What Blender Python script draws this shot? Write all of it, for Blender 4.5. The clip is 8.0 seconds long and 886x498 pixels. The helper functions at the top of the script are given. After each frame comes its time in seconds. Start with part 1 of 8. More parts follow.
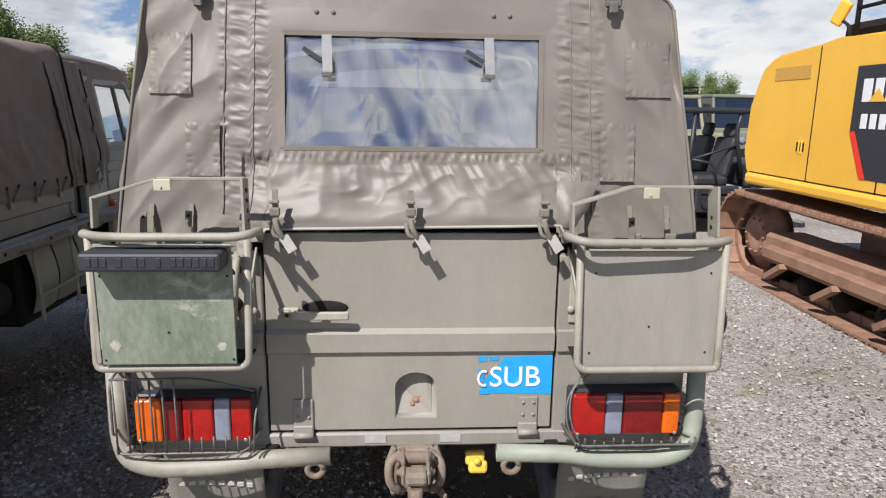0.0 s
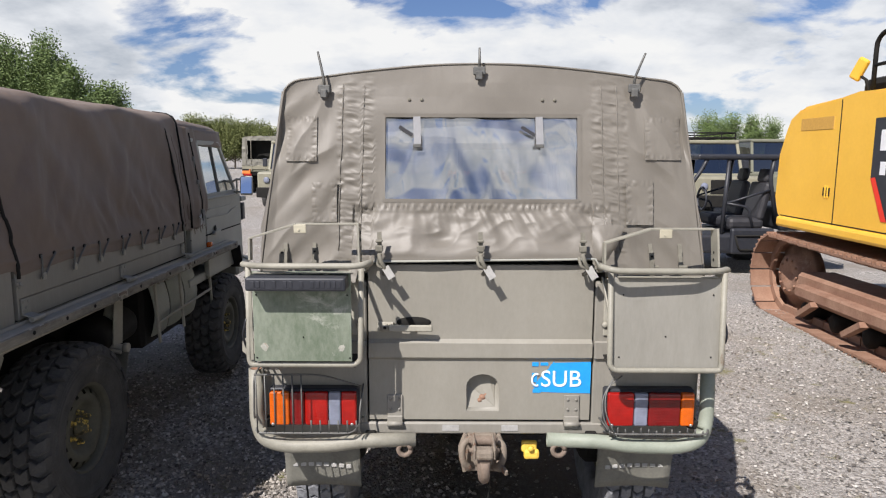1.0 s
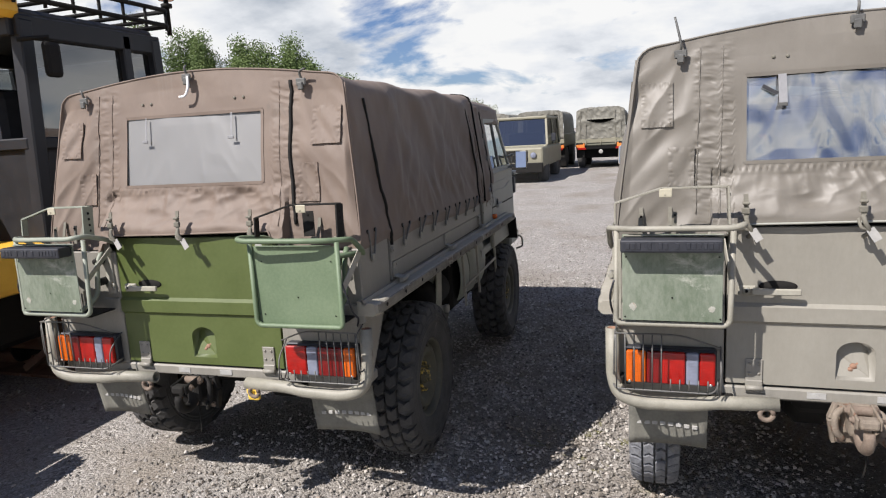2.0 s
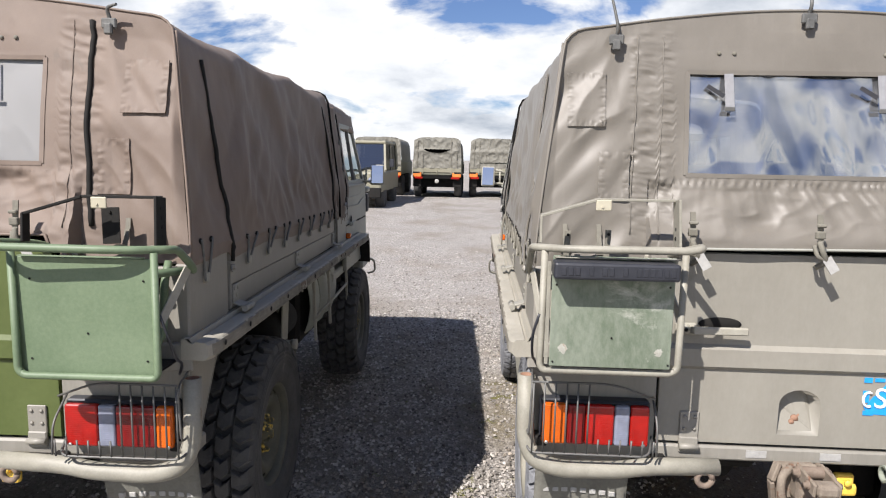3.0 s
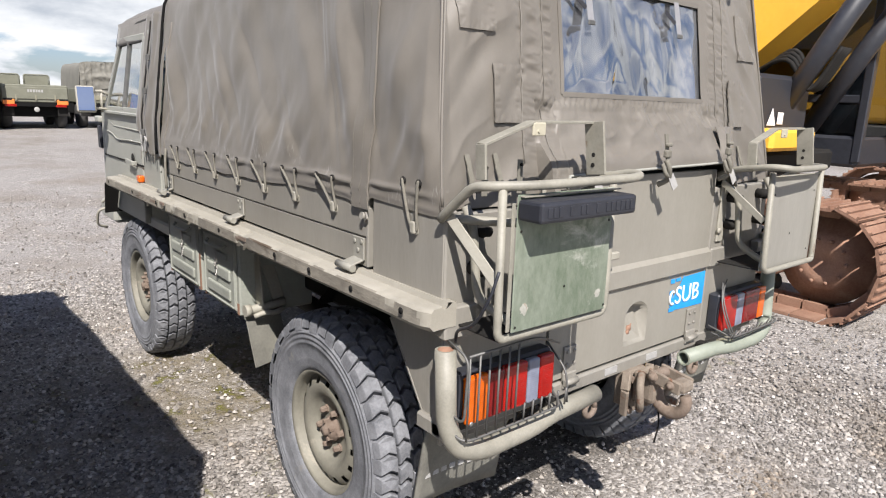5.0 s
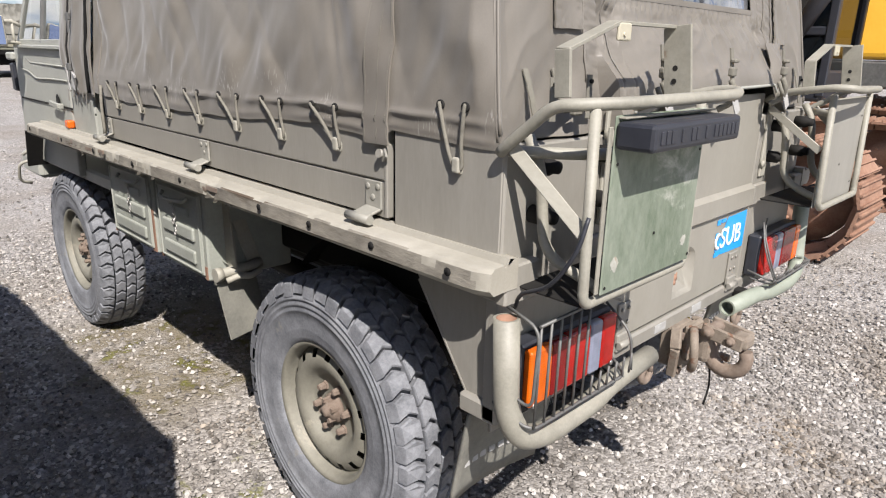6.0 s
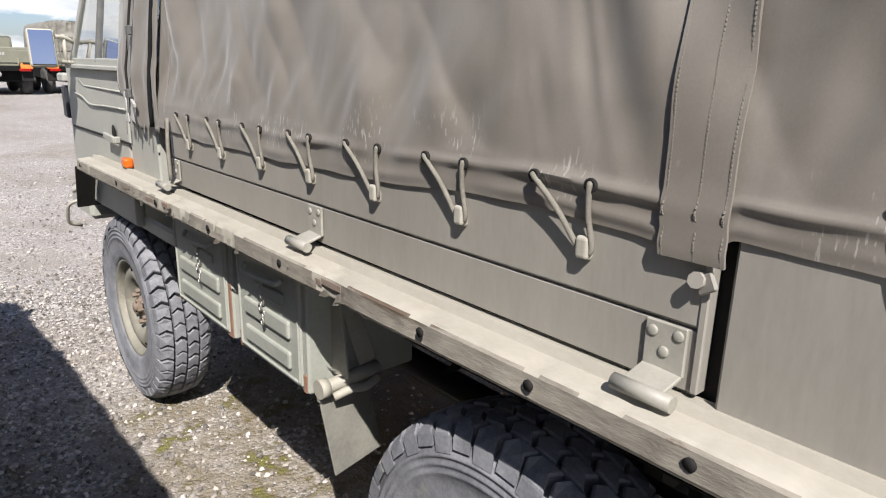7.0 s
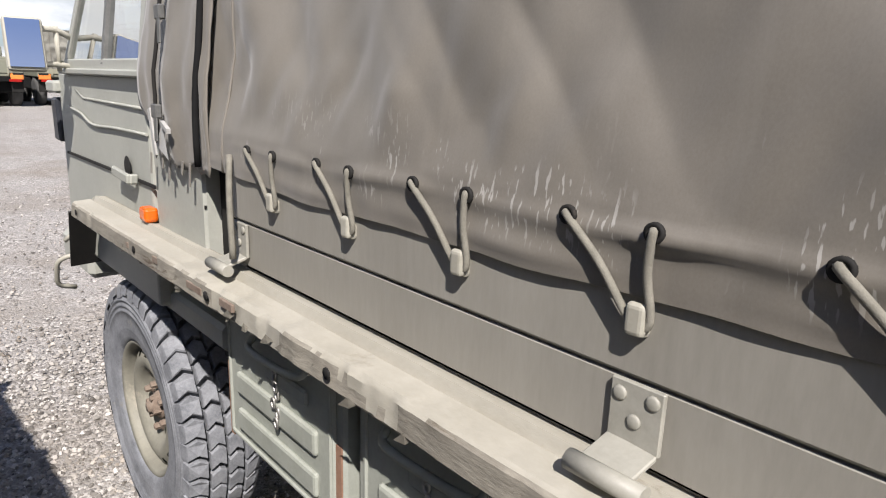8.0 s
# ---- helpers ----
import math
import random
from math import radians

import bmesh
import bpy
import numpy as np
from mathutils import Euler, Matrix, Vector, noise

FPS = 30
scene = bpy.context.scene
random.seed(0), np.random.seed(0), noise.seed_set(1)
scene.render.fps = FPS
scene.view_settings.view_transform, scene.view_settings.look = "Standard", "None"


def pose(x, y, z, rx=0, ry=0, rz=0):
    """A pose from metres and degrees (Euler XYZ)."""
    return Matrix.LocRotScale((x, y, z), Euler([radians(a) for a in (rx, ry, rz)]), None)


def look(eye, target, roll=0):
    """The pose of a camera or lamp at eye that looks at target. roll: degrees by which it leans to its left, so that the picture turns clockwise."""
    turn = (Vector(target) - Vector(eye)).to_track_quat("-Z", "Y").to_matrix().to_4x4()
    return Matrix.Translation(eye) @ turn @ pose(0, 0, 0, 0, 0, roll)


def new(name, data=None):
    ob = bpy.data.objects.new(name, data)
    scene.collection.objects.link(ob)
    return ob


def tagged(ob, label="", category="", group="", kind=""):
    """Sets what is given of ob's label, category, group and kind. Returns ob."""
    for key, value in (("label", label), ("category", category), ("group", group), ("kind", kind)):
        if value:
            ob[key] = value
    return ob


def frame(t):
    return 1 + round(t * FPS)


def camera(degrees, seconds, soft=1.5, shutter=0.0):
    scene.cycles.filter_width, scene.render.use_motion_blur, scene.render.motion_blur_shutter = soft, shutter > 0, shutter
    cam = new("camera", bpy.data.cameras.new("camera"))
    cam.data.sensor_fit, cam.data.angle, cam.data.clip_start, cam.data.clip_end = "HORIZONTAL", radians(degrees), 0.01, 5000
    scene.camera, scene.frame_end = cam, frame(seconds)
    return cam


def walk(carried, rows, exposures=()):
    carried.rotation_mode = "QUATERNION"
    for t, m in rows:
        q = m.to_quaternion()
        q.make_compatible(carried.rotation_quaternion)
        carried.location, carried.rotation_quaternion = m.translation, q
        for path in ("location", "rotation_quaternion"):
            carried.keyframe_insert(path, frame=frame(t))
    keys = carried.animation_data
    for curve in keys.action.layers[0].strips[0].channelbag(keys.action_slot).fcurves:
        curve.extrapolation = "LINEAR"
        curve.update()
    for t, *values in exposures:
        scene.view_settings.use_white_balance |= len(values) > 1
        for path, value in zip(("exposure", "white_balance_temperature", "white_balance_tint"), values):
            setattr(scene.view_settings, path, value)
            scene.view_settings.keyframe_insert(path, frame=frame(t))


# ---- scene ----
import functools

cam = camera(68.4, 8.0, soft=1.15)
PATH = [
    (0, (-0.031, -1.722, 1.681), (0.091, 0.230, 1.262), 0.8),
    (0.2, (-0.039, -1.847, 1.701), (0.053, 0.125, 1.384), 0.5),
    (0.5, (-0.066, -2.053, 1.721), (-0.014, -0.078, 1.405), 0.6),
    (0.8, (-0.095, -2.180, 1.733), (-0.059, -0.206, 1.414), 0.6),
    (1, (-0.140, -2.256, 1.739), (-0.140, -0.277, 1.451), 0.2),
    (1.2, (-0.238, -2.322, 1.718), (-0.317, -0.337, 1.488), -0.1),
    (1.3, (-0.262, -2.391, 1.729), (-0.514, -0.421, 1.494), -0.9),
    (1.5, (-0.354, -2.458, 1.735), (-0.869, -0.551, 1.42), -2.7),
    (1.6, (-0.415, -2.473, 1.734), (-1.009, -0.59, 1.418), -3.4),
    (1.7, (-0.487, -2.507, 1.739), (-1.122, -0.641, 1.398), -3.0),
    (2.8, (-0.873, -2.005, 1.632), (-1.17, -0.055, 1.3), -0.8),
    (3, (-0.955, -1.896, 1.607), (-1.062, 0.082, 1.335), 1.1),
    (3.3, (-1.089, -1.754, 1.618), (-0.858, 0.207, 1.3), 0.7),
    (3.5, (-1.163, -1.635, 1.603), (-0.74, 0.294, 1.284), 0.7),
    (4, (-1.352, -1.344, 1.583), (-0.618, 0.49, 1.268), 0.1),
    (4.5, (-1.597, -1.21, 1.568), (-0.529, 0.442, 1.207), 1.0),
    (4.7, (-1.7, -1.168, 1.563), (-0.526, 0.407, 1.186), 1.7),
    (5.8, (-1.727, -0.862, 1.472), (-0.412, 0.52, 0.872), 2.2),
    (6, (-1.673, -0.73, 1.457), (-0.322, 0.622, 0.868), 1.5),
    (6.2, (-1.642, -0.603, 1.449), (-0.326, 0.789, 0.875), 1.3),
    (6.5, (-1.582, -0.392, 1.456), (-0.363, 1.106, 0.936), 1.2),
    (6.7, (-1.554, -0.244, 1.467), (-0.324, 1.251, 0.965), 0.8),
    (7, (-1.465, 0.012, 1.466), (-0.199, 1.46, 0.917), 1.5),
    (7.2, (-1.433, 0.17, 1.453), (-0.209, 1.662, 0.928), 1.8),
    (7.5, (-1.329, 0.469, 1.455), (-0.149, 1.993, 0.921), 0.6),
    (7.7, (-1.297, 0.652, 1.456), (-0.099, 2.141, 0.868), 1.0),
    (8, (-1.28, 0.922, 1.43), (0.012, 2.363, 0.925), 2.1),
]
walk(cam, [(t, look(eye, target, roll)) for t, eye, target, roll in PATH],
     exposures=[(0.0, 0.52), (1.0, 0.55), (1.5, 0.51), (3.0, 0.80), (4.5, 0.77), (6.0, 0.84), (7.0, 0.93), (8.0, 0.88)])

# ---- world, sun, exposure ----
TRAVEL = Vector((0.50, 0.77, -1.0)).normalized()      # the way the sunlight goes
world = bpy.data.worlds.new("sky")
scene.world = world
world.use_nodes = True
nt = world.node_tree
nt.nodes.clear()


def node(tree, kind, **values):
    n = tree.nodes.new(kind)
    for key, value in values.items():
        n.inputs[key.replace("_", " ")].default_value = value
    return n


def ramp(tree, stops, source):
    r = tree.nodes.new("ShaderNodeValToRGB")
    el = r.color_ramp.elements
    while len(el) < len(stops):
        el.new(0.5)
    for e, (p, c) in zip(el, stops):
        e.position = p
        e.color = c if isinstance(c, tuple) else (c, c, c, 1)
    tree.links.new(source, r.inputs[0])
    return r


sky = nt.nodes.new("ShaderNodeTexSky")
sky.sky_type, sky.sun_disc = "NISHITA", False
sky.sun_elevation, sky.sun_rotation = radians(47.4), radians(213.0)
sky.altitude, sky.dust_density, sky.ozone_density = 50, 0.6, 2.0
tc = nt.nodes.new("ShaderNodeTexCoord")
sep = nt.nodes.new("ShaderNodeSeparateXYZ")
nt.links.new(tc.outputs["Generated"], sep.inputs[0])


def vmath(tree, op, a, b):
    n = tree.nodes.new("ShaderNodeMath")
    n.operation = op
    for i, v in enumerate((a, b)):
        if isinstance(v, (int, float)):
            n.inputs[i].default_value = v
        else:
            tree.links.new(v, n.inputs[i])
    return n.outputs[0]


up = vmath(nt, "ADD", vmath(nt, "MAXIMUM", sep.outputs[2], 0.0), 0.30)
comb = nt.nodes.new("ShaderNodeCombineXYZ")
nt.links.new(vmath(nt, "DIVIDE", sep.outputs[0], up), comb.inputs[0])
nt.links.new(vmath(nt, "DIVIDE", sep.outputs[1], up), comb.inputs[1])
comb.inputs[2].default_value = 5.3
clouds = node(nt, "ShaderNodeTexNoise", Scale=2.2, Detail=10.0, Roughness=0.55, Distortion=0.25)
nt.links.new(comb.outputs[0], clouds.inputs["Vector"])
cover = ramp(nt, [(0.385, 0.0), (0.475, 1.0)], clouds.outputs[0])
thick = node(nt, "ShaderNodeTexNoise", Scale=2.3, Detail=8.0, Roughness=0.55)
nt.links.new(comb.outputs[0], thick.inputs["Vector"])
shade = ramp(nt, [(0.42, (1.0, 1.0, 1.0, 1)), (0.52, (0.86, 0.885, 0.93, 1)), (0.69, (0.48, 0.53, 0.61, 1))], thick.outputs[0])
dim = nt.nodes.new("ShaderNodeVectorMath")
dim.operation = "SCALE"
dim.inputs["Scale"].default_value = 17.4
nt.links.new(shade.outputs[0], dim.inputs[0])
mixs = nt.nodes.new("ShaderNodeMix")
mixs.data_type = "RGBA"
high = ramp(nt, [(0.28, 1.0), (0.52, 0.05)], sep.outputs[2])
nt.links.new(vmath(nt, "MULTIPLY", cover.outputs[0], high.outputs[0]), mixs.inputs["Factor"])
deep = nt.nodes.new("ShaderNodeVectorMath")
deep.operation = "MULTIPLY"
deep.inputs[1].default_value = (1.25, 1.38, 1.80)
nt.links.new(sky.outputs[0], deep.inputs[0])
nt.links.new(deep.outputs[0], mixs.inputs["A"])
nt.links.new(dim.outputs[0], mixs.inputs["B"])
back = node(nt, "ShaderNodeBackground", Strength=0.036)
nt.links.new(mixs.outputs["Result"], back.inputs[0])
wout = nt.nodes.new("ShaderNodeOutputWorld")
nt.links.new(back.outputs[0], wout.inputs[0])

sun = new("sun", bpy.data.lights.new("sun", "SUN"))
sun.data.energy, sun.data.angle, sun.data.color = 4.8, radians(0.53), (1.0, 0.940, 0.903)
sun.matrix_world = look(-TRAVEL * 60, (0, 0, 0))


# ---- materials ----
def material(name, a, b, rough=0.6, metal=0.0, scale=6.0, fine=90.0, bump=0.15, depth=0.004, stain=None, stain_at=0.62, rough_b=None,
             spec=0.5, stretch=(1, 1, 1), coat=0.0, wrinkle=0.0):
    """Two tones mixed by a coarse and a fine noise, stains over them, and a fine relief."""
    m = bpy.data.materials.new(name)
    m.use_nodes = True
    t = m.node_tree
    p = t.nodes["Principled BSDF"]
    co = t.nodes.new("ShaderNodeTexCoord")
    mp = t.nodes.new("ShaderNodeMapping")
    mp.inputs["Scale"].default_value = stretch
    t.links.new(co.outputs["Object"], mp.inputs[0])
    big = node(t, "ShaderNodeTexNoise", Scale=scale, Detail=6.0, Roughness=0.65)
    small = node(t, "ShaderNodeTexNoise", Scale=fine, Detail=4.0, Roughness=0.7)
    t.links.new(mp.outputs[0], big.inputs["Vector"])
    t.links.new(mp.outputs[0], small.inputs["Vector"])
    both = vmath(t, "ADD", vmath(t, "MULTIPLY", big.outputs[0], 0.65), vmath(t, "MULTIPLY", small.outputs[0], 0.35))
    tone = ramp(t, [(0.36, (*a, 1)), (0.64, (*b, 1))], both)
    colour = tone.outputs[0]
    if stain:
        where = node(t, "ShaderNodeTexNoise", Scale=scale * 0.55, Detail=9.0, Roughness=0.72, Distortion=0.6)
        t.links.new(mp.outputs[0], where.inputs["Vector"])
        mask = ramp(t, [(stain_at, 0.0), (stain_at + 0.06, 1.0)], where.outputs[0])
        mx = t.nodes.new("ShaderNodeMix")
        mx.data_type = "RGBA"
        t.links.new(mask.outputs[0], mx.inputs["Factor"])
        t.links.new(colour, mx.inputs["A"])
        mx.inputs["B"].default_value = (*stain, 1)
        colour = mx.outputs["Result"]
    t.links.new(colour, p.inputs["Base Color"])
    rr = ramp(t, [(0.3, rough), (0.7, rough_b if rough_b is not None else min(1.0, rough + 0.12))], both)
    t.links.new(rr.outputs[0], p.inputs["Roughness"])
    p.inputs["Metallic"].default_value = metal
    p.inputs["Specular IOR Level"].default_value = spec
    p.inputs["Coat Weight"].default_value = coat
    if bump:
        bn = node(t, "ShaderNodeBump", Strength=bump, Distance=depth)
        t.links.new(both, bn.inputs["Height"])
        if wrinkle:
            crease = node(t, "ShaderNodeTexNoise", Scale=8.0, Detail=2.0, Roughness=0.45, Distortion=0.8)
            t.links.new(mp.outputs[0], crease.inputs["Vector"])
            wb = node(t, "ShaderNodeBump", Strength=wrinkle, Distance=0.03)
            t.links.new(crease.outputs[0], wb.inputs["Height"])
            t.links.new(wb.outputs[0], bn.inputs["Normal"])
        t.links.new(bn.outputs[0], p.inputs["Normal"])
    return m


PAINT = material("olive_grey_paint", (0.206, 0.195, 0.168), (0.262, 0.249, 0.216), 0.44, scale=3.5, fine=60, bump=0.05, stain=(0.185, 0.175, 0.138), stain_at=0.64, stretch=(2.0, 2.0, 0.40))
GATE = material("streaked_tailgate_paint", (0.220, 0.208, 0.175), (0.268, 0.255, 0.217), 0.46, scale=4, fine=60, bump=0.06, stain=(0.175, 0.162, 0.13), stain_at=0.63, stretch=(1.15, 1, 0.55))
PAINT_WORN = material("worn_olive_paint", (0.275, 0.262, 0.215), (0.36, 0.345, 0.29), 0.6, scale=9, fine=120, bump=0.22, stain=(0.20, 0.115, 0.06), stain_at=0.685, stretch=(1, 0.5, 1))
SILL = material("scuffed_sill_paint", (0.285, 0.268, 0.22), (0.345, 0.326, 0.275), 0.62, scale=9, fine=140, bump=0.35, stain=(0.22, 0.195, 0.15), stain_at=0.64, stretch=(1, 0.5, 1))
SPLINTER = material("splintered_edge", (0.125, 0.112, 0.09), (0.27, 0.25, 0.205), 0.8, scale=16, fine=120, bump=0.6, depth=0.006, stain=(0.085, 0.062, 0.042), stain_at=0.58, stretch=(1, 0.22, 1))
TUBE = material("chipped_olive_tube", (0.205, 0.196, 0.16), (0.295, 0.282, 0.232), 0.5, scale=12, fine=150, bump=0.2, stain=(0.16, 0.11, 0.07), stain_at=0.655)
BOXPAINT = material("pale_grey_green_box_paint", (0.25, 0.262, 0.225), (0.33, 0.342, 0.30), 0.5, scale=7, fine=90, bump=0.1, stain=(0.21, 0.13, 0.085), stain_at=0.70)
CABPAINT = material("pale_grey_green_cab_paint", (0.265, 0.268, 0.235), (0.335, 0.338, 0.30), 0.45, scale=4, fine=70, bump=0.05, stain=(0.24, 0.235, 0.2), stain_at=0.66)
TUBE_GREEN = material("pale_green_tube", (0.215, 0.238, 0.19), (0.275, 0.30, 0.245), 0.5, scale=12, fine=150, bump=0.15, stain=(0.13, 0.10, 0.07), stain_at=0.70)
PANEL_GREEN = material("faded_green_panel", (0.082, 0.112, 0.070), (0.215, 0.242, 0.190), 0.55, scale=7, fine=70, bump=0.14, stain=(0.36, 0.37, 0.32), stain_at=0.60, stretch=(1, 1, 0.5))
PANEL_GREY = material("worn_grey_panel", (0.225, 0.217, 0.188), (0.28, 0.27, 0.237), 0.5, scale=6, fine=70, bump=0.08, stain=(0.19, 0.18, 0.15), stain_at=0.64, stretch=(1.5, 1, 0.4))
GREEN = material("fresh_olive_green_paint", (0.066, 0.088, 0.022), (0.09, 0.116, 0.034), 0.42, scale=4, fine=60, bump=0.05)
GREEN_PALE = material("green_rack_paint", (0.105, 0.15, 0.085), (0.15, 0.20, 0.12), 0.5, scale=5, fine=80, bump=0.1, stain=(0.2, 0.22, 0.16), stain_at=0.68)
CANVAS = material("olive_brown_canvas", (0.136, 0.123, 0.102), (0.176, 0.161, 0.136), 0.47, wrinkle=0.08, stretch=(1, 1, 0.7), scale=4, fine=420, bump=0.12, depth=0.002, stain=(0.18, 0.166, 0.138), stain_at=0.66, rough_b=0.55)
CANVAS_B = material("brown_faded_canvas", (0.142, 0.106, 0.083), (0.196, 0.151, 0.120), 0.58, wrinkle=0.14, stretch=(1, 1, 0.7), scale=4, fine=420, bump=0.12, depth=0.002, stain=(0.12, 0.10, 0.08), stain_at=0.64, rough_b=0.75)


def wear_canvas(m, side_x, sheen):
    """A soft sheen, and pale scuffs in short upright strokes along the lashed hem."""
    t = m.node_tree
    p = t.nodes["Principled BSDF"]
    p.inputs["Sheen Weight"].default_value = sheen
    p.inputs["Sheen Roughness"].default_value = 0.45
    co = t.nodes.new("ShaderNodeTexCoord")
    xyz = t.nodes.new("ShaderNodeSeparateXYZ")
    t.links.new(co.outputs["Object"], xyz.inputs[0])
    mp = t.nodes.new("ShaderNodeMapping")
    mp.inputs["Scale"].default_value = (0.0, 190.0, 42.0)
    t.links.new(co.outputs["Object"], mp.inputs[0])
    stroke = node(t, "ShaderNodeTexNoise", Scale=1.0, Detail=2.0, Roughness=0.5)
    t.links.new(mp.outputs[0], stroke.inputs["Vector"])
    patch = node(t, "ShaderNodeTexNoise", Scale=7.0, Detail=3.0, Roughness=0.6)
    t.links.new(co.outputs["Object"], patch.inputs["Vector"])
    a = ramp(t, [(0.585, 0.0), (0.62, 1.0)], stroke.outputs[0])
    b = ramp(t, [(0.52, 0.0), (0.60, 1.0)], patch.outputs[0])
    zone = ramp(t, [(0.0, 0.0), (0.12, 0.55), (0.42, 0.55), (0.85, 0.0)], vmath(t, "DIVIDE", vmath(t, "SUBTRACT", xyz.outputs[2], 1.275), 0.17))
    wide = vmath(t, "GREATER_THAN", vmath(t, "ABSOLUTE", xyz.outputs[0], 0.0), side_x)
    f = vmath(t, "MULTIPLY", vmath(t, "MULTIPLY", a.outputs[0], b.outputs[0]), vmath(t, "MULTIPLY", zone.outputs[0], wide))
    # faint long runs of dried rain
    mq = t.nodes.new("ShaderNodeMapping")
    mq.inputs["Scale"].default_value = (26.0, 26.0, 1.1)
    t.links.new(co.outputs["Object"], mq.inputs[0])
    runs = node(t, "ShaderNodeTexNoise", Scale=1.0, Detail=3.0, Roughness=0.6)
    t.links.new(mq.outputs[0], runs.inputs["Vector"])
    rain = ramp(t, [(0.57, 0.0), (0.75, 0.13)], runs.outputs[0])
    last = p.inputs["Base Color"].links[0].from_socket
    for fac, tint in ((rain.outputs[0], (0.27, 0.255, 0.225, 1)), (f, (0.42, 0.41, 0.38, 1))):
        mx = t.nodes.new("ShaderNodeMix")
        mx.data_type = "RGBA"
        t.links.new(fac, mx.inputs["Factor"])
        t.links.new(last, mx.inputs["A"])
        mx.inputs["B"].default_value = tint
        last = mx.outputs["Result"]
    t.links.new(last, p.inputs["Base Color"])


wear_canvas(CANVAS, 0.76, 0.14)
wear_canvas(CANVAS_B, 5.0, 0.03)
WEB = material("grey_webbing", (0.13, 0.122, 0.098), (0.20, 0.19, 0.155), 0.8, scale=30, fine=400, bump=0.3)
STRAP = material("pale_strap", (0.20, 0.202, 0.21), (0.27, 0.272, 0.28), 0.5, scale=30, fine=400, bump=0.2)
ROPE = material("grey_cord", (0.131, 0.124, 0.099), (0.203, 0.191, 0.158), 0.85, scale=60, fine=500, bump=0.4)
BLACK = material("black_plastic", (0.018, 0.02, 0.026), (0.03, 0.032, 0.04), 0.42, scale=20, fine=200, bump=0.1)
CABBLACK = material("black_cab_paint", (0.007, 0.008, 0.011), (0.013, 0.014, 0.018), 0.5, scale=10, fine=120, bump=0.05)
# grimy dark metal, its base lowered further to deepen the undercarriage's shade
DARK = material("grimy_metal_and_shade", (0.007, 0.0065, 0.006), (0.017, 0.016, 0.014), 0.75, scale=9, fine=90, bump=0.3, stain=(0.05, 0.04, 0.03), stain_at=0.67, spec=0.3)
# black edging; also stands for shade in wheel arches and far underbodies
GAPBLACK = material("black_edge_and_shade", (0.005, 0.005, 0.005), (0.010, 0.010, 0.010), 0.85, scale=20, fine=120, bump=0.1, spec=0.2)
FLAP = material("dusty_rubber_flap", (0.115, 0.113, 0.098), (0.20, 0.196, 0.165), 0.75, scale=7, fine=90, bump=0.2, stain=(0.07, 0.068, 0.058), stain_at=0.58)
HINGE = material("pale_hinge_paint", (0.225, 0.218, 0.185), (0.30, 0.29, 0.25), 0.5, scale=14, fine=120, bump=0.12, stain=(0.17, 0.14, 0.10), stain_at=0.68)
CASTING = material("drab_cast_iron", (0.150, 0.120, 0.092), (0.255, 0.215, 0.170), 0.75, 0.1, scale=16, fine=140, bump=0.5, stain=(0.16, 0.085, 0.052), stain_at=0.56)
BLISTER = material("chalky_paint", (0.27, 0.27, 0.225), (0.40, 0.395, 0.35), 0.8, scale=25, fine=140, bump=0.5, stain=(0.26, 0.17, 0.10), stain_at=0.60)
STEEL = material("scuffed_steel", (0.32, 0.31, 0.29), (0.45, 0.44, 0.41), 0.4, 0.8, scale=20, fine=200, bump=0.1, stain=(0.2, 0.12, 0.07), stain_at=0.66)
CHROME = material("bright_metal", (0.55, 0.55, 0.53), (0.65, 0.65, 0.63), 0.3, 0.9, scale=20, fine=200, bump=0.05)
WIRE = material("dull_grey_wire", (0.10, 0.10, 0.095), (0.17, 0.17, 0.16), 0.5, 0.4, scale=30, fine=200, bump=0.1)
NUT_B = material("flaked_yellow_nuts", (0.06, 0.055, 0.03), (0.10, 0.09, 0.05), 0.6, scale=26, fine=120, bump=0.2, stain=(0.75, 0.52, 0.10), stain_at=0.50)
RUST = material("rusty_steel", (0.14, 0.10, 0.075), (0.235, 0.19, 0.15), 0.8, 0.1, scale=14, fine=140, bump=0.5, stain=(0.34, 0.30, 0.24), stain_at=0.6)
RUST_TRACK = material("rust_brown_track_steel", (0.21, 0.11, 0.07), (0.34, 0.21, 0.145), 0.78, 0.15, scale=5, fine=60, bump=0.5, stain=(0.36, 0.25, 0.18), stain_at=0.62)
TYRE = material("dusty_tyre_rubber", (0.034, 0.034, 0.034), (0.080, 0.078, 0.075), 0.8, scale=9, fine=110, bump=0.35, stain=(0.13, 0.125, 0.11), stain_at=0.63)
TYRE_GREY = material("pale_worn_tyre_rubber", (0.098, 0.103, 0.113), (0.225, 0.232, 0.246), 0.78, scale=13, fine=130, bump=0.55, stain=(0.21, 0.203, 0.185), stain_at=0.62)
YELLOW = material("yellow_machine_paint", (0.76, 0.42, 0.042), (0.84, 0.485, 0.058), 0.36, scale=2.5, fine=30, bump=0.03, stain=(0.60, 0.31, 0.04), stain_at=0.66)
YELLOW_DUST = material("dusty_yellow_vent", (0.50, 0.27, 0.05), (0.60, 0.34, 0.07), 0.6, scale=30, fine=120, bump=0.3)
YELLOW_TAG = material("yellow_enamel", (0.72, 0.48, 0.06), (0.82, 0.58, 0.1), 0.45, scale=30, fine=200, bump=0.2, stain=(0.35, 0.22, 0.08), stain_at=0.66)
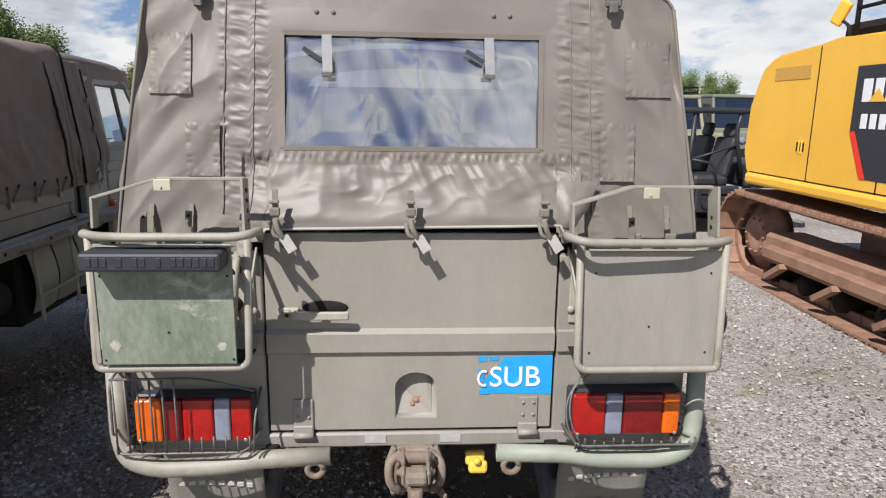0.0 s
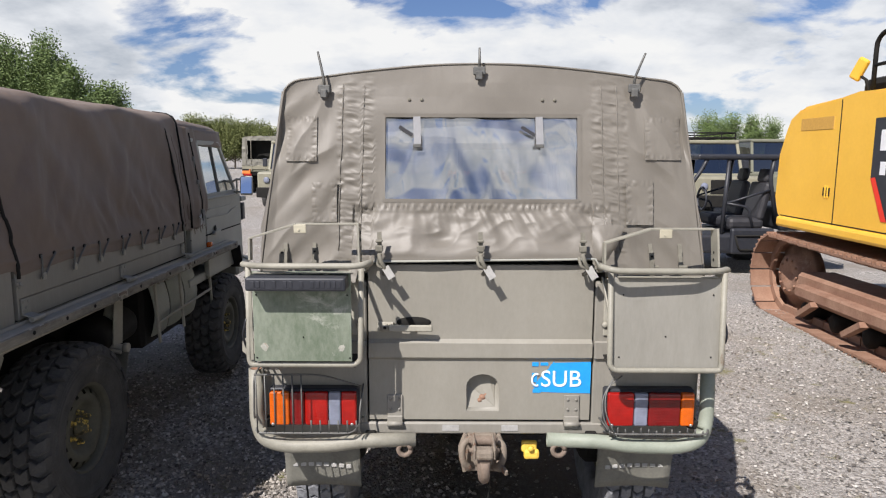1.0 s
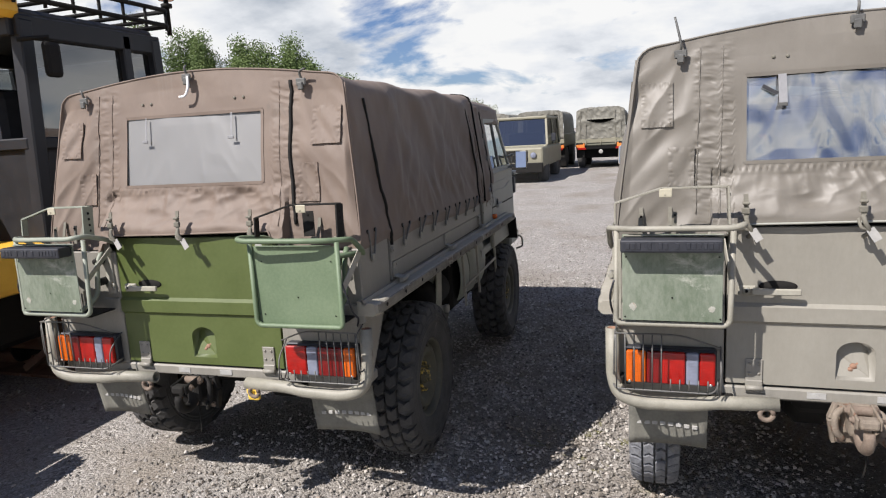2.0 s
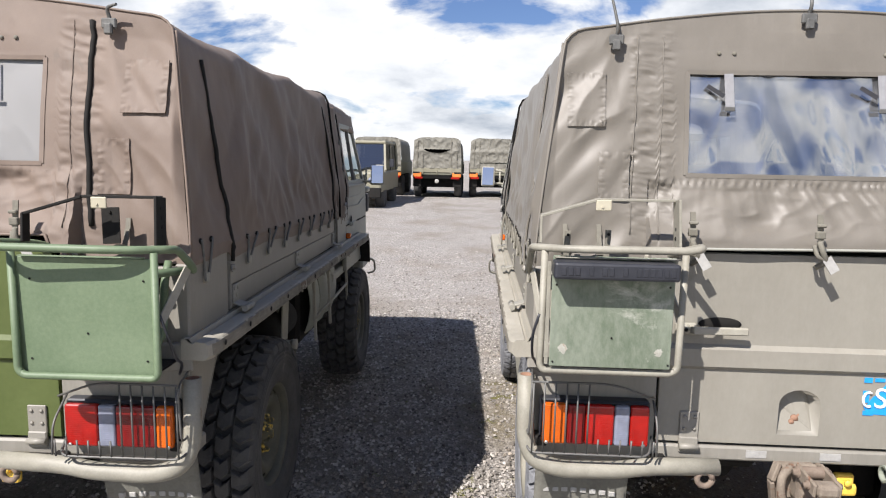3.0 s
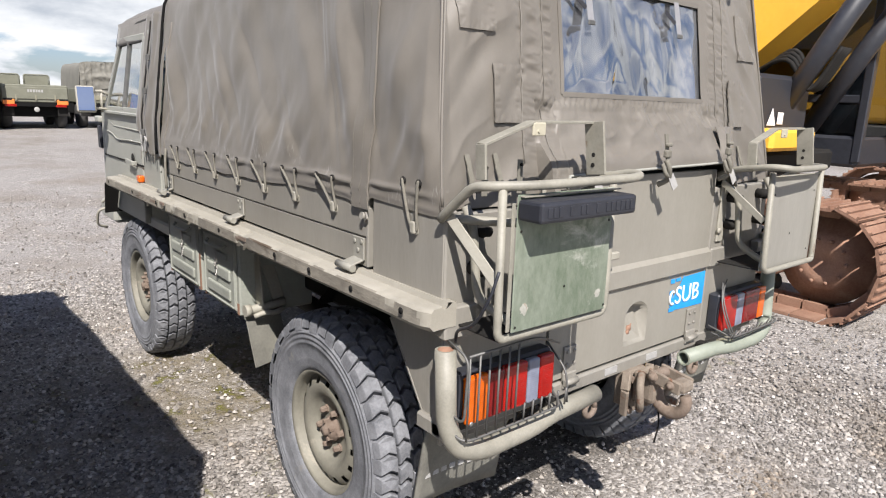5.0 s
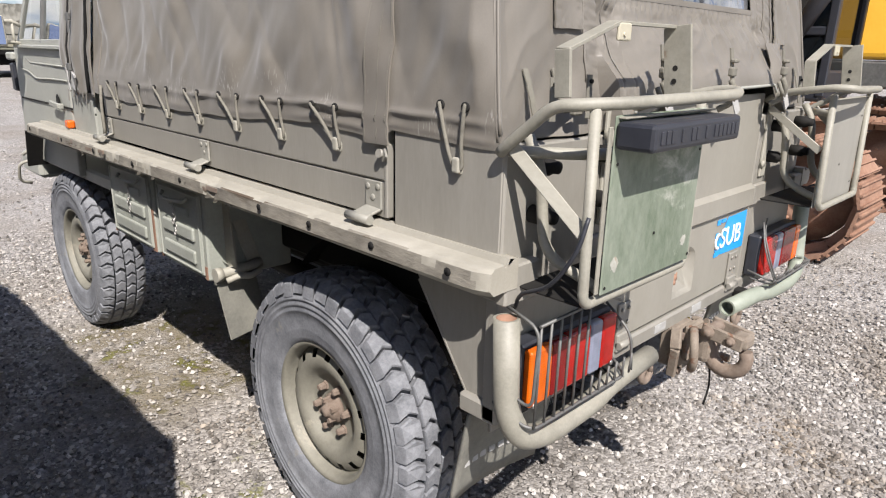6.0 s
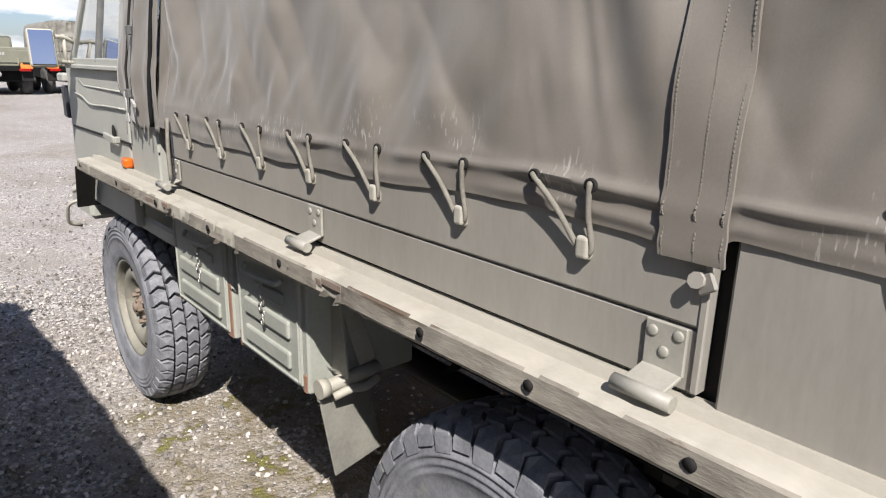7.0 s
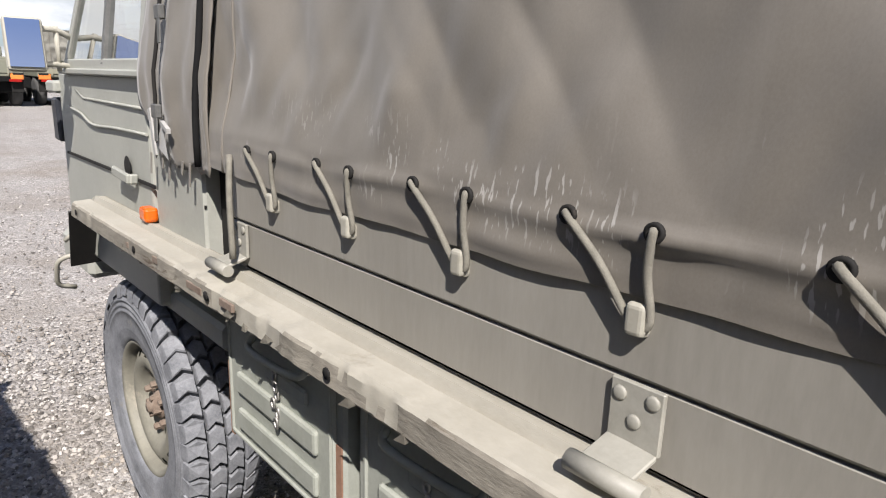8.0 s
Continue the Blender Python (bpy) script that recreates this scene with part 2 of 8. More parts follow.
BLUE = material("blue_vinyl", (0.012, 0.27, 0.68), (0.016, 0.32, 0.76), 0.35, scale=20, fine=120, bump=0.03)
WHITE = material("white_vinyl", (0.72, 0.73, 0.74), (0.82, 0.83, 0.84), 0.4, scale=30, fine=200, bump=0.03)
RED_VINYL = material("red_vinyl", (0.72, 0.03, 0.015), (0.8, 0.045, 0.02), 0.35, scale=20, fine=120, bump=0.02)
CREAM = material("pale_sand_paint", (0.36, 0.33, 0.24), (0.46, 0.43, 0.33), 0.5, scale=3, fine=60, bump=0.05, stain=(0.3, 0.27, 0.2), stain_at=0.66)
SAND = material("drab_sand_paint", (0.20, 0.19, 0.135), (0.27, 0.255, 0.19), 0.5, scale=3, fine=60, bump=0.05)
FARPAINT = material("far_olive_paint", (0.14, 0.142, 0.105), (0.195, 0.196, 0.148), 0.6, scale=3, fine=40, bump=0.05)
FARCANVAS = material("far_grey_canvas", (0.15, 0.145, 0.122), (0.215, 0.207, 0.175), 0.7, scale=2.2, fine=120, bump=0.2, depth=0.02)
BEIGE_LAMP = material("orange_lamp_panel", (0.62, 0.16, 0.03), (0.75, 0.24, 0.05), 0.4, scale=10, fine=60, bump=0.05)
SEAT = material("black_seat_vinyl", (0.02, 0.02, 0.024), (0.035, 0.035, 0.04), 0.5, scale=12, fine=90, bump=0.15)
BARK = material("bark", (0.07, 0.055, 0.04), (0.12, 0.10, 0.075), 0.9, scale=8, fine=60, bump=0.5)
LEAF = material("spring_leaves", (0.055, 0.095, 0.022), (0.15, 0.205, 0.060), 0.6, scale=0.7, fine=6, bump=0.0)
LEAF_B = material("yellowish_leaves", (0.09, 0.11, 0.028), (0.15, 0.165, 0.05), 0.6, scale=0.7, fine=6, bump=0.0)
TAG = material("pale_card", (0.30, 0.295, 0.28), (0.40, 0.395, 0.375), 0.7, scale=30, fine=200, bump=0.05)


def lens(name, colour, rough=0.22, glow=0.0):
    m = bpy.data.materials.new(name)
    m.use_nodes = True
    t = m.node_tree
    p = t.nodes["Principled BSDF"]
    co = t.nodes.new("ShaderNodeTexCoord")
    w = node(t, "ShaderNodeTexWave", Scale=55.0, Distortion=0.3)
    w.bands_direction = "Z"
    n = node(t, "ShaderNodeTexNoise", Scale=25.0, Detail=5.0)
    t.links.new(co.outputs["Object"], w.inputs["Vector"])
    t.links.new(co.outputs["Object"], n.inputs["Vector"])
    r = ramp(t, [(0.3, (*[c * 0.72 for c in colour], 1)), (0.65, (*colour, 1))], n.outputs[0])
    t.links.new(r.outputs[0], p.inputs["Base Color"])
    p.inputs["Roughness"].default_value = rough
    p.inputs["Coat Weight"].default_value = 0.2
    bn = node(t, "ShaderNodeBump", Strength=0.12, Distance=0.002)
    t.links.new(w.outputs[0], bn.inputs["Height"])
    t.links.new(bn.outputs[0], p.inputs["Normal"])
    return m


AMBER = lens("amber_lens", (0.62, 0.112, 0.005))
REDL = lens("red_lens", (0.34, 0.008, 0.005))
DARKRED = lens("dark_red_lens", (0.17, 0.006, 0.006))
CLEAR = lens("clear_lens", (0.22, 0.24, 0.31))


def glazing(name, tint, gloss, rough, wrinkle=0.0, wscale=5.0, stretch=(1, 1, 1), haze=0.0):
    """A thin pane: part of the light goes through it, part is mirrored."""
    m = bpy.data.materials.new(name)
    m.use_nodes = True
    t = m.node_tree
    t.nodes.clear()
    out = t.nodes.new("ShaderNodeOutputMaterial")
    clear = t.nodes.new("ShaderNodeBsdfTransparent")
    clear.inputs[0].default_value = (*tint, 1)
    mirror = t.nodes.new("ShaderNodeBsdfGlossy")
    mirror.inputs["Roughness"].default_value = rough
    mirror.inputs[0].default_value = (0.95, 0.95, 0.95, 1)
    mx = t.nodes.new("ShaderNodeMixShader")
    mx.inputs[0].default_value = gloss
    t.links.new(clear.outputs[0], mx.inputs[1])
    t.links.new(mirror.outputs[0], mx.inputs[2])
    last = mx
    if haze:
        film = t.nodes.new("ShaderNodeBsdfDiffuse")
        film.inputs[0].default_value = (0.50, 0.52, 0.55, 1) if haze < 0.3 else (0.24, 0.24, 0.235, 1)
        last = t.nodes.new("ShaderNodeMixShader")
        # cloudy film; its pale streaks also paint in reflected sky
        pale_streaks = node(t, "ShaderNodeTexNoise", Scale=3.4, Detail=2.5, Roughness=0.5, Distortion=1.0)
        where = t.nodes.new("ShaderNodeTexCoord")
        bend = t.nodes.new("ShaderNodeMapping")
        bend.inputs["Scale"].default_value = (1.6, 1, 0.8)
        bend.inputs["Rotation"].default_value = (0, 0.5, 0)
        t.links.new(where.outputs["Object"], bend.inputs[0])
        t.links.new(bend.outputs[0], pale_streaks.inputs["Vector"])
        amount = ramp(t, [(0.38, haze * (0.25 if haze < 0.3 else 0.85)), (0.66, haze * (2.6 if haze < 0.3 else 1.2))], pale_streaks.outputs[0])
        t.links.new(amount.outputs[0], last.inputs[0])
        t.links.new(mx.outputs[0], last.inputs[1])
        t.links.new(film.outputs[0], last.inputs[2])
    t.links.new(last.outputs[0], out.inputs[0])
    if wrinkle:
        co = t.nodes.new("ShaderNodeTexCoord")
        n = node(t, "ShaderNodeTexNoise", Scale=wscale, Detail=1.2, Roughness=0.4, Distortion=1.2)
        mp = t.nodes.new("ShaderNodeMapping")
        mp.inputs["Scale"].default_value = stretch
        t.links.new(co.outputs["Object"], mp.inputs[0])
        t.links.new(mp.outputs[0], n.inputs["Vector"])
        bn = node(t, "ShaderNodeBump", Strength=wrinkle, Distance=0.05)
        t.links.new(n.outputs[0], bn.inputs["Height"])
        t.links.new(bn.outputs[0], mirror.inputs["Normal"])
    return m


GLASS = glazing("window_glass", (0.62, 0.70, 0.74), 0.60, 0.02)
DARKGLASS = glazing("tinted_glass", (0.13, 0.14, 0.14), 0.20, 0.03)
MIRROR = glazing("mirror_glass", (0.02, 0.02, 0.02), 0.80, 0.01)
CABGLASS = glazing("dark_cab_glass", (0.10, 0.11, 0.12), 0.22, 0.03)
VINYL = glazing("wrinkled_clear_vinyl", (0.27, 0.255, 0.24), 0.45, 0.11, 0.62, 4.2, (1, 1, 0.68), 0.10)
VINYL_B = glazing("cloudy_clear_vinyl", (0.40, 0.40, 0.40), 0.24, 0.50, 0.04, 5.0, (1, 1, 0.3), 0.60)


# ---- mesh helpers ----
def box(bm, x0, x1, y0, y1, z0, z1, bevel=0.0, seg=1):
    r = bmesh.ops.create_cube(bm, size=1.0)
    vs = r["verts"]
    for v in vs:
        v.co = Vector((x0 + (v.co.x + 0.5) * (x1 - x0), y0 + (v.co.y + 0.5) * (y1 - y0), z0 + (v.co.z + 0.5) * (z1 - z0)))
    if bevel:
        es = list({e for v in vs for e in v.link_edges})
        r = bmesh.ops.bevel(bm, geom=es, offset=bevel, segments=seg, profile=0.5, affect="EDGES")
        vs = list({v for f in r["faces"] for v in f.verts} | {v for v in vs if v.is_valid})
    return vs


def turn(bm, vs, m):
    bmesh.ops.transform(bm, matrix=m, verts=[v for v in vs if v.is_valid])


def slab(bm, a, b, w, t, side=(1, 0, 0), bevel=0.0):
    """A flat bar from a to b, w wide along side and t thick."""
    a, b, s = Vector(a), Vector(b), Vector(side)
    d = (b - a).normalized()
    n = d.cross(s).normalized()
    s = n.cross(d).normalized()
    vs = []
    for p in (a, b):
        for i, j in ((-1, -1), (1, -1), (1, 1), (-1, 1)):
            vs.append(bm.verts.new(p + s * (i * w / 2) + n * (j * t / 2)))
    for q in ((3, 2, 1, 0), (4, 5, 6, 7), (0, 1, 5, 4), (1, 2, 6, 5), (2, 3, 7, 6), (3, 0, 4, 7)):
        bm.faces.new([vs[i] for i in q])
    if bevel:
        bmesh.ops.bevel(bm, geom=list({e for v in vs for e in v.link_edges}), offset=bevel, segments=1, affect="EDGES")
    return vs


def smooth_line(pts, n=6):
    """A rounded line through the points."""
    p = [Vector(q) for q in pts]
    p = [p[0] * 2 - p[1]] + p + [p[-1] * 2 - p[-2]]
    out = []
    for i in range(1, len(p) - 2):
        for k in range(n):
            t = k / n
            a, b, c, d = p[i - 1], p[i], p[i + 1], p[i + 2]
            out.append(0.5 * (2 * b + (c - a) * t + (2 * a - 5 * b + 4 * c - d) * t * t + (3 * b - a - 3 * c + d) * t ** 3))
    return out + [p[-2]]


def bend_line(pts, r, n=5):
    """A line with its corners rounded by the radius r."""
    p = [Vector(q) for q in pts]
    out = [p[0]]
    for a, b, c in zip(p, p[1:], p[2:]):
        u, v = (a - b), (c - b)
        k = min(r, u.length * 0.49, v.length * 0.49)
        s, e = b + u.normalized() * k, b + v.normalized() * k
        for i in range(n + 1):
            t = i / n
            out.append(s * (1 - t) ** 2 + b * 2 * t * (1 - t) + e * t * t)
    return out + [p[-1]]


def tube(bm, pts, r, seg=10, hollow=False, taper=None):
    p = [Vector(q) for q in pts]
    rings = []
    ref = Vector((0.123, 0.456, 0.88)).normalized()
    for i, q in enumerate(p):
        d = (p[min(i + 1, len(p) - 1)] - p[max(i - 1, 0)]).normalized()
        u = (ref - d * ref.dot(d)).normalized()
        w = d.cross(u)
        ref = u
        k = r if taper is None else r + (taper - r) * i / (len(p) - 1)
        rings.append([bm.verts.new(q + (u * math.cos(2 * math.pi * j / seg) + w * math.sin(2 * math.pi * j / seg)) * k) for j in range(seg)])
    for a, b in zip(rings, rings[1:]):
        for j in range(seg):
            bm.faces.new((a[j], a[(j + 1) % seg], b[(j + 1) % seg], b[j])).smooth = True
    for ring, flip in ((rings[0], True), (rings[-1], False)):
        if hollow:
            c = sum((v.co for v in ring), Vector()) / seg
            inner = [bm.verts.new(c + (v.co - c) * 0.78) for v in ring]
            other = rings[1] if flip else rings[-2]
            inward = (sum((v.co for v in other), Vector()) / seg - c).normalized() * (r * 1.6)
            deep = [bm.verts.new(v.co + inward) for v in inner]
            for j in range(seg):
                k = (j + 1) % seg
                bm.faces.new((ring[j], ring[k], inner[k], inner[j]))
                bm.faces.new((inner[j], inner[k], deep[k], deep[j]))
            bm.faces.new(deep)
        else:
            bm.faces.new(ring[::-1] if flip else ring)


def rod(bm, a, b, r, seg=10):
    tube(bm, [a, b], r, seg)


def lathe(bm, profile, seg=48, axis="x", centre=(0, 0, 0), closed=False, smooth=True, caps=True):
    """Turns a profile of (along the axis, radius) round the axis."""
    c = Vector(centre)
    rings = []
    for a, r in profile:
        ring = []
        for j in range(seg):
            t = 2 * math.pi * j / seg
            u, v = r * math.cos(t), r * math.sin(t)
            ring.append(bm.verts.new(c + Vector({"x": (a, u, v), "y": (u, a, v), "z": (u, v, a)}[axis])))
        rings.append(ring)
    pairs = list(zip(rings, rings[1:])) + ([(rings[-1], rings[0])] if closed else [])
    for p, q in pairs:
        for j in range(seg):
            bm.faces.new((p[j], p[(j + 1) % seg], q[(j + 1) % seg], q[j])).smooth = smooth
    if not closed and caps:
        if profile[0][1] > 1e-4:
            bm.faces.new(rings[0][::-1])
        if profile[-1][1] > 1e-4:
            bm.faces.new(rings[-1])


def sheet(bm, nu, nv, f, skip=None, smooth=True):
    """A grid of nu by nv faces over f(s, t), s and t from 0 to 1."""
    g = [[bm.verts.new(f(i / nu, j / nv)) for i in range(nu + 1)] for j in range(nv + 1)]
    for j in range(nv):
        for i in range(nu):
            q = (g[j][i], g[j][i + 1], g[j + 1][i + 1], g[j + 1][i])
            if skip and skip(sum((v.co for v in q), Vector()) / 4):
                continue
            bm.faces.new(q).smooth = smooth


def mesh_of(name, bm, mat, fix=True):
    if fix:
        bmesh.ops.recalc_face_normals(bm, faces=bm.faces)
    me = bpy.data.meshes.new(name)
    bm.to_mesh(me)
    bm.free()
    for m in (mat if isinstance(mat, (list, tuple)) else [mat]):
        me.materials.append(m)
    return me


def part(name, bm, mat, parent=None, label="", fix=True):
    me = bm if isinstance(bm, bpy.types.Mesh) else mesh_of(name, bm, mat, fix)
    ob = new(name, me)
    if parent:
        ob.parent = parent
    if label:
        ob["label"] = label
    return ob


def cloth_edge(ob, thick, offset):
    """Gives a cloth its thickness, with crisp edges."""
    so = ob.modifiers.new("cloth", "SOLIDIFY")
    so.thickness, so.offset = thick, offset
    sp = ob.modifiers.new("edge", "EDGE_SPLIT")
    sp.split_angle = radians(50)


def B():
    return bmesh.new()


def empty(name, m, label, category, group="", kind=""):
    ob = new(name)
    ob.empty_display_size = 0.1
    ob.matrix_world = m
    return tagged(ob, label, category, group, kind)


def letters(name, text, size, mat, parent, m, depth=0.001):
    cu = bpy.data.curves.new(name, "FONT")
    cu.body, cu.size, cu.extrude, cu.align_x, cu.align_y = text, size, depth, "CENTER", "CENTER"
    tmp = bpy.data.objects.new(name, cu)
    scene.collection.objects.link(tmp)
    bpy.context.view_layer.update()
    me = bpy.data.meshes.new_from_object(tmp.evaluated_get(bpy.context.evaluated_depsgraph_get()))
    bpy.data.objects.remove(tmp)
    me.materials.clear()
    me.materials.append(mat)
    ob = new(name, me)
    ob.parent = parent
    ob.matrix_basis = m
    return ob


def fbm(x, y, z=0.0, octaves=3):
    return noise.fractal(Vector((x, y, z)), 0.9, 2.1, octaves, noise_basis="PERLIN_ORIGINAL")


# ---- ground ----
def ground_z(y):
    return float(np.interp(y, (-1.0, 0.3, 1.0, 2.6, 3.2, 4.6, 22.0), (0.030, 0.030, 0.026, 0.010, 0.010, 0.035, 0.29)))


def ground_rise(x, y):
    """The low heap of gravel on which the second truck's tail stands."""
    return 0.06 * math.exp(-((x + 2.55) / 0.85) ** 4 - ((y - 0.35) / 1.0) ** 2)


def build_ground():
    bm = B()
    xs = [-900, -200, -60, -25, -12] + [-8 + 0.25 * i for i in range(65)] + [12, 25, 60, 200, 900]
    ys = [-900, -200, -60, -20, -10] + [-6 + 0.25 * i for i in range(65)] + [12, 15, 18, 22, 40, 90, 250, 1200]
    rows = [[bm.verts.new((x, y, ground_z(y) + ground_rise(x, y) + (0.012 * fbm(x * 0.5, y * 0.5) if abs(x) < 9 and -6 < y < 11 else 0) - 0.006)) for x in xs] for y in ys]
    for a, b in zip(rows, rows[1:]):
        for i in range(len(xs) - 1):
            bm.faces.new((a[i], a[i + 1], b[i + 1], b[i])).smooth = True
    m = bpy.data.materials.new("gravel")
    m.use_nodes = True
    t = m.node_tree
    p = t.nodes["Principled BSDF"]
    co = t.nodes.new("ShaderNodeTexCoord")

    def tex(kind, **kw):
        n = node(t, kind, **kw)
        t.links.new(co.outputs["Object"], n.inputs["Vector"])
        return n
    cells = tex("ShaderNodeTexVoronoi", Scale=66.0)
    cells2 = tex("ShaderNodeTexVoronoi", Scale=150.0)
    patch = tex("ShaderNodeTexNoise", Scale=0.75, Detail=7.0, Roughness=0.62)
    patch2 = tex("ShaderNodeTexNoise", Scale=3.4, Detail=8.0, Roughness=0.7)
    patch3 = tex("ShaderNodeTexNoise", Scale=6.5, Detail=9.0, Roughness=0.75)
    stones = ramp(t, [(0.0, (0.075, 0.068, 0.060, 1)), (0.45, (0.27, 0.250, 0.228, 1)), (1.0, (0.56, 0.532, 0.495, 1))], cells.outputs["Color"])
    fines = ramp(t, [(0.0, (0.12, 0.110, 0.098, 1)), (1.0, (0.44, 0.418, 0.388, 1))], cells2.outputs["Color"])
    mx = t.nodes.new("ShaderNodeMix")
    mx.data_type = "RGBA"
    f = ramp(t, [(0.42, 0.0), (0.6, 1.0)], patch2.outputs[0])
    t.links.new(f.outputs[0], mx.inputs["Factor"])
    t.links.new(stones.outputs[0], mx.inputs["A"])
    t.links.new(fines.outputs[0], mx.inputs["B"])
    mud = t.nodes.new("ShaderNodeMix")
    mud.data_type = "RGBA"
    g = ramp(t, [(0.47, 0.0), (0.66, 0.6)], patch.outputs[0])
    t.links.new(g.outputs[0], mud.inputs["Factor"])
    t.links.new(mx.outputs["Result"], mud.inputs["A"])
    mud.inputs["B"].default_value = (0.185, 0.155, 0.118, 1)
    # soil and shade under the trucks put into the colour, moss beside the wheels
    xyz = t.nodes.new("ShaderNodeSeparateXYZ")
    t.links.new(co.outputs["Object"], xyz.inputs[0])

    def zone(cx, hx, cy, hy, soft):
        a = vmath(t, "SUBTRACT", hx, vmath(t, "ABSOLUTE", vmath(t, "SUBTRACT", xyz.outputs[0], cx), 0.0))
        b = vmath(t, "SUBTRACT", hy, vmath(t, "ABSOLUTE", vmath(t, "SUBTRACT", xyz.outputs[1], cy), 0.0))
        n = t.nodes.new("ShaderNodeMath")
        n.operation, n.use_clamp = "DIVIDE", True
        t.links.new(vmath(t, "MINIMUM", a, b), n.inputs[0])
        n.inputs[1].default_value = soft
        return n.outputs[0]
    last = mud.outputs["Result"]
    soil_and_shade = (
        # first two rows tint the gravel darker for the shade beneath each truck
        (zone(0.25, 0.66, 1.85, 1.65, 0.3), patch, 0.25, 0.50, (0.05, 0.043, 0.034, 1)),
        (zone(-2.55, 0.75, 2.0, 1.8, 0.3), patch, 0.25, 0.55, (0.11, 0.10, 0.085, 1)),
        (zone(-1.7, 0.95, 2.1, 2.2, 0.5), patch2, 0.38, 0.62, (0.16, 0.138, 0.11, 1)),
        (zone(-1.7, 0.95, 2.1, 2.2, 0.5), patch2, 0.64, 0.69, (0.13, 0.125, 0.035, 1)),
        (zone(2.2, 1.4, 2.5, 2.2, 0.6), patch2, 0.58, 0.65, (0.16, 0.15, 0.05, 1)),
        (zone(-0.52, 0.58, 2.25, 0.75, 0.30), patch2, 0.34, 0.58, (0.175, 0.145, 0.092, 1)),
        (zone(-0.52, 0.58, 2.25, 0.75, 0.35), patch3, 0.50, 0.57, (0.085, 0.065, 0.022, 1)),
        (zone(-0.58, 0.50, 2.2, 0.6, 0.3), patch3, 0.56, 0.62, (0.14, 0.14, 0.022, 1)),
        (zone(-0.95, 0.35, 0.90, 0.45, 0.2), patch3, 0.55, 0.61, (0.14, 0.14, 0.022, 1)),
        (zone(-1.55, 0.62, 1.75, 1.3, 0.4), patch3, 0.60, 0.66, (0.15, 0.165, 0.02, 1)))
    for where, field, lo, hi, tint in soil_and_shade:
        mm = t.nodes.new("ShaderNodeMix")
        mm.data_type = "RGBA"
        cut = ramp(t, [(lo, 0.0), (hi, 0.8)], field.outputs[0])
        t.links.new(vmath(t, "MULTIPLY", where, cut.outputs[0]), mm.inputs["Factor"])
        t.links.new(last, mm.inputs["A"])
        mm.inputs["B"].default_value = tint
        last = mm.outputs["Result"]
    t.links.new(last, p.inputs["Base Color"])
    p.inputs["Roughness"].default_value = 0.9
    h = vmath(t, "ADD", cells.outputs["Distance"], vmath(t, "MULTIPLY", cells2.outputs["Distance"], 0.5))
    bn = node(t, "ShaderNodeBump", Strength=0.6, Distance=0.014)
    bn.invert = True
    t.links.new(h, bn.inputs["Height"])
    t.links.new(bn.outputs[0], p.inputs["Normal"])
    return tagged(part("ground", bm, m), "wide yard of pale grey crushed gravel with muddy patches", "ground", kind="structure")


build_ground()


# ---- wheels ----
RT = 0.410


def tyre_mesh(mat, w):
    """A tyre's carcass, its axle along x, the outer face towards -x; w is half its width."""
    bm = B()
    wall = [(0.74, 0.206), (0.90, 0.216), (0.95, 0.232), (0.965, 0.250), (0.975, 0.253), (0.975, 0.258), (1.0, 0.285), (1.01, 0.305), (1.03, 0.307), (1.03, 0.312), (1.01, 0.315), (1.01, 0.322), (1.035, 0.324), (1.035, 0.329), (1.005, 0.332), (1.0, 0.339),
            (1.03, 0.341), (1.03, 0.346), (0.98, 0.349), (0.955, 0.358), (0.88, 0.370), (0.6, 0.379)]
    lathe(bm, [(-w * a, r) for a, r in wall] + [(0, 0.381)] + [(w * a, r) for a, r in wall[::-1]], 84, closed=True)
    return mesh_of("tyre", bm, mat)


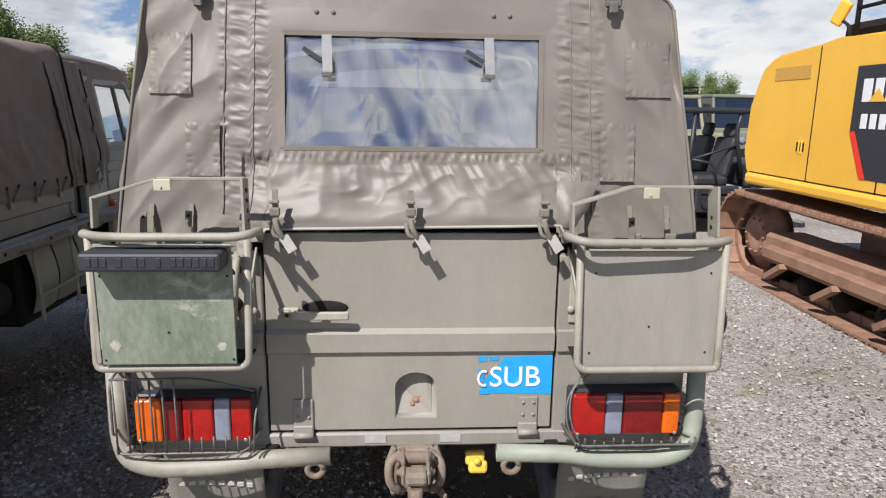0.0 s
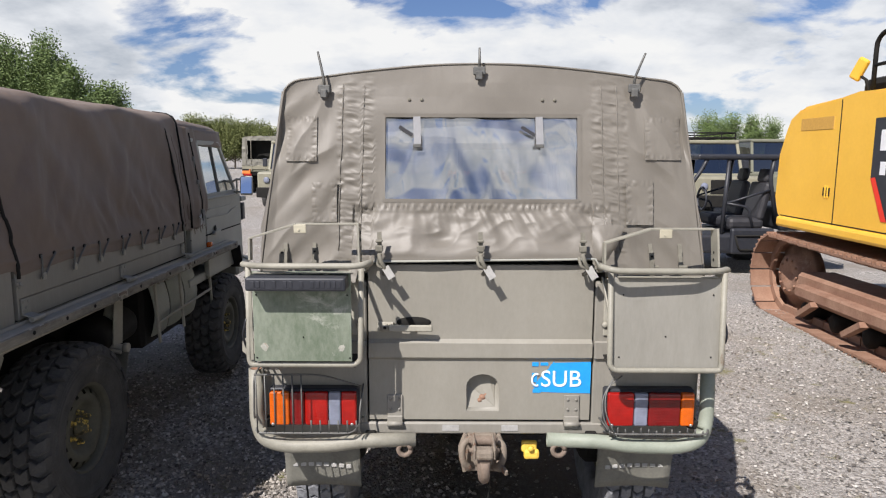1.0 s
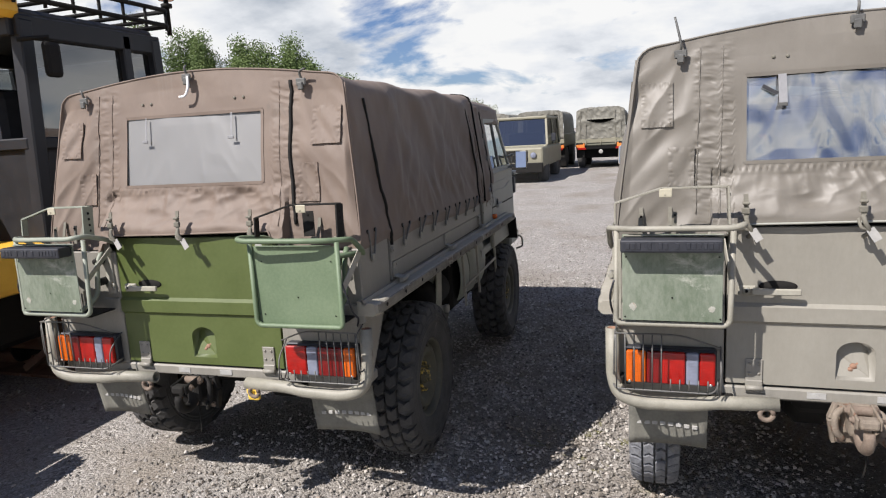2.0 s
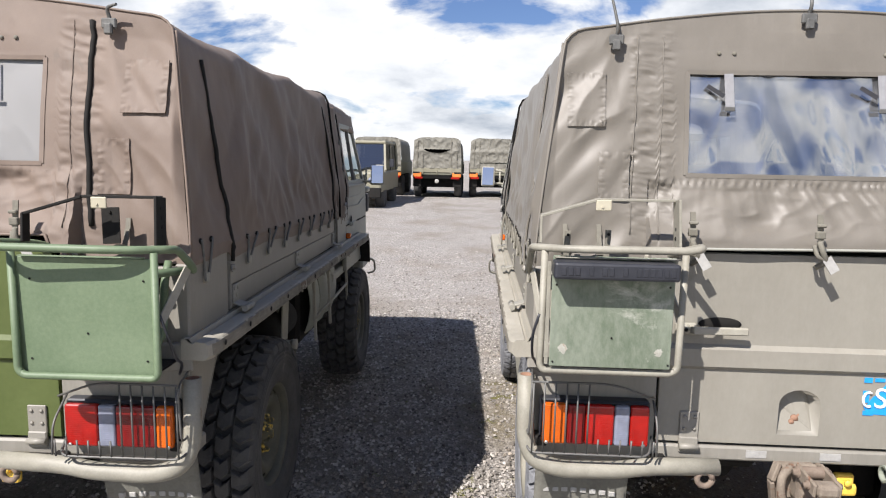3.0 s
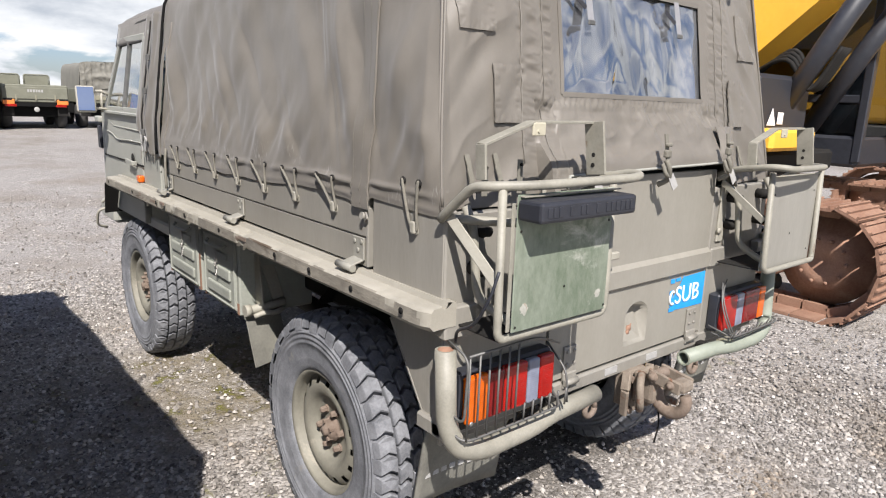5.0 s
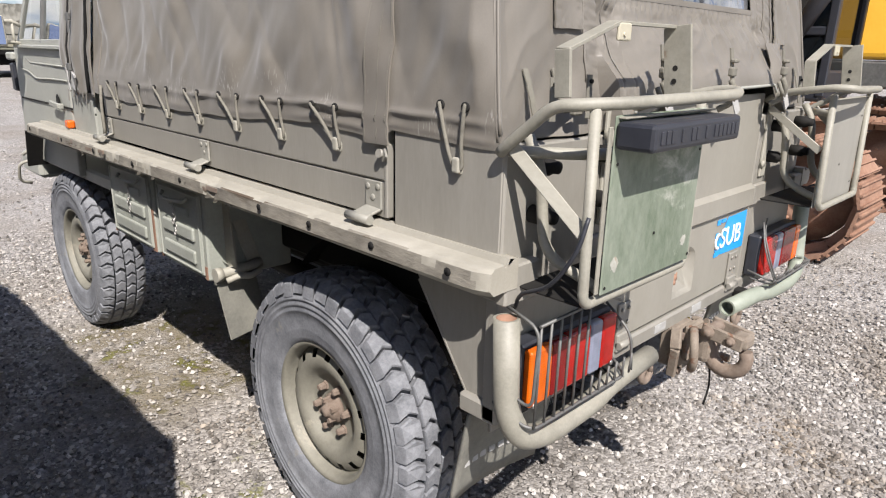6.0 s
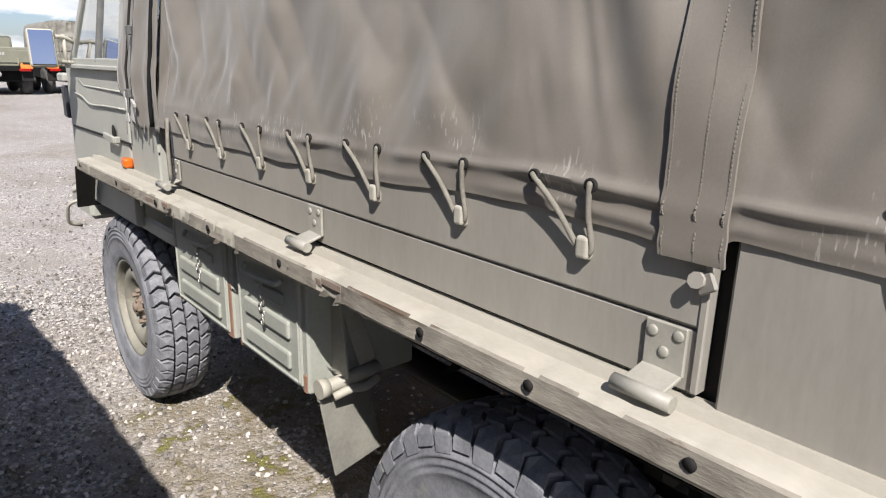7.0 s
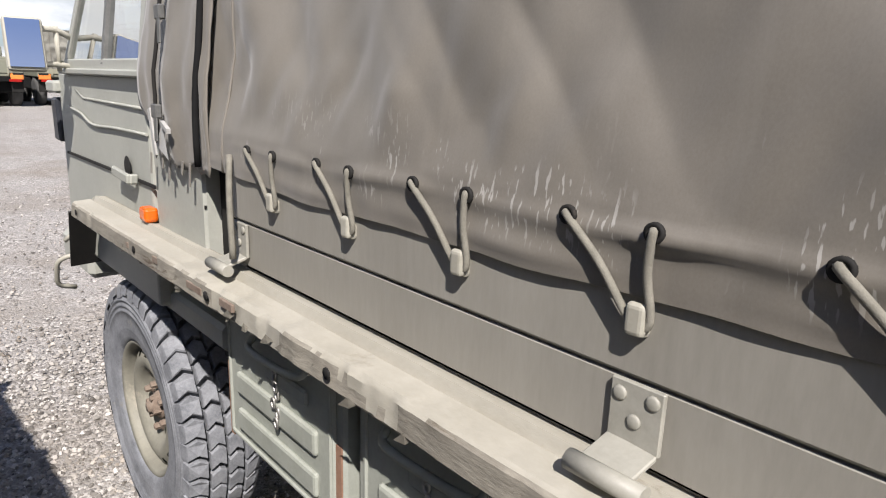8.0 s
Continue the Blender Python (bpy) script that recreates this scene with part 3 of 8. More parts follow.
def tread_mesh(mat, w, n, gap, seed):
    """Four rows of worn, kinked blocks; the outer rows run down the shoulder in long and short lugs."""
    bm = B()
    rng = random.Random(seed)
    pitch = 2 * math.pi / n
    rows = ((-1.0, -0.51, 0.0), (-0.44, -0.035, 0.42), (0.035, 0.44, 0.92), (0.51, 1.0, 0.36))
    for fa, fb, off in rows:
        xa, xb = fa * w, fb * w
        xm = xa + (xb - xa) * 0.55
        outer = abs(fa + fb) > 1.2
        for k in range(n):
            a = (k + off + rng.uniform(-0.05, 0.05)) * pitch
            half = pitch * (0.5 - gap) * rng.uniform(0.95, 1.02)
            lift = rng.uniform(-0.0015, 0.0008)
            lo, mid, top = [], [], []
            for x, side in ((xa, -1), (xm, -1), (xb, -1), (xb, 1), (xm, 1), (xa, 1)):
                slant = 0.11 * pitch * (1 if x == xm else -1) + 0.10 * pitch * (x - xm) / w
                end = outer and abs(x) > 0.9 * w
                th = a + slant + side * half
                r1 = RT + lift - 0.012 * (x / w) ** 2 - (0.010 if end else 0.0)
                r0 = (0.350 if k % 2 else 0.361) if end else 0.374
                for ring, r, sx_, sh in ((lo, r0, 1.02 if end else 1.0, 1.0), (mid, r1 - 0.005, 0.975 if end else 1.0, 0.95), (top, r1, None, 0.80)):
                    xx = x * sx_ if sx_ else xm + (x - xm) * (0.84 if end else 0.92)
                    t2 = a + slant + side * half * sh
                    ring.append(bm.verts.new((xx, r * math.sin(t2), r * math.cos(t2))))
            for p, q in ((lo, mid), (mid, top)):
                for i in range(6):
                    j = (i + 1) % 6
                    bm.faces.new((p[i], p[j], q[j], q[i]))
            bm.faces.new(top)
    return mesh_of("tread", bm, mat)


def rim_mesh(mat, w):
    """A steel rim: rolled flange, deep well, and a pressed disc with open notches round its edge."""
    bm = B()
    f = -0.74 * w
    lathe(bm, [(f + 0.004, 0.203), (f - 0.010, 0.216), (f - 0.015, 0.211), (f - 0.008, 0.200), (f + 0.004, 0.196), (f + 0.034, 0.192), (f + 0.040, 0.180), (0.06, 0.178)], 64, caps=False)
    prof = [(f + 0.030, 0.193), (f + 0.024, 0.187), (f + 0.015, 0.180), (f + 0.006, 0.161), (f + 0.003, 0.147), (f + 0.006, 0.131), (f + 0.016, 0.117), (f + 0.032, 0.105), (f + 0.038, 0.097), (f + 0.038, 0.0015)]
    seg = 96
    rings = [[bm.verts.new((a, r * math.cos(2 * math.pi * j / seg), r * math.sin(2 * math.pi * j / seg))) for j in range(seg)] for a, r in prof]
    for i, (p, q) in enumerate(zip(rings, rings[1:])):
        for j in range(seg):
            if i in (1, 2) and j % 6 in (0, 1):
                continue
            k = (j + 1) % seg
            bm.faces.new((p[j], p[k], q[k], q[j])).smooth = True
    bm.faces.new(rings[-1])
    return mesh_of("rim", bm, mat)


# dark disc added for the shade behind the rim's notches
def back_mesh(w):
    bm = B()
    lathe(bm, [(-0.74 * w + 0.062, 0.185), (-0.74 * w + 0.070, 0.185), (-0.74 * w + 0.070, 0.0)], 32)
    lathe(bm, [(-0.74 * w + 0.062, 0.184), (-0.74 * w + 0.061, 0.0)], 32, caps=False)
    return mesh_of("dark_back_disc", bm, DARK)


def nut_mesh(mat, w):
    bm = B()
    x = -0.74 * w + 0.037
    lathe(bm, [(x, 0.0155), (x - 0.006, 0.0150), (x - 0.007, 0.0115), (x - 0.024, 0.0108), (x - 0.027, 0.007), (x - 0.027, 0.0)], 6, centre=(0, 0, 0.070), smooth=False)
    return mesh_of("wheel_nut", bm, mat)


def hub_mesh(mat, w):
    bm = B()
    x = -0.74 * w + 0.037
    lathe(bm, [(x, 0.046), (x - 0.010, 0.044), (x - 0.012, 0.036), (x - 0.026, 0.032), (x - 0.030, 0.018), (x - 0.042, 0.015), (x - 0.042, 0.0)], 24)
    for k in range(4):
        a = 2 * math.pi * (k + 0.5) / 4
        lathe(bm, [(x - 0.010, 0.009), (x - 0.034, 0.008), (x - 0.034, 0)], 6, centre=(0, 0.030 * math.cos(a), 0.030 * math.sin(a)), smooth=False)
    return mesh_of("hub", bm, mat)


RIM_A = material("dusty_olive_rim", (0.155, 0.148, 0.118), (0.22, 0.21, 0.17), 0.6, scale=9, fine=90, bump=0.2, stain=(0.27, 0.25, 0.20), stain_at=0.62)
RIM_B = material("dark_olive_rim", (0.065, 0.064, 0.048), (0.105, 0.102, 0.076), 0.6, scale=9, fine=90, bump=0.2)
WIDE_A, WIDE_B = 0.104, 0.125
TYRES = {"A": (tyre_mesh(TYRE_GREY, WIDE_A), tread_mesh(TYRE_GREY, WIDE_A, 42, 0.060, 5), rim_mesh(RIM_A, WIDE_A), back_mesh(WIDE_A), nut_mesh(RUST, WIDE_A), hub_mesh(RUST, WIDE_A)),
         "B": (tyre_mesh(TYRE, WIDE_B), tread_mesh(TYRE, WIDE_B, 30, 0.120, 8), rim_mesh(RIM_B, WIDE_B), back_mesh(WIDE_B), nut_mesh(NUT_B, WIDE_B), hub_mesh(NUT_B, WIDE_B))}


def wheel(parent, kind, x, y, spin, z=RT):
    """x < 0: a wheel of the left side, its outer face to -x."""
    tyre, tread, rim, backing, nut, hub = TYRES[kind]
    ob = part("wheel", rim, None, parent)
    ob.matrix_basis = pose(x, y, z, spin, 0, 0 if x < 0 else 180)
    part("tyre", tyre, None, ob, "knobbly black mud tyre, dusty")
    part("tread", tread, None, ob)["kind"] = "stuff"
    part("dark_back_disc", backing, None, ob)
    part("hub", hub, None, ob)
    for k in range(6):
        part("wheel_nut", nut, None, ob).matrix_basis = Matrix.Rotation(2 * math.pi * k / 6, 4, "X")
    return ob


# ---- canvas cover ----
SECTION = [(-0.7872, 1.262), (-0.7868, 1.345), (-0.772, 1.50), (-0.741, 1.74), (-0.716, 1.94), (-0.702, 1.978), (-0.668, 2.001), (-0.58, 2.013), (-0.42, 2.035), (-0.2, 2.056), (0, 2.062)]
SECTION += [(-x, z) for x, z in SECTION[-2::-1]]


def section(s):
    """A point of the cross-section, s from 0 (left hem) over the roof to 1 (right hem), by its length."""
    if not hasattr(section, "table"):
        p = [Vector((x, 0, z)) for x, z in SECTION]
        p = smooth_line(p, 8)
        d = [0.0]
        for a, b in zip(p, p[1:]):
            d.append(d[-1] + (b - a).length)
        section.table = p, d
    p, d = section.table
    want = s * d[-1]
    i = min(max(int(np.searchsorted(d, want)) - 1, 0), len(p) - 2)
    f = (want - d[i]) / max(d[i + 1] - d[i], 1e-9)
    q = p[i].lerp(p[i + 1], min(max(f, 0), 1))
    tan = (p[i + 1] - p[i]).normalized()
    return q, Vector((-tan.z, 0, tan.x))


WIN = (-0.353, 0.345, 1.575, 1.876)        # the rear window: left, right, bottom, top


def rear_y(z):
    return 0.012 + 0.115 * max(z - 1.30, 0.0) / 0.70


HOOKS = [0.112, 0.497, 0.735, 0.967, 1.20, 1.43, 1.657, 1.88]
Y_END = 2.168


@functools.lru_cache(None)
def side_creases(seed):
    rng = random.Random(seed)
    out = []
    for k in range(11):
        u0 = 0.08 + 2.1 * (k + rng.uniform(-0.4, 0.4)) / 11
        sign = -1 if rng.random() < 0.08 else 1
        out.append((u0, sign * rng.uniform(0.12, 0.42), rng.uniform(0.005, 0.011) * (1 if k % 3 else -0.7), rng.uniform(0.026, 0.055), rng.uniform(1.28, 1.42), rng.uniform(1.62, 1.98)))
    return out


def side_fold(y, z, side, seed):
    """How far the side cloth stands out at a place: slack folds, pulls to the lashing, a gathered hem."""
    free = min(1.0, max(0.0, z - 1.29) / 0.18)
    slack = 1.9 if seed > 2 else 1.0
    d = 0.014 * fbm(y * 1.1 + seed, z * 1.6, seed) + 0.013 * slack * fbm((y + 0.75 * (z - 1.3)) * 2.6, z * 0.5, seed + 3.1, 2)
    d += 0.030 * (abs(fbm((y - 0.7 * (z - 1.3)) * 3.6 + seed, z * 0.6, 7.7, 2)) - 0.28) * min(1, (2.0 - z) / 0.3)
    d += 0.005 * fbm((y + 0.45 * (z - 1.3)) * 6 + 2 * seed, (z - 0.3 * y) * 4.0, 4.4, 2)
    # narrow pulled folds that lean forward as they rise
    for u0, lean, high, wide, za, zb in side_creases(round(seed * 10)):
        u = y - u0 - lean * (z - 1.35) - 0.01 * math.sin(7 * (z - 1.3) + 20 * u0)
        if abs(u) < 3.5 * wide:
            d += high * math.exp(-(u / wide) ** 2) * max(0.0, min(1.0, (z - za) / 0.10, (zb - z) / 0.22))
    near = y - 0.42 - 0.30 * (z - 1.3)
    if -0.06 < near < 0.20:
        d += 0.012 * (0.28 - abs(fbm(near * 16, z * 1.4, seed + 12, 2))) * min(1.0, (near + 0.06) / 0.05) * max(0.0, 1 - near / 0.20)
    d *= free
    low = max(0.0, 1 - (z - 1.262) / 0.14)
    pull = 0.0
    for h in HOOKS[1:]:
        pull += math.exp(-((y - h - 0.036) / 0.05) ** 2)
    d += low * (0.0012 * (1 - pull) + 0.004 * max(0.0, fbm(y * 9, z * 10, seed + 5, 2)))
    # two rolls of slack cloth between the eyelets and the hem, a crease between them
    sway = 0.007 * fbm(y * 3.2, 1.3, seed, 2)
    d += 0.0060 * math.exp(-((z - 1.316 - sway) / 0.010) ** 2) * max(0.15, 0.75 + 1.4 * fbm(y * 4.5, 3.3, seed, 2))
    d += 0.0030 * math.exp(-((z - 1.279 - 0.6 * sway) / 0.010) ** 2) * max(0.2, 0.8 + 1.4 * fbm(y * 4.0, 8.3, seed, 2))
    d += 0.013 * fbm((y + 0.5 * (z - 1.4)) * 10, z * 2.5, seed + 8, 2) * max(0.0, 1 - abs(z - 1.42) / 0.15)
    least = 0.0005 - 0.22 * max(0.0, z - 1.335)
    return 0.5 * (d + least + math.sqrt((d - least) ** 2 + 0.0016 ** 2))


def shell_point(s, t, seed):
    q, n = section(s)
    z0 = q.z
    y = rear_y(z0) + (Y_END - rear_y(z0)) * t
    top = max(0.0, min(1.0, (z0 - 1.93) / 0.05))
    side = -1 if q.x < 0 else 1
    d = (1 - top) * side_fold(y, z0, side, seed)
    bow = abs(math.sin(math.pi * y / 0.72))
    d += -0.026 * top * bow * (1 - (q.x / 0.75) ** 2 * 0.5) + top * 0.008 * fbm(q.x * 3, y * 3, seed)
    edge = min(1.0, t / 0.02) if t < 0.02 else 1.0
    z_hem = -0.014 * fbm(y * 2.1, seed) + 0.012 * math.sin(y * 2.9)
    z_hem += 0.024 * max(0.0, min(1.0, (0.345 - y) / 0.04)) * (1 if abs(q.x) > 0.7 else 0)
    z_hem *= min(1.0, max(0.0, (1.38 - z0) / 0.118))
    return Vector((q.x, y, z0 + z_hem)) + n * d * edge


def rear_fold(x, z, seed):
    """How far the rear cloth stands out: broad waves, gathers under the window, puckered seam bands."""
    ax = abs(x)
    out = max(WIN[0] - x, x - WIN[1], WIN[2] - z, z - WIN[3], 0.0)
    calm = min(1.0, max(0.0, out - 0.016) / 0.05)
    d = 0.009 * fbm(x * 1.6 + seed, z * 1.8, seed + 9) + calm * 0.007 * fbm((x + 0.5 * z) * 3.4 + seed, (z - 0.4 * x) * 2.0, seed + 1, 2)
    if ax < 0.46:
        low = max(0.0, min(1.0, (1.56 - z) / 0.03)) * max(0.0, min(1.0, (z - 1.385) / 0.05))
        lean = x + 0.7 * (z - 1.56) * math.tanh(3 * x + 0.6)
        fan = max(0.0, min(1.0, (z - 1.44) / 0.10))
        d += low * (0.022 * fbm(lean * 7, z * 3.0, seed + 2, 2) + fan * 0.015 * (0.30 - abs(fbm(lean * 20, z * 2.4, seed + 4, 2))))
        d += low * 0.016 * (0.25 - abs(fbm((x + 0.35 * z) * 6, (z - 0.25 * x) * 11, seed + 14, 2)))
        d += 0.012 * math.exp(-((z - 1.40) / 0.03) ** 2)
        d += 0.040 * max(0.0, 1 - (z - 1.372) / 0.16)
        d += 0.0032 * math.exp(-((z - 1.553) / 0.010) ** 2) * math.sin(x * 260 + 6 * fbm(x * 9, seed))
    # horizontal puckers along the stitched bands beside the window
    for c, wide in ((0.412, 0.022), (0.466, 0.026), (0.505, 0.010)):
        g = math.exp(-((ax - c) / wide) ** 2)
        if g > 0.02:
            slope = z + 0.22 * (ax - c) * (1 if x > 0 else -1)
            d += 0.0048 * g * (0.22 - abs(fbm(slope * 34 + 7 * c, x * 10, seed + c, 2))) * 2.0 * (1.0 if z > 1.45 else 0.5)
    if ax > 0.5:
        flank = min(1.0, (ax - 0.5) / 0.05)
        d += flank * (0.016 * fbm((ax + 0.9 * z) * 3.6, (z - ax) * 1.6, seed + 6, 2) + 0.020 * (0.26 - abs(fbm((ax + 0.75 * z) * 6.5 + seed, (z - ax) * 2.0, seed + 16, 2))))
    return d


def rear_point(s, t, seed):
    """The rear cloth; s across, t upwards; its upper edge follows the roof."""
    u = 2 * s - 1
    bottom = 1.372 + 0.012 * u if abs(u) < 0.53 else 1.298
    if abs(abs(u) - 0.53) < 0.03:
        bottom = 1.335
    top, n = section(0.232 + 0.536 * s)
    foot = 0.7872 - 0.03 * (bottom - 1.262)
    z = bottom + (top.z - bottom) * t
    x = u * foot + (top.x - u * foot) * t
    d = rear_fold(x, z, seed) * min(1.0, (1 - t) / 0.10) * min(1.0, (1 - abs(u)) / 0.05 + 0.1)
    return Vector((x, rear_y(z) - d, z))


def canvas_cover(parent, mat, seed, vinyl, dark=False):
    fine = 0.62 if dark else 1.0
    bm = B()
    # closer rows of mesh towards both hems
    sheet(bm, int(210 * fine), int(300 * fine), lambda s, t: shell_point(s - 0.65 / (2 * math.pi) * math.sin(2 * math.pi * s), t, seed))
    cover = part("canvas_cover", bm, mat, parent)
    cloth_edge(cover, 0.003, -1)
    bm = B()
    sheet(bm, int(270 * fine), int(215 * fine), lambda s, t: rear_point(s, t, seed), skip=lambda c: WIN[0] < c.x < WIN[1] and WIN[2] < c.z < WIN[3])
    rear = part("rear_curtain", bm, mat, cover)
    cloth_edge(rear, 0.003, 1)
    bm = B()
    edge = [section(0.01 + 0.98 * k / 120)[0] for k in range(121)]
    tube(bm, [(q.x * 0.998, rear_y(q.z) - 0.001, q.z - 0.002) for q in edge if q.z > 1.31], 0.0038, 6)
    part("roof_welt", bm, mat, cover)
    # window
    bm = B()

    def pane(s, t):
        x = WIN[0] - 0.012 + (WIN[1] - WIN[0] + 0.024) * s
        z = WIN[2] - 0.012 + (WIN[3] - WIN[2] + 0.024) * t
        inner = min(s, 1 - s, t, 1 - t) * 6
        k = min(1.0, inner)
        lean = x + 0.35 * (z - 1.7) * math.sin(5 * x)
        soft = 0.35 if seed > 2 else 1.0
        fold = soft * 0.013 * fbm(lean * 5 + seed, z * 2.2, 3, 2) + soft * 0.005 * max(0.0, 0.30 - abs(fbm(lean * 8, z * 2.2 + seed, 8, 2))) / 0.30 * (1.15 - t)
        return Vector((x, rear_y(z) + 0.008 - k * fold, z))
    sheet(bm, 110, 60, pane)
    p = part("window_pane", bm, vinyl, cover, "wrinkled clear vinyl window")
    p.visible_shadow = False
    bm = B()
    x0, x1, z0, z1 = WIN
    for a, b in (((x0, z0), (x1, z0)), ((x1, z0), (x1, z1)), ((x1, z1), (x0, z1)), ((x0, z1), (x0, z0))):
        n = 14
        for i in range(n):
            q = [Vector((a[0] + (b[0] - a[0]) * k / n, 0, a[1] + (b[1] - a[1]) * k / n)) for k in (i, i + 1)]
            for v in q:
                v.y = rear_y(v.z) - rear_fold(v.x, v.z, seed) - 0.0015
            slab(bm, q[0], q[1], 0.013, 0.0016, (0, 0, 1) if a[1] == b[1] else (1, 0, 0))
    part("window_hem", bm, mat, cover)
    # the pale bound edge along the foot of the curtain
    bm = B()
    foot = [rear_point(0.5 + 0.5 * u, 0.004, seed) for u in [-0.525 + 1.05 * k / 40 for k in range(41)]]
    tube(bm, [p + Vector((0, -0.002, -0.002)) for p in foot], 0.0045, 6)
    part("bound_edge", bm, CABPAINT if not dark else mat, cover, "pale bound lower edge")
    # roll-up straps that hang inside the window
    for x in (-0.235, 0.20):
        bm = B()
        slab(bm, (x, rear_y(1.87) - 0.008, 1.872), (x + 0.003, rear_y(1.78) - 0.014, 1.775), 0.006 if dark else 0.026, 0.0012)
        rs_ = part("roll_strap", bm, STRAP, cover, "grey roll-up strap with buckle")
        bm = B()
        box(bm, x - 0.013, x + 0.016, rear_y(1.77) - 0.019, rear_y(1.77) - 0.014, 1.762, 1.775, 0.002)
        part("buckle", bm, STRAP if dark else WIRE, rs_)
        if not dark:
            bm = B()
            slab(bm, (x - 0.062, rear_y(1.83) - 0.010, 1.836), (x - 0.014, rear_y(1.81) - 0.012, 1.806), 0.012, 0.0012, (0, 0, 1))
            part("strap_end", bm, SEAT, rs_)
    # stitched patches
    for x0, x1, z0, z1 in ((-0.70, -0.59, 1.713, 1.872), (0.578, 0.707, 1.721, 1.873), (-0.606, -0.517, 1.499, 1.638), (0.511, 0.605, 1.492, 1.649)):
        bm = B()

        def cloth(s, t):
            x, z = x0 + (x1 - x0) * s, z0 + (z1 - z0) * t
            rim = min(s * (x1 - x0), (1 - s) * (x1 - x0), t * (z1 - z0), (1 - t) * (z1 - z0))
            run = z if min(s, 1 - s) < min(t, 1 - t) else x
            pucker = 0.0035 * math.exp(-((rim - 0.009) / 0.008) ** 2) * fbm(run * 75, x0 * 9, seed, 2)
            return Vector((x, rear_y(z) - rear_fold(x, z, seed) - 0.006 - pucker - 0.0012 * fbm(x * 16, z * 16, 2), z))
        sheet(bm, 34, 46, cloth)
        q = part("patch", bm, mat, cover)
        cloth_edge(q, 0.004, 1)
    # vertical seam strips of the rear curtain, one of them an open dark joint
    for x, wide in ((-0.505, 0.004), (0.483, 0.016 if dark else 0.004), (-0.428, 0.0025), (0.428, 0.0025)):
        bm = B()
        n = 26
        zs = [1.40 + (1.985 - 1.40) * k / n for k in range(n + 1)]
        tube(bm, [(x * (1 + 0.05 * (1.7 - z)) + (0.010 if dark and x == 0.483 else 0.003) * fbm(z * 9, x * 5), rear_y(z) - rear_fold(x, z, seed) * min(1.0, (2.02 - z) / 0.06) - 0.002, z) for z in zs], wide / 2, 6)
        part("seam", bm, DARK if dark and x == 0.483 else mat, cover)
    if dark:
        bm = B()
        tube(bm, smooth_line([(0.0, rear_y(2.03) - 0.03, 2.035), (0.004, rear_y(2.0) - 0.034, 1.99), (-0.01, rear_y(1.95) - 0.032, 1.955), (-0.04, rear_y(1.94) - 0.03, 1.950)], 4), 0.006, 6)
        part("hook_strap", bm, WHITE, cover, "white hanging strap")
    for sx in (-1, 1):
        bm = B()
        pts = []
        for k in range(24):
            z = 1.30 + 0.66 * k / 23
            w = section(0.0 + (z - 1.262) / 3.02)[0].x * -1
            pts.append((sx * (w - 0.002), rear_y(z) + 0.006, z))
        tube(bm, pts, 0.004, 6)
        part("corner_welt", bm, mat, cover)
        # joint strip and its stitches on the side cloth
        for y in ((0.335, 2.02) if dark else ()):
            bm = B()
            tube(bm, [section(0.224 * k / 40 if sx < 0 else 1 - 0.224 * k / 40)[0] + Vector((sx * (side_fold(y, 1.262 + 0.676 * k / 40, sx, seed) + 0.003), y - 0.05 * k / 40 + 0.006 * fbm(k * 0.5, y), 0)) for k in range(41)], 0.007, 6)
            part("laced_joint", bm, DARK, cover)
        for y, wide in (() if dark else ((0.349, 0.080),)):
            bm = B()

            def strip(s, t):
                z = 1.262 + 0.70 * t
                q, n = section((0.0 + 0.222 * t) if sx < 0 else (1 - 0.222 * t))
                yy = y + wide * (s - 0.5) + 0.025 * t
                return Vector((q.x, yy, q.z)) + n * (side_fold(yy, q.z, sx, seed) + 0.004)
            sheet(bm, 4, 40, strip)
            q = part("joint_strip", bm, mat, cover)
            cloth_edge(q, 0.004, 1)
            for off in (-0.44, -0.05, 0.44):
                bm = B()
                for k in range(130):
                    z = (k + 0.5) / 130
                    a, b = strip(0.5 + off, z - 0.0026), strip(0.5 + off, z + 0.0026)
                    nn = Vector((sx * 0.0042, 0, 0))
                    slab(bm, a + nn, b + nn, 0.0016, 0.0012, (0, 1, 0))
                part("stitching", bm, ROPE, cover)
    # top straps
    for x, tip in ((-0.564, (-0.02, 0.0, 0.10)), (-0.013, (0.0, 0.0, 0.05)), (0.537, (0.03, -0.02, 0.09))):
        bm = B()
        z = 2.062 - 0.075 * (x / 0.6) ** 2
        y = rear_y(z) - 0.02
        box(bm, x - 0.022, x + 0.022, y - 0.012, y, z - 0.045, z - 0.015, 0.004)
        box(bm, x - 0.012, x + 0.012, y - 0.02, y - 0.006, z - 0.062, z - 0.03, 0.004)
        tube(bm, smooth_line([(x, y, z - 0.02), (x, y - 0.012, z + 0.01), (x + tip[0], y + tip[1], z + (0.02 if dark else tip[2]))], 5), 0.006, 6, taper=0.004)
        part("top_strap", bm, WIRE, cover)
    for x in (-0.262, -0.218, 0.213, 0.257):
        bm = B()
        z = 1.932
        y = rear_y(z) - rear_fold(x, z, seed)
        lathe(bm, [(0.004, 0.006), (-0.004, 0.006), (-0.006, 0.004), (-0.006, 0.0)], 10, "y", (x, y, z))
        part("stud", bm, WEB, cover)
    # bottom straps with buckles and tags
    for x, tag in ((-0.358, 1), (-0.012, 1), (0.338, 1)):
        bm = B()
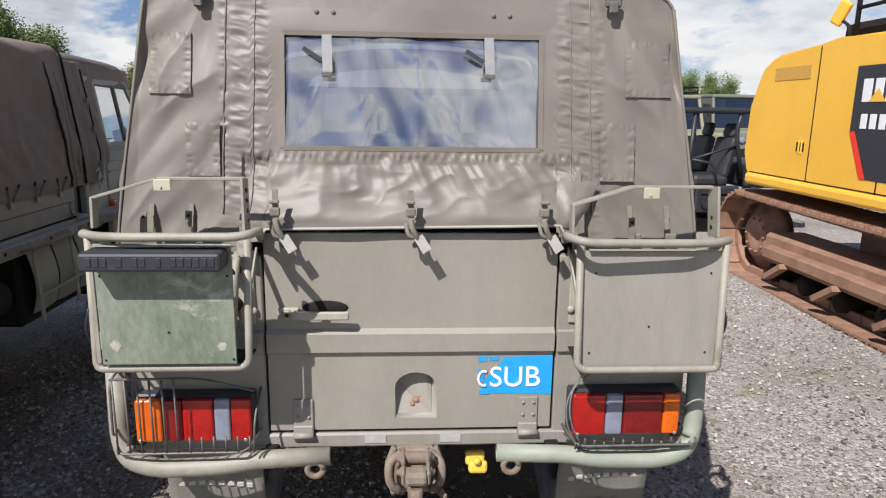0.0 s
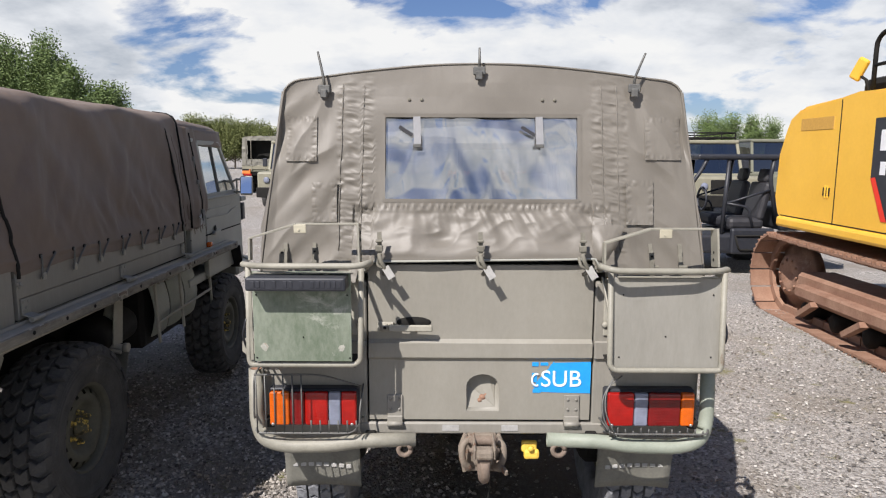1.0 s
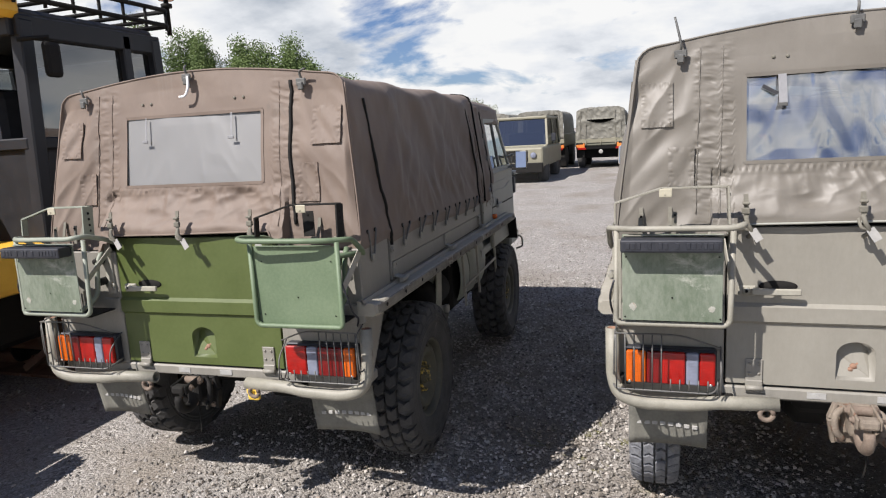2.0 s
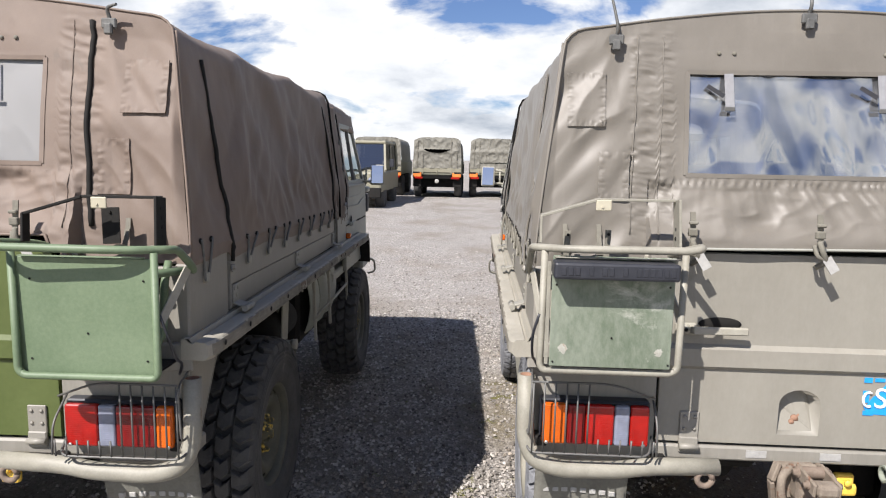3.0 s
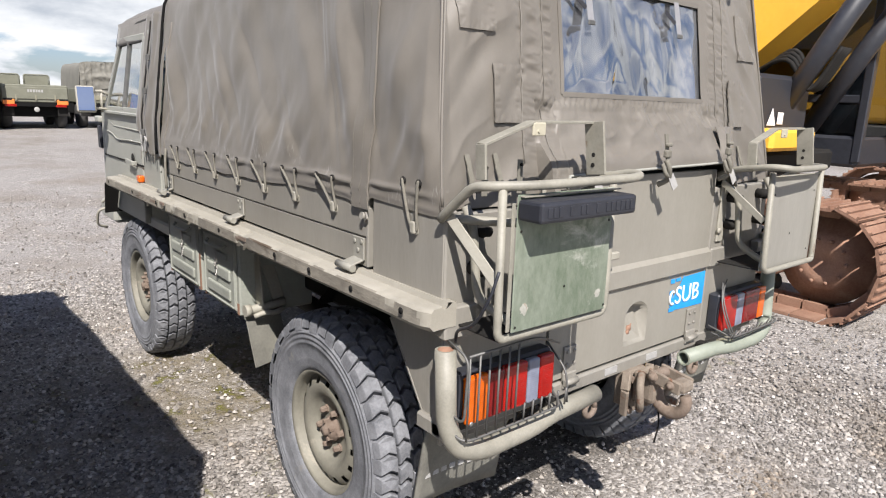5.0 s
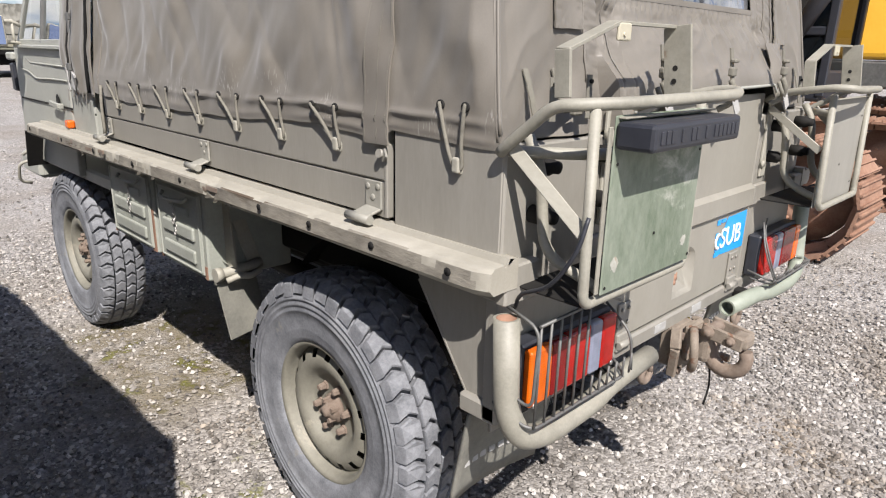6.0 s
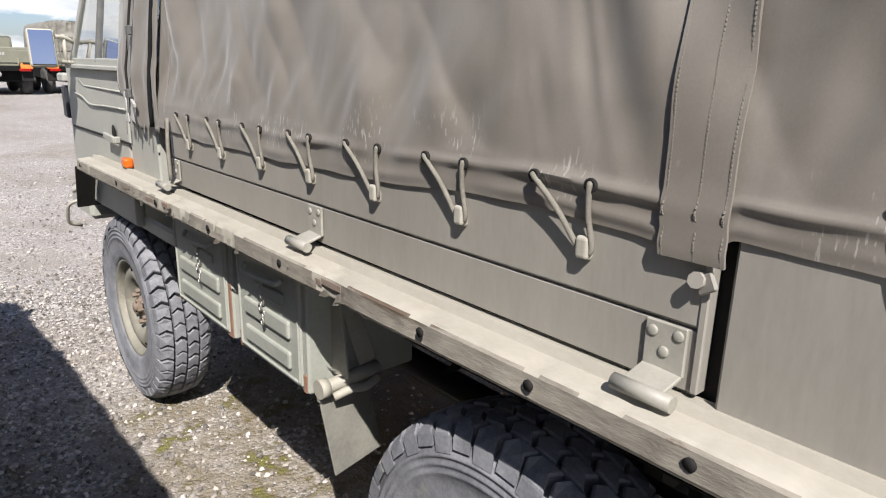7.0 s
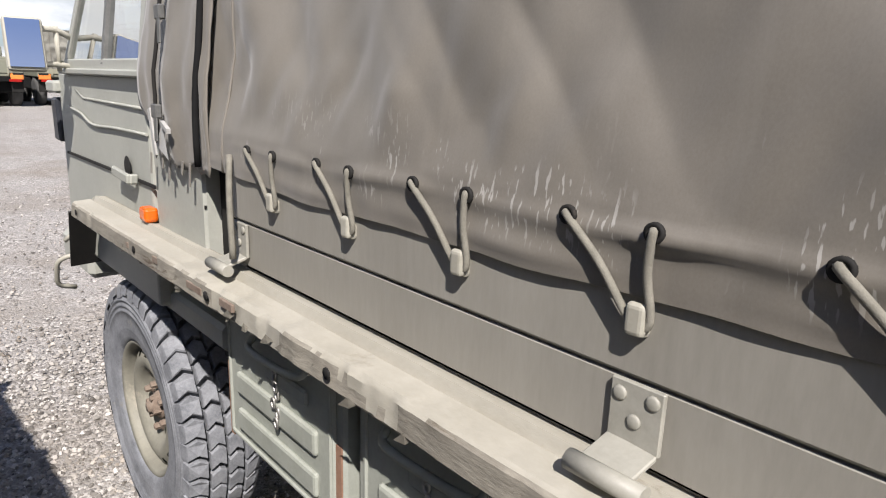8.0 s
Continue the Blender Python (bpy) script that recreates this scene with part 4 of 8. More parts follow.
        slab(bm, (x, -0.050, 1.475), (x + 0.002, -0.062, 1.40), 0.015, 0.004)
        box(bm, x - 0.013, x + 0.013, -0.068, -0.054, 1.408, 1.430, 0.004, 2)
        box(bm, x - 0.012, x + 0.012, -0.070, -0.056, 1.44, 1.450, 0.003)
        tube(bm, smooth_line([(x, -0.06, 1.40), (x + 0.006, -0.068, 1.375), (x + 0.02, -0.058, 1.345), (x + 0.012, -0.03, 1.325)], 4), 0.008, 6)
        tube(bm, smooth_line([(x - 0.012, -0.055, 1.39), (x - 0.004, -0.066, 1.36), (x + 0.02, -0.06, 1.35)], 4), 0.006, 6)
        part("bottom_strap", bm, WEB, cover)
        bm = B()
        slab(bm, (x + 0.020, -0.066, 1.356), (x + 0.044, -0.07, 1.318), 0.026, 0.002, (0.6, 0, 0.4))
        part("tag", bm, TAG, cover, "small pale tag")
    # the curtain's free corner, folded out over the rack
    if not dark:
        bm = B()

        def corner(s, t):
            x = 0.385 + 0.115 * s * (0.55 + 0.45 * t)
            z = 1.378 + 0.115 * t - 0.010 * s * (1 - t)
            belly = math.sin(math.pi * min(1.0, 0.15 + s * 0.85)) * math.sin(math.pi * (0.2 + 0.8 * t))
            return Vector((x, rear_y(z) - 0.024 - 0.040 * belly * (1 - 0.4 * t) - 0.005 * fbm(x * 18, z * 18, 3), z))
        sheet(bm, 24, 18, corner)
        q = part("loose_corner", bm, mat, cover, "free corner of canvas bulging out")
        cloth_edge(q, 0.003, 1)
    # small straps beside the racks
    for x in (-0.70, -0.60, 0.60, 0.70):
        bm = B()
        for za, zb in ((1.425, 1.395), (1.395, 1.365), (1.365, 1.342)):
            slab(bm, (x, rear_y(za) - rear_fold(x, za, seed) - 0.004 - 0.25 * (1.425 - za), za), (x + 0.002, rear_y(zb) - rear_fold(x, zb, seed) - 0.004 - 0.25 * (1.425 - zb), zb), 0.014, 0.003)
        box(bm, x - 0.014, x + 0.016, -0.022, -0.008, 1.34, 1.356, 0.003)
        part("corner_strap", bm, WEB, cover)
    # lashing: eyelets, cord and hooks on both sides
    for sx in (-1, 1):
        for k, h in enumerate(HOOKS):
            ze = 1.356 if k == 0 else 1.333 - 0.011 * h
            zh = 1.254 - 0.006 * h
            ys = (h + 0.047, h - 0.023) if k == 0 else (h + 0.082, h - 0.010)
            xs = -0.813 * -sx if sx > 0 else -0.813
            eyes = []
            for y in ys:
                bm = B()
                q, n = section(0.0195 if sx < 0 else 1 - 0.0195)
                sag = (0.012 * math.sin(y * 2.9) - 0.014 * fbm(y * 2.1, seed)) * min(1.0, (1.38 - ze) / 0.118)
                out = Vector((sx * (abs(q.x) + side_fold(y, ze - sag, sx, seed) + 0.0025), y, ze))
                eyes.append(out)
                lathe(bm, [(-0.003, 0.005), (0.002, 0.0055), (0.003, 0.0075), (0.001, 0.0095), (-0.003, 0.0095)], 14, centre=out, closed=True)
                part("eyelet", bm, DARK, cover)
            bm = B()
            drop = 0.022 if k == 0 else 0.0
            hk = Vector((sx * 0.7925, h, zh))
            a, b = eyes
            off = Vector((sx * 0.003, 0, 0))
            tube(bm, smooth_line([a - off, a + off, a.lerp(hk, 0.5) + off * 0.6 + Vector((0, 0.003, -drop)), hk + Vector((0, 0.012, -0.006)), hk + Vector((0, 0.0, -0.016)), hk + Vector((0, -0.012, -0.006)),
                                  b.lerp(hk, 0.5) + off * 0.6 + Vector((0, -0.002, -drop * 0.6)), b + off, b - off], 5), 0.0042, 7)
            part("cord", bm, WIRE if dark else ROPE, cover)
            bm = B()
            box(bm, *(sorted((sx * 0.78, sx * 0.793))), h - 0.009, h + 0.009, zh - 0.024, zh - 0.002, 0.005, 2)
            box(bm, *(sorted((sx * 0.790, sx * 0.800))), h - 0.010, h + 0.010, zh - 0.022, zh + 0.009, 0.005, 3)
            part("hook", bm, PAINT_WORN, cover)
    # last cord at the cab
    for sx in (-1, 1):
        bm = B()
        tube(bm, smooth_line([(sx * 0.80, 2.02, 1.30), (sx * 0.812, 2.0, 1.22), (sx * 0.815, 1.99, 1.12)], 5), 0.006, 6)
        part("cord", bm, ROPE, cover)
        # front edge of the cover against the cab, a dark rolled joint
        bm = B()
        pts = [section((0.0 + 0.30 * k / 20) if sx < 0 else 1 - 0.30 * k / 20)[0] for k in range(21)]
        tube(bm, [Vector((q.x * 1.014, Y_END + 0.002 + 0.006 * fbm(q.z * 8, seed), q.z)) for q in pts], 0.0065, 7)
        part("edge_roll", bm, GAPBLACK, cover)
        bm = B()
        tube(bm, [Vector((sx * (abs(q.x) + side_fold(Y_END - 0.095, q.z, sx, seed) + 0.001), Y_END - 0.095, q.z)) for q in pts[:15]], 0.0028, 6)
        part("front_seam", bm, mat, cover)
    return cover


# ---- the truck ----
def tailgate_panel(parent, mat):
    bm = B()
    x0, x1, z0, z1 = -0.404, 0.394, 0.783, 1.352
    rx0, rx1, rz0, rz1 = -0.054, 0.066, 0.815, 0.954

    def quad(a, b, c, d, y=0.0):
        bm.faces.new([bm.verts.new((p[0], p[2] if len(p) > 2 else y, p[1])) for p in (a, b, c, d)])
    step = 0.014
    # upper plate, the pressed step, lower plate round the pocket
    quad((x0, 1.085), (x1, 1.085), (x1, z1), (x0, z1))
    quad((x0, 1.072, -step), (x1, 1.072, -step), (x1, 1.085, 0), (x0, 1.085, 0))
    quad((x0, 1.020, -step), (x1, 1.020, -step), (x1, 1.072, -step), (x0, 1.072, -step))
    quad((x0, 1.008, 0), (x1, 1.008, 0), (x1, 1.020, -step), (x0, 1.020, -step))
    quad((x0, rz1), (x1, rz1), (x1, 1.008), (x0, 1.008))
    quad((x0, z0), (x1, z0), (x1, rz0), (x0, rz0))
    quad((x0, rz0), (rx0, rz0), (rx0, rz1), (x0, rz1))
    quad((rx1, rz0), (x1, rz0), (x1, rz1), (rx1, rz1))
    # pocket: rounded top, sloping floor
    n = 10
    rim = [(rx0, rz0), (rx1, rz0)] + [((rx0 + rx1) / 2 + 0.06 * math.cos(math.pi * k / n) ** 1, rz1 - 0.045 + 0.045 * math.sin(math.pi * k / n)) for k in range(n + 1)]
    top = [bm.verts.new((x, 0.0, z)) for x, z in rim]
    deep = [bm.verts.new(((x - 0.006) * 0.86 + 0.006 * 0.14, 0.046 if z > 0.85 else 0.012, 0.885 + (z - 0.885) * 0.86)) for x, z in rim]
    for i in range(len(rim)):
        j = (i + 1) % len(rim)
        bm.faces.new((top[i], top[j], deep[j], deep[i])).smooth = True
    bm.faces.new(deep)
    # the corner fillets of the pocket's mouth
    for side in (0, 1):
        cx = rx0 if side == 0 else rx1
        c = bm.verts.new((cx, 0.0, rz1))
        arc = top[2:2 + n + 1]
        arc = arc[n // 2:] if side == 0 else arc[:n // 2 + 1]
        for a, b in zip(arc, arc[1:]):
            bm.faces.new((c, a, b))
    bmesh.ops.remove_doubles(bm, verts=bm.verts, dist=0.0005)
    gate = part("tailgate", bm, mat, parent)
    for a, b in (((x0, z0), (x0, z1)), ((x1, z0), (x1, z1)), ((x0, z0), (x1, z0)), ((x0, z1), (x1, z1))):
        bm = B()
        slab(bm, (a[0], 0.013, a[1]), (b[0], 0.013, b[1]), 0.003, 0.02, (1, 0, 0) if a[0] == b[0] else (0, 0, 1))
        part("turned_edge", bm, mat, gate)
    return gate


def rack(parent, sx, mats, plate, seed):
    """A fold-out can rack at one side of the tail; sx -1 left, 1 right."""
    tube_m, panel_m = mats
    X = lambda v: sx * v
    G = lambda v: sx * v if sx < 0 else 1.184 - v       # both guards stand the same way round
    low = 0.0 if sx < 0 else -0.013                     # one rack hangs a little lower
    back = 0.0 if plate else -0.010
    bm = B()
    # the loop of tube that holds the panel
    loop = [(X(0.776), -0.170 + back, 1.372), (X(0.780), -0.178 + back, 1.06), (X(0.772), -0.180 + back, 1.046), (X(0.43), -0.180 + back, 1.046), (X(0.412), -0.178 + back, 1.06), (X(0.406), -0.170 + back, 1.372)]
    loop = [(x, y, z + low) for x, y, z in loop]
    tube(bm, bend_line(loop, 0.05), 0.0095, 10)
    r = part("can_rack", bm, tube_m, parent)
    bm = B()
    if plate:
        py = -0.197
        box(bm, *sorted((X(0.757), X(0.437))), py, py + 0.004, 1.062, 1.362, 0.002)
    else:
        py = -0.176
        box(bm, *sorted((X(0.776), X(0.410))), py, py + 0.004, 1.046 + low, 1.355 + low, 0.002)
    panel = part("panel", bm, panel_m, r, "flat sheet panel with rivets and stains")
    # the folded lip along the head of the panel, and the strip down its outer edge
    bm = B()
    box(bm, *sorted((X(0.752), X(0.428))), py - 0.014, py, 1.357 + low, 1.360 + low, 0.001)
    part("lip", bm, tube_m, panel)
    if plate:
        bm = B()
        box(bm, *sorted((X(0.770), X(0.760))), py + 0.002, py + 0.006, 1.066, 1.345, 0.001)
        part("edge_strip", bm, tube_m, panel)
    for x, z in ((0.745, 1.285), (0.45, 1.285), (0.748, 1.075), (0.444, 1.075), (0.595, 1.145)):
        bm = B()
        lathe(bm, [(-0.0015, 0.003), (-0.0025, 0.0025), (-0.0025, 0)], 8, "y", (X(x), py, z))
        part("rivet", bm, DARK, r)
    if panel_m is PANEL_GREEN:
        for k, (x, z, w) in enumerate(((0.722, 1.112, 0.013), (0.470, 1.108, 0.012))):
            bm = B()
            rng = random.Random(k)
            ring = [bm.verts.new((X(x) + w * rng.uniform(0.6, 1.15) * math.cos(a), py - 0.0008, z + w * rng.uniform(0.7, 1.3) * math.sin(a))) for a in [2 * math.pi * j / 18 for j in range(18)]]
            hub = bm.verts.new((X(x), py - 0.0016, z))
            for p, q in zip(ring, ring[1:] + ring[:1]):
                bm.faces.new((p, q, hub))
            part("paint_blister", bm, BLISTER, r, "chalky flaked patch of paint with a rusty middle")
    # top rail, from the body corner out and along
    bm = B()
    rail = [(0.800, 0.0, 1.285), (0.806, -0.02, 1.30), (0.806, -0.110, 1.372), (0.800, -0.150, 1.377), (0.735, -0.205, 1.381), (0.66, -0.228, 1.384), (0.42, -0.240, 1.387), (0.388, -0.232, 1.391), (0.372, -0.19, 1.392), (0.40, -0.06, 1.36), (0.41, 0.0, 1.335)]
    rail = [(X(x), y, z + (low if y < -0.1 else 0.0)) for x, y, z in rail]
    tube(bm, bend_line(rail, 0.03), 0.0105, 10)
    part("top_rail", bm, tube_m, r, "chipped tubular rail with rusty spots")
    # guard frame of flat bar above the rail
    bm = B()
    for p, q, wide in (((0.784, -0.112, 1.385), (0.784, -0.106, 1.460), 0.030), ((0.785, -0.106, 1.459), (0.63, -0.100, 1.506), 0.026), ((0.63, -0.100, 1.506), (0.420, -0.100, 1.507), 0.018), ((0.420, -0.110, 1.509), (0.416, -0.125, 1.382), 0.056)):
        slab(bm, (G(p[0]), p[1], p[2] + low), (G(q[0]), q[1], q[2] + low), wide, 0.007, (0, 1, 0.03), 0.001)
    part("guard_frame", bm, DARK if panel_m is GREEN_PALE else tube_m, r)
    bm = B()
    mid = -0.616 if sx < 0 else 0.602
    box(bm, mid - 0.021, mid + 0.021, -0.114, -0.108, 1.476 + low, 1.506 + low, 0.0028, 2)
    lathe(bm, [(-0.003, 0.0035), (0.003, 0.0035)], 10, "y", (mid - 0.004, -0.114, 1.487 + low))
    part("latch_tab", bm, CREAM, r)
    for z in (1.405, 1.43, 1.455, 1.48):
        bm = B()
        lathe(bm, [(-0.0045, 0.0055), (0.0045, 0.0055)], 8, "x", (G(0.417), -0.115, z + low))
        part("bolt_hole", bm, DARK, r)
    # braces to the body, each a piece of its own
    for a, b, w in (((0.795, -0.025, 1.295), (0.778, -0.168, 1.168), 0.024), ((0.42, -0.012, 1.31), (0.412, -0.168, 1.20), 0.022)):
        bm = B()
        slab(bm, (X(a[0]), a[1], a[2]), (X(b[0]), b[1], b[2]), w, 0.005, (0, 0.6, 0.8), 0.001)
        part("brace", bm, PAINT_WORN, r)
    for pts in (((0.79, -0.01, 1.288), (0.70, -0.10, 1.285), (0.66, -0.162, 1.29)), ((0.735, -0.01, 1.31), (0.735, -0.04, 1.26), (0.735, -0.06, 1.10), (0.70, -0.13, 1.06), (0.70, -0.166, 1.045)),
                ((0.47, -0.01, 1.30), (0.47, -0.05, 1.25), (0.48, -0.06, 1.10), (0.50, -0.12, 1.06), (0.50, -0.166, 1.045))):
        bm = B()
        tube(bm, bend_line([(X(x), y, z) for x, y, z in pts], 0.05), 0.011, 8)
        part("support_tube", bm, tube_m, r)
    for x in (0.70, 0.48):
        for z in (1.255, 1.16):
            bm = B()
            lathe(bm, [(0.0, 0.018), (-0.035, 0.018), (-0.042, 0.013), (-0.055, 0.012), (-0.055, 0)], 12, "y", (X(x), 0.0, z))
            part("rubber_stop", bm, DARK, r)
    bm = B()
    box(bm, *sorted((X(0.76), X(0.43))), -0.164, -0.02, 1.030, 1.036, 0.002)
    part("floor_plate", bm, DARK, r)
    # webbing tabs behind the guard
    if panel_m is GREEN_PALE:
        tabs = [(0.59, 0.05, 1.36, 1.46)]
    else:
        tabs = [(0.702, 0.017, 1.335, 1.412), (0.588, 0.017, 1.335, 1.416)] if sx < 0 else [(0.588, 0.017, 1.322, 1.402)]
    for x, wide, z0, z1 in tabs:
        bm = B()
        slab(bm, (X(x), -0.034, z0), (X(x - 0.004), -0.028, z1), wide, 0.004, bevel=0.001)
        t = part("strap", bm, DARK if panel_m is GREEN_PALE else WEB, r)
        bm = B()
        lathe(bm, [(-0.0045, 0.004), (0.001, 0.004)], 8, "y", (X(x - 0.004), -0.0315, z1 - 0.012))
        part("eyelet", bm, DARK, t)
    if plate:
        bm = B()
        box(bm, *sorted((X(0.760), X(0.444))), -0.266, py - 0.001, 1.310, 1.354, 0.007, 2)
        p = part("plate_bar", bm, BLACK, r, "black plastic bar with raised lettering")
        rng = random.Random(5)
        x = -0.742
        for w in [0.0155] * 17:
            if rng.random() < 0.9:
                bm = B()
                box(bm, *(sorted((x, x + w * 0.8)) if sx < 0 else sorted((-x, -x - w * 0.8))), -0.2680, -0.2655, 1.322, 1.343, 0.0008)
                part("raised_bar", bm, BLACK, p)
            x += w + 0.0015
    # black cable
    bm = B()
    tube(bm, smooth_line([(X(0.785), -0.18, 1.20), (X(0.80), -0.17, 1.14), (X(0.795), -0.12, 1.07), (X(0.78), -0.05, 1.03), (X(0.76), -0.02, 0.99)], 5), 0.004, 6)
    part("cable", bm, BLACK, r)
    return r


def tail_light(parent, sx, broken=False):
    X = lambda v: sx * v
    bm = B()
    box(bm, *sorted((X(0.758), X(0.438))), -0.042, 0.0, 0.776, 0.914, 0.006)
    body = part("tail_light", bm, BLACK, parent, "rectangular lamp with amber, red and clear lenses behind a wire cage")
    cells = [(0.752, 0.682, AMBER), (0.680, 0.628, DARKRED), (0.627, 0.545, REDL), (0.543, 0.500, CLEAR), (0.498, 0.444, REDL)]
    if sx > 0:
        cells = [(0.752, 0.705, AMBER), (0.703, 0.59, DARKRED), (0.588, 0.54, CLEAR), (0.538, 0.444, REDL)]
    for a, b, m in cells:
        bm = B()
        box(bm, *sorted((X(a), X(b))), -0.062, -0.040, 0.784, 0.906, 0.007, 3)
        part("lens", bm, m, body)
    for x in (0.74, 0.46):
        bm = B()
        lathe(bm, [(-0.003, 0.006), (-0.005, 0.005), (-0.005, 0)], 10, "y", (X(x), -0.062, 0.79))
        part("screw", bm, CHROME, body)
    # wire cage
    bm = B()
    r = 0.0028
    tube(bm, bend_line([(X(0.80), -0.01, 0.80), (X(0.795), -0.10, 0.772), (X(0.45), -0.10, 0.772), (X(0.425), -0.02, 0.80)], 0.03), r * 1.3, 6)
    if broken:
        # crushed flat under the lens, with two bent wires left at the inner end
        tube(bm, bend_line([(X(0.80), -0.01, 0.790), (X(0.785), -0.085, 0.758), (X(0.47), -0.085, 0.756), (X(0.43), -0.03, 0.775)], 0.03), r * 1.2, 6)
        tube(bm, smooth_line([(X(0.45), -0.10, 0.774), (X(0.424), -0.085, 0.83), (X(0.428), -0.06, 0.89), (X(0.472), -0.03, 0.955)], 4), r, 5)
        tube(bm, smooth_line([(X(0.46), -0.10, 0.776), (X(0.432), -0.08, 0.85), (X(0.446), -0.05, 0.92), (X(0.500), -0.03, 0.96)], 4), r, 5)
        for k in range(13):
            x = 0.775 - 0.325 * k / 12
            tube(bm, [(X(x), -0.085, 0.757), (X(x - 0.006), -0.103, 0.784 + 0.006 * (k % 3))], r, 5)
    else:
        tube(bm, bend_line([(X(0.80), -0.01, 0.85), (X(0.795), -0.10, 0.815), (X(0.79), -0.104, 0.98), (X(0.785), -0.02, 1.0)], 0.03), r * 1.2, 6)
        tube(bm, bend_line([(X(0.425), -0.01, 0.92), (X(0.428), -0.09, 0.86), (X(0.43), -0.1, 0.775)], 0.03), r * 1.2, 6)
        tube(bm, bend_line([(X(0.79), -0.104, 0.985), (X(0.56), -0.10, 0.985), (X(0.43), -0.06, 0.93)], 0.05), r * 1.2, 6)
        n = 12
        for k in range(n):
            x = 0.785 - 0.345 * k / (n - 1)
            top = 0.985 if x > 0.56 else 0.985 - 0.4 * (0.56 - x)
            tube(bm, [(X(x), -0.10, 0.772), (X(x), -0.103, 0.82 if k > 5 else top)], r, 5)
    cage = part("wire_cage", bm, WIRE, body, "bent steel wire cage")
    return body


def bumper(parent, sx, mat):
    X = lambda v: sx * v
    bm = B()
    pts = [(X(0.802), -0.035, 0.985), (X(0.802), -0.045, 0.80), (X(0.780), -0.062, 0.735), (X(0.70), -0.065, 0.708), (X(0.52), -0.062, 0.712), (X(0.44), -0.055, 0.724), (X(0.235), -0.045, 0.727)]
    tube(bm, bend_line(pts, 0.07), 0.0255, 14, hollow=True)
    b = part("bumper_tube", bm, mat, parent, "bent tubular bumper, chipped, with an open rusty end")
    bm = B()
    lathe(bm, [(0.0, 0.0), (0.0, 0.0205), (0.052, 0.0205), (0.052, 0.018), (0.004, 0.018), (0.004, 0.0)], 16, "z", (X(0.802), -0.035, 0.932))
    part("rusty_mouth", bm, RUST_TRACK, b, "orange rust inside the open tube end")
    bm = B()
    pts = [(X(0.275) + 0.022 * math.cos(a), -0.06, 0.695 + 0.022 * math.sin(a)) for a in [2 * math.pi * k / 12 for k in range(13)]]
    tube(bm, pts, 0.009, 8)
    part("tow_ring", bm, RUST, b)
    for x, z in ((0.735, 0.77), (0.38, 0.713)):
        bm = B()
        box(bm, *sorted((X(x + 0.04), X(x))), -0.05, 0.0, z, z + 0.03, 0.004)
        part("mount", bm, DARK, b)
    return b


def mudflap(parent, sx):
    X = lambda v: sx * v
    bm = B()

    def f(s, t):
        x = 0.455 + 0.295 * s
        z = 0.70 - 0.245 * t - 0.012 * s * t
        return Vector((X(x), 0.085 + 0.05 * t + 0.03 * math.sin(2.5 * s), z))
    sheet(bm, 12, 8, f)
    o = part("mudflap", bm, FLAP, parent, "grey rubber mudflap with a row of slots")
    so = o.modifiers.new("rubber", "SOLIDIFY")
    so.thickness = 0.008
    for k in range(8):
        x = 0.49 + 0.030 * k
        bm = B()
        y = 0.117 + 0.03 * math.sin(2.5 * (x - 0.455) / 0.295)
        box(bm, *sorted((X(x), X(x + 0.021))), y - 0.012, y + 0.006, 0.534, 0.550, 0.002)
        part("slot", bm, TAG, o)
    return o


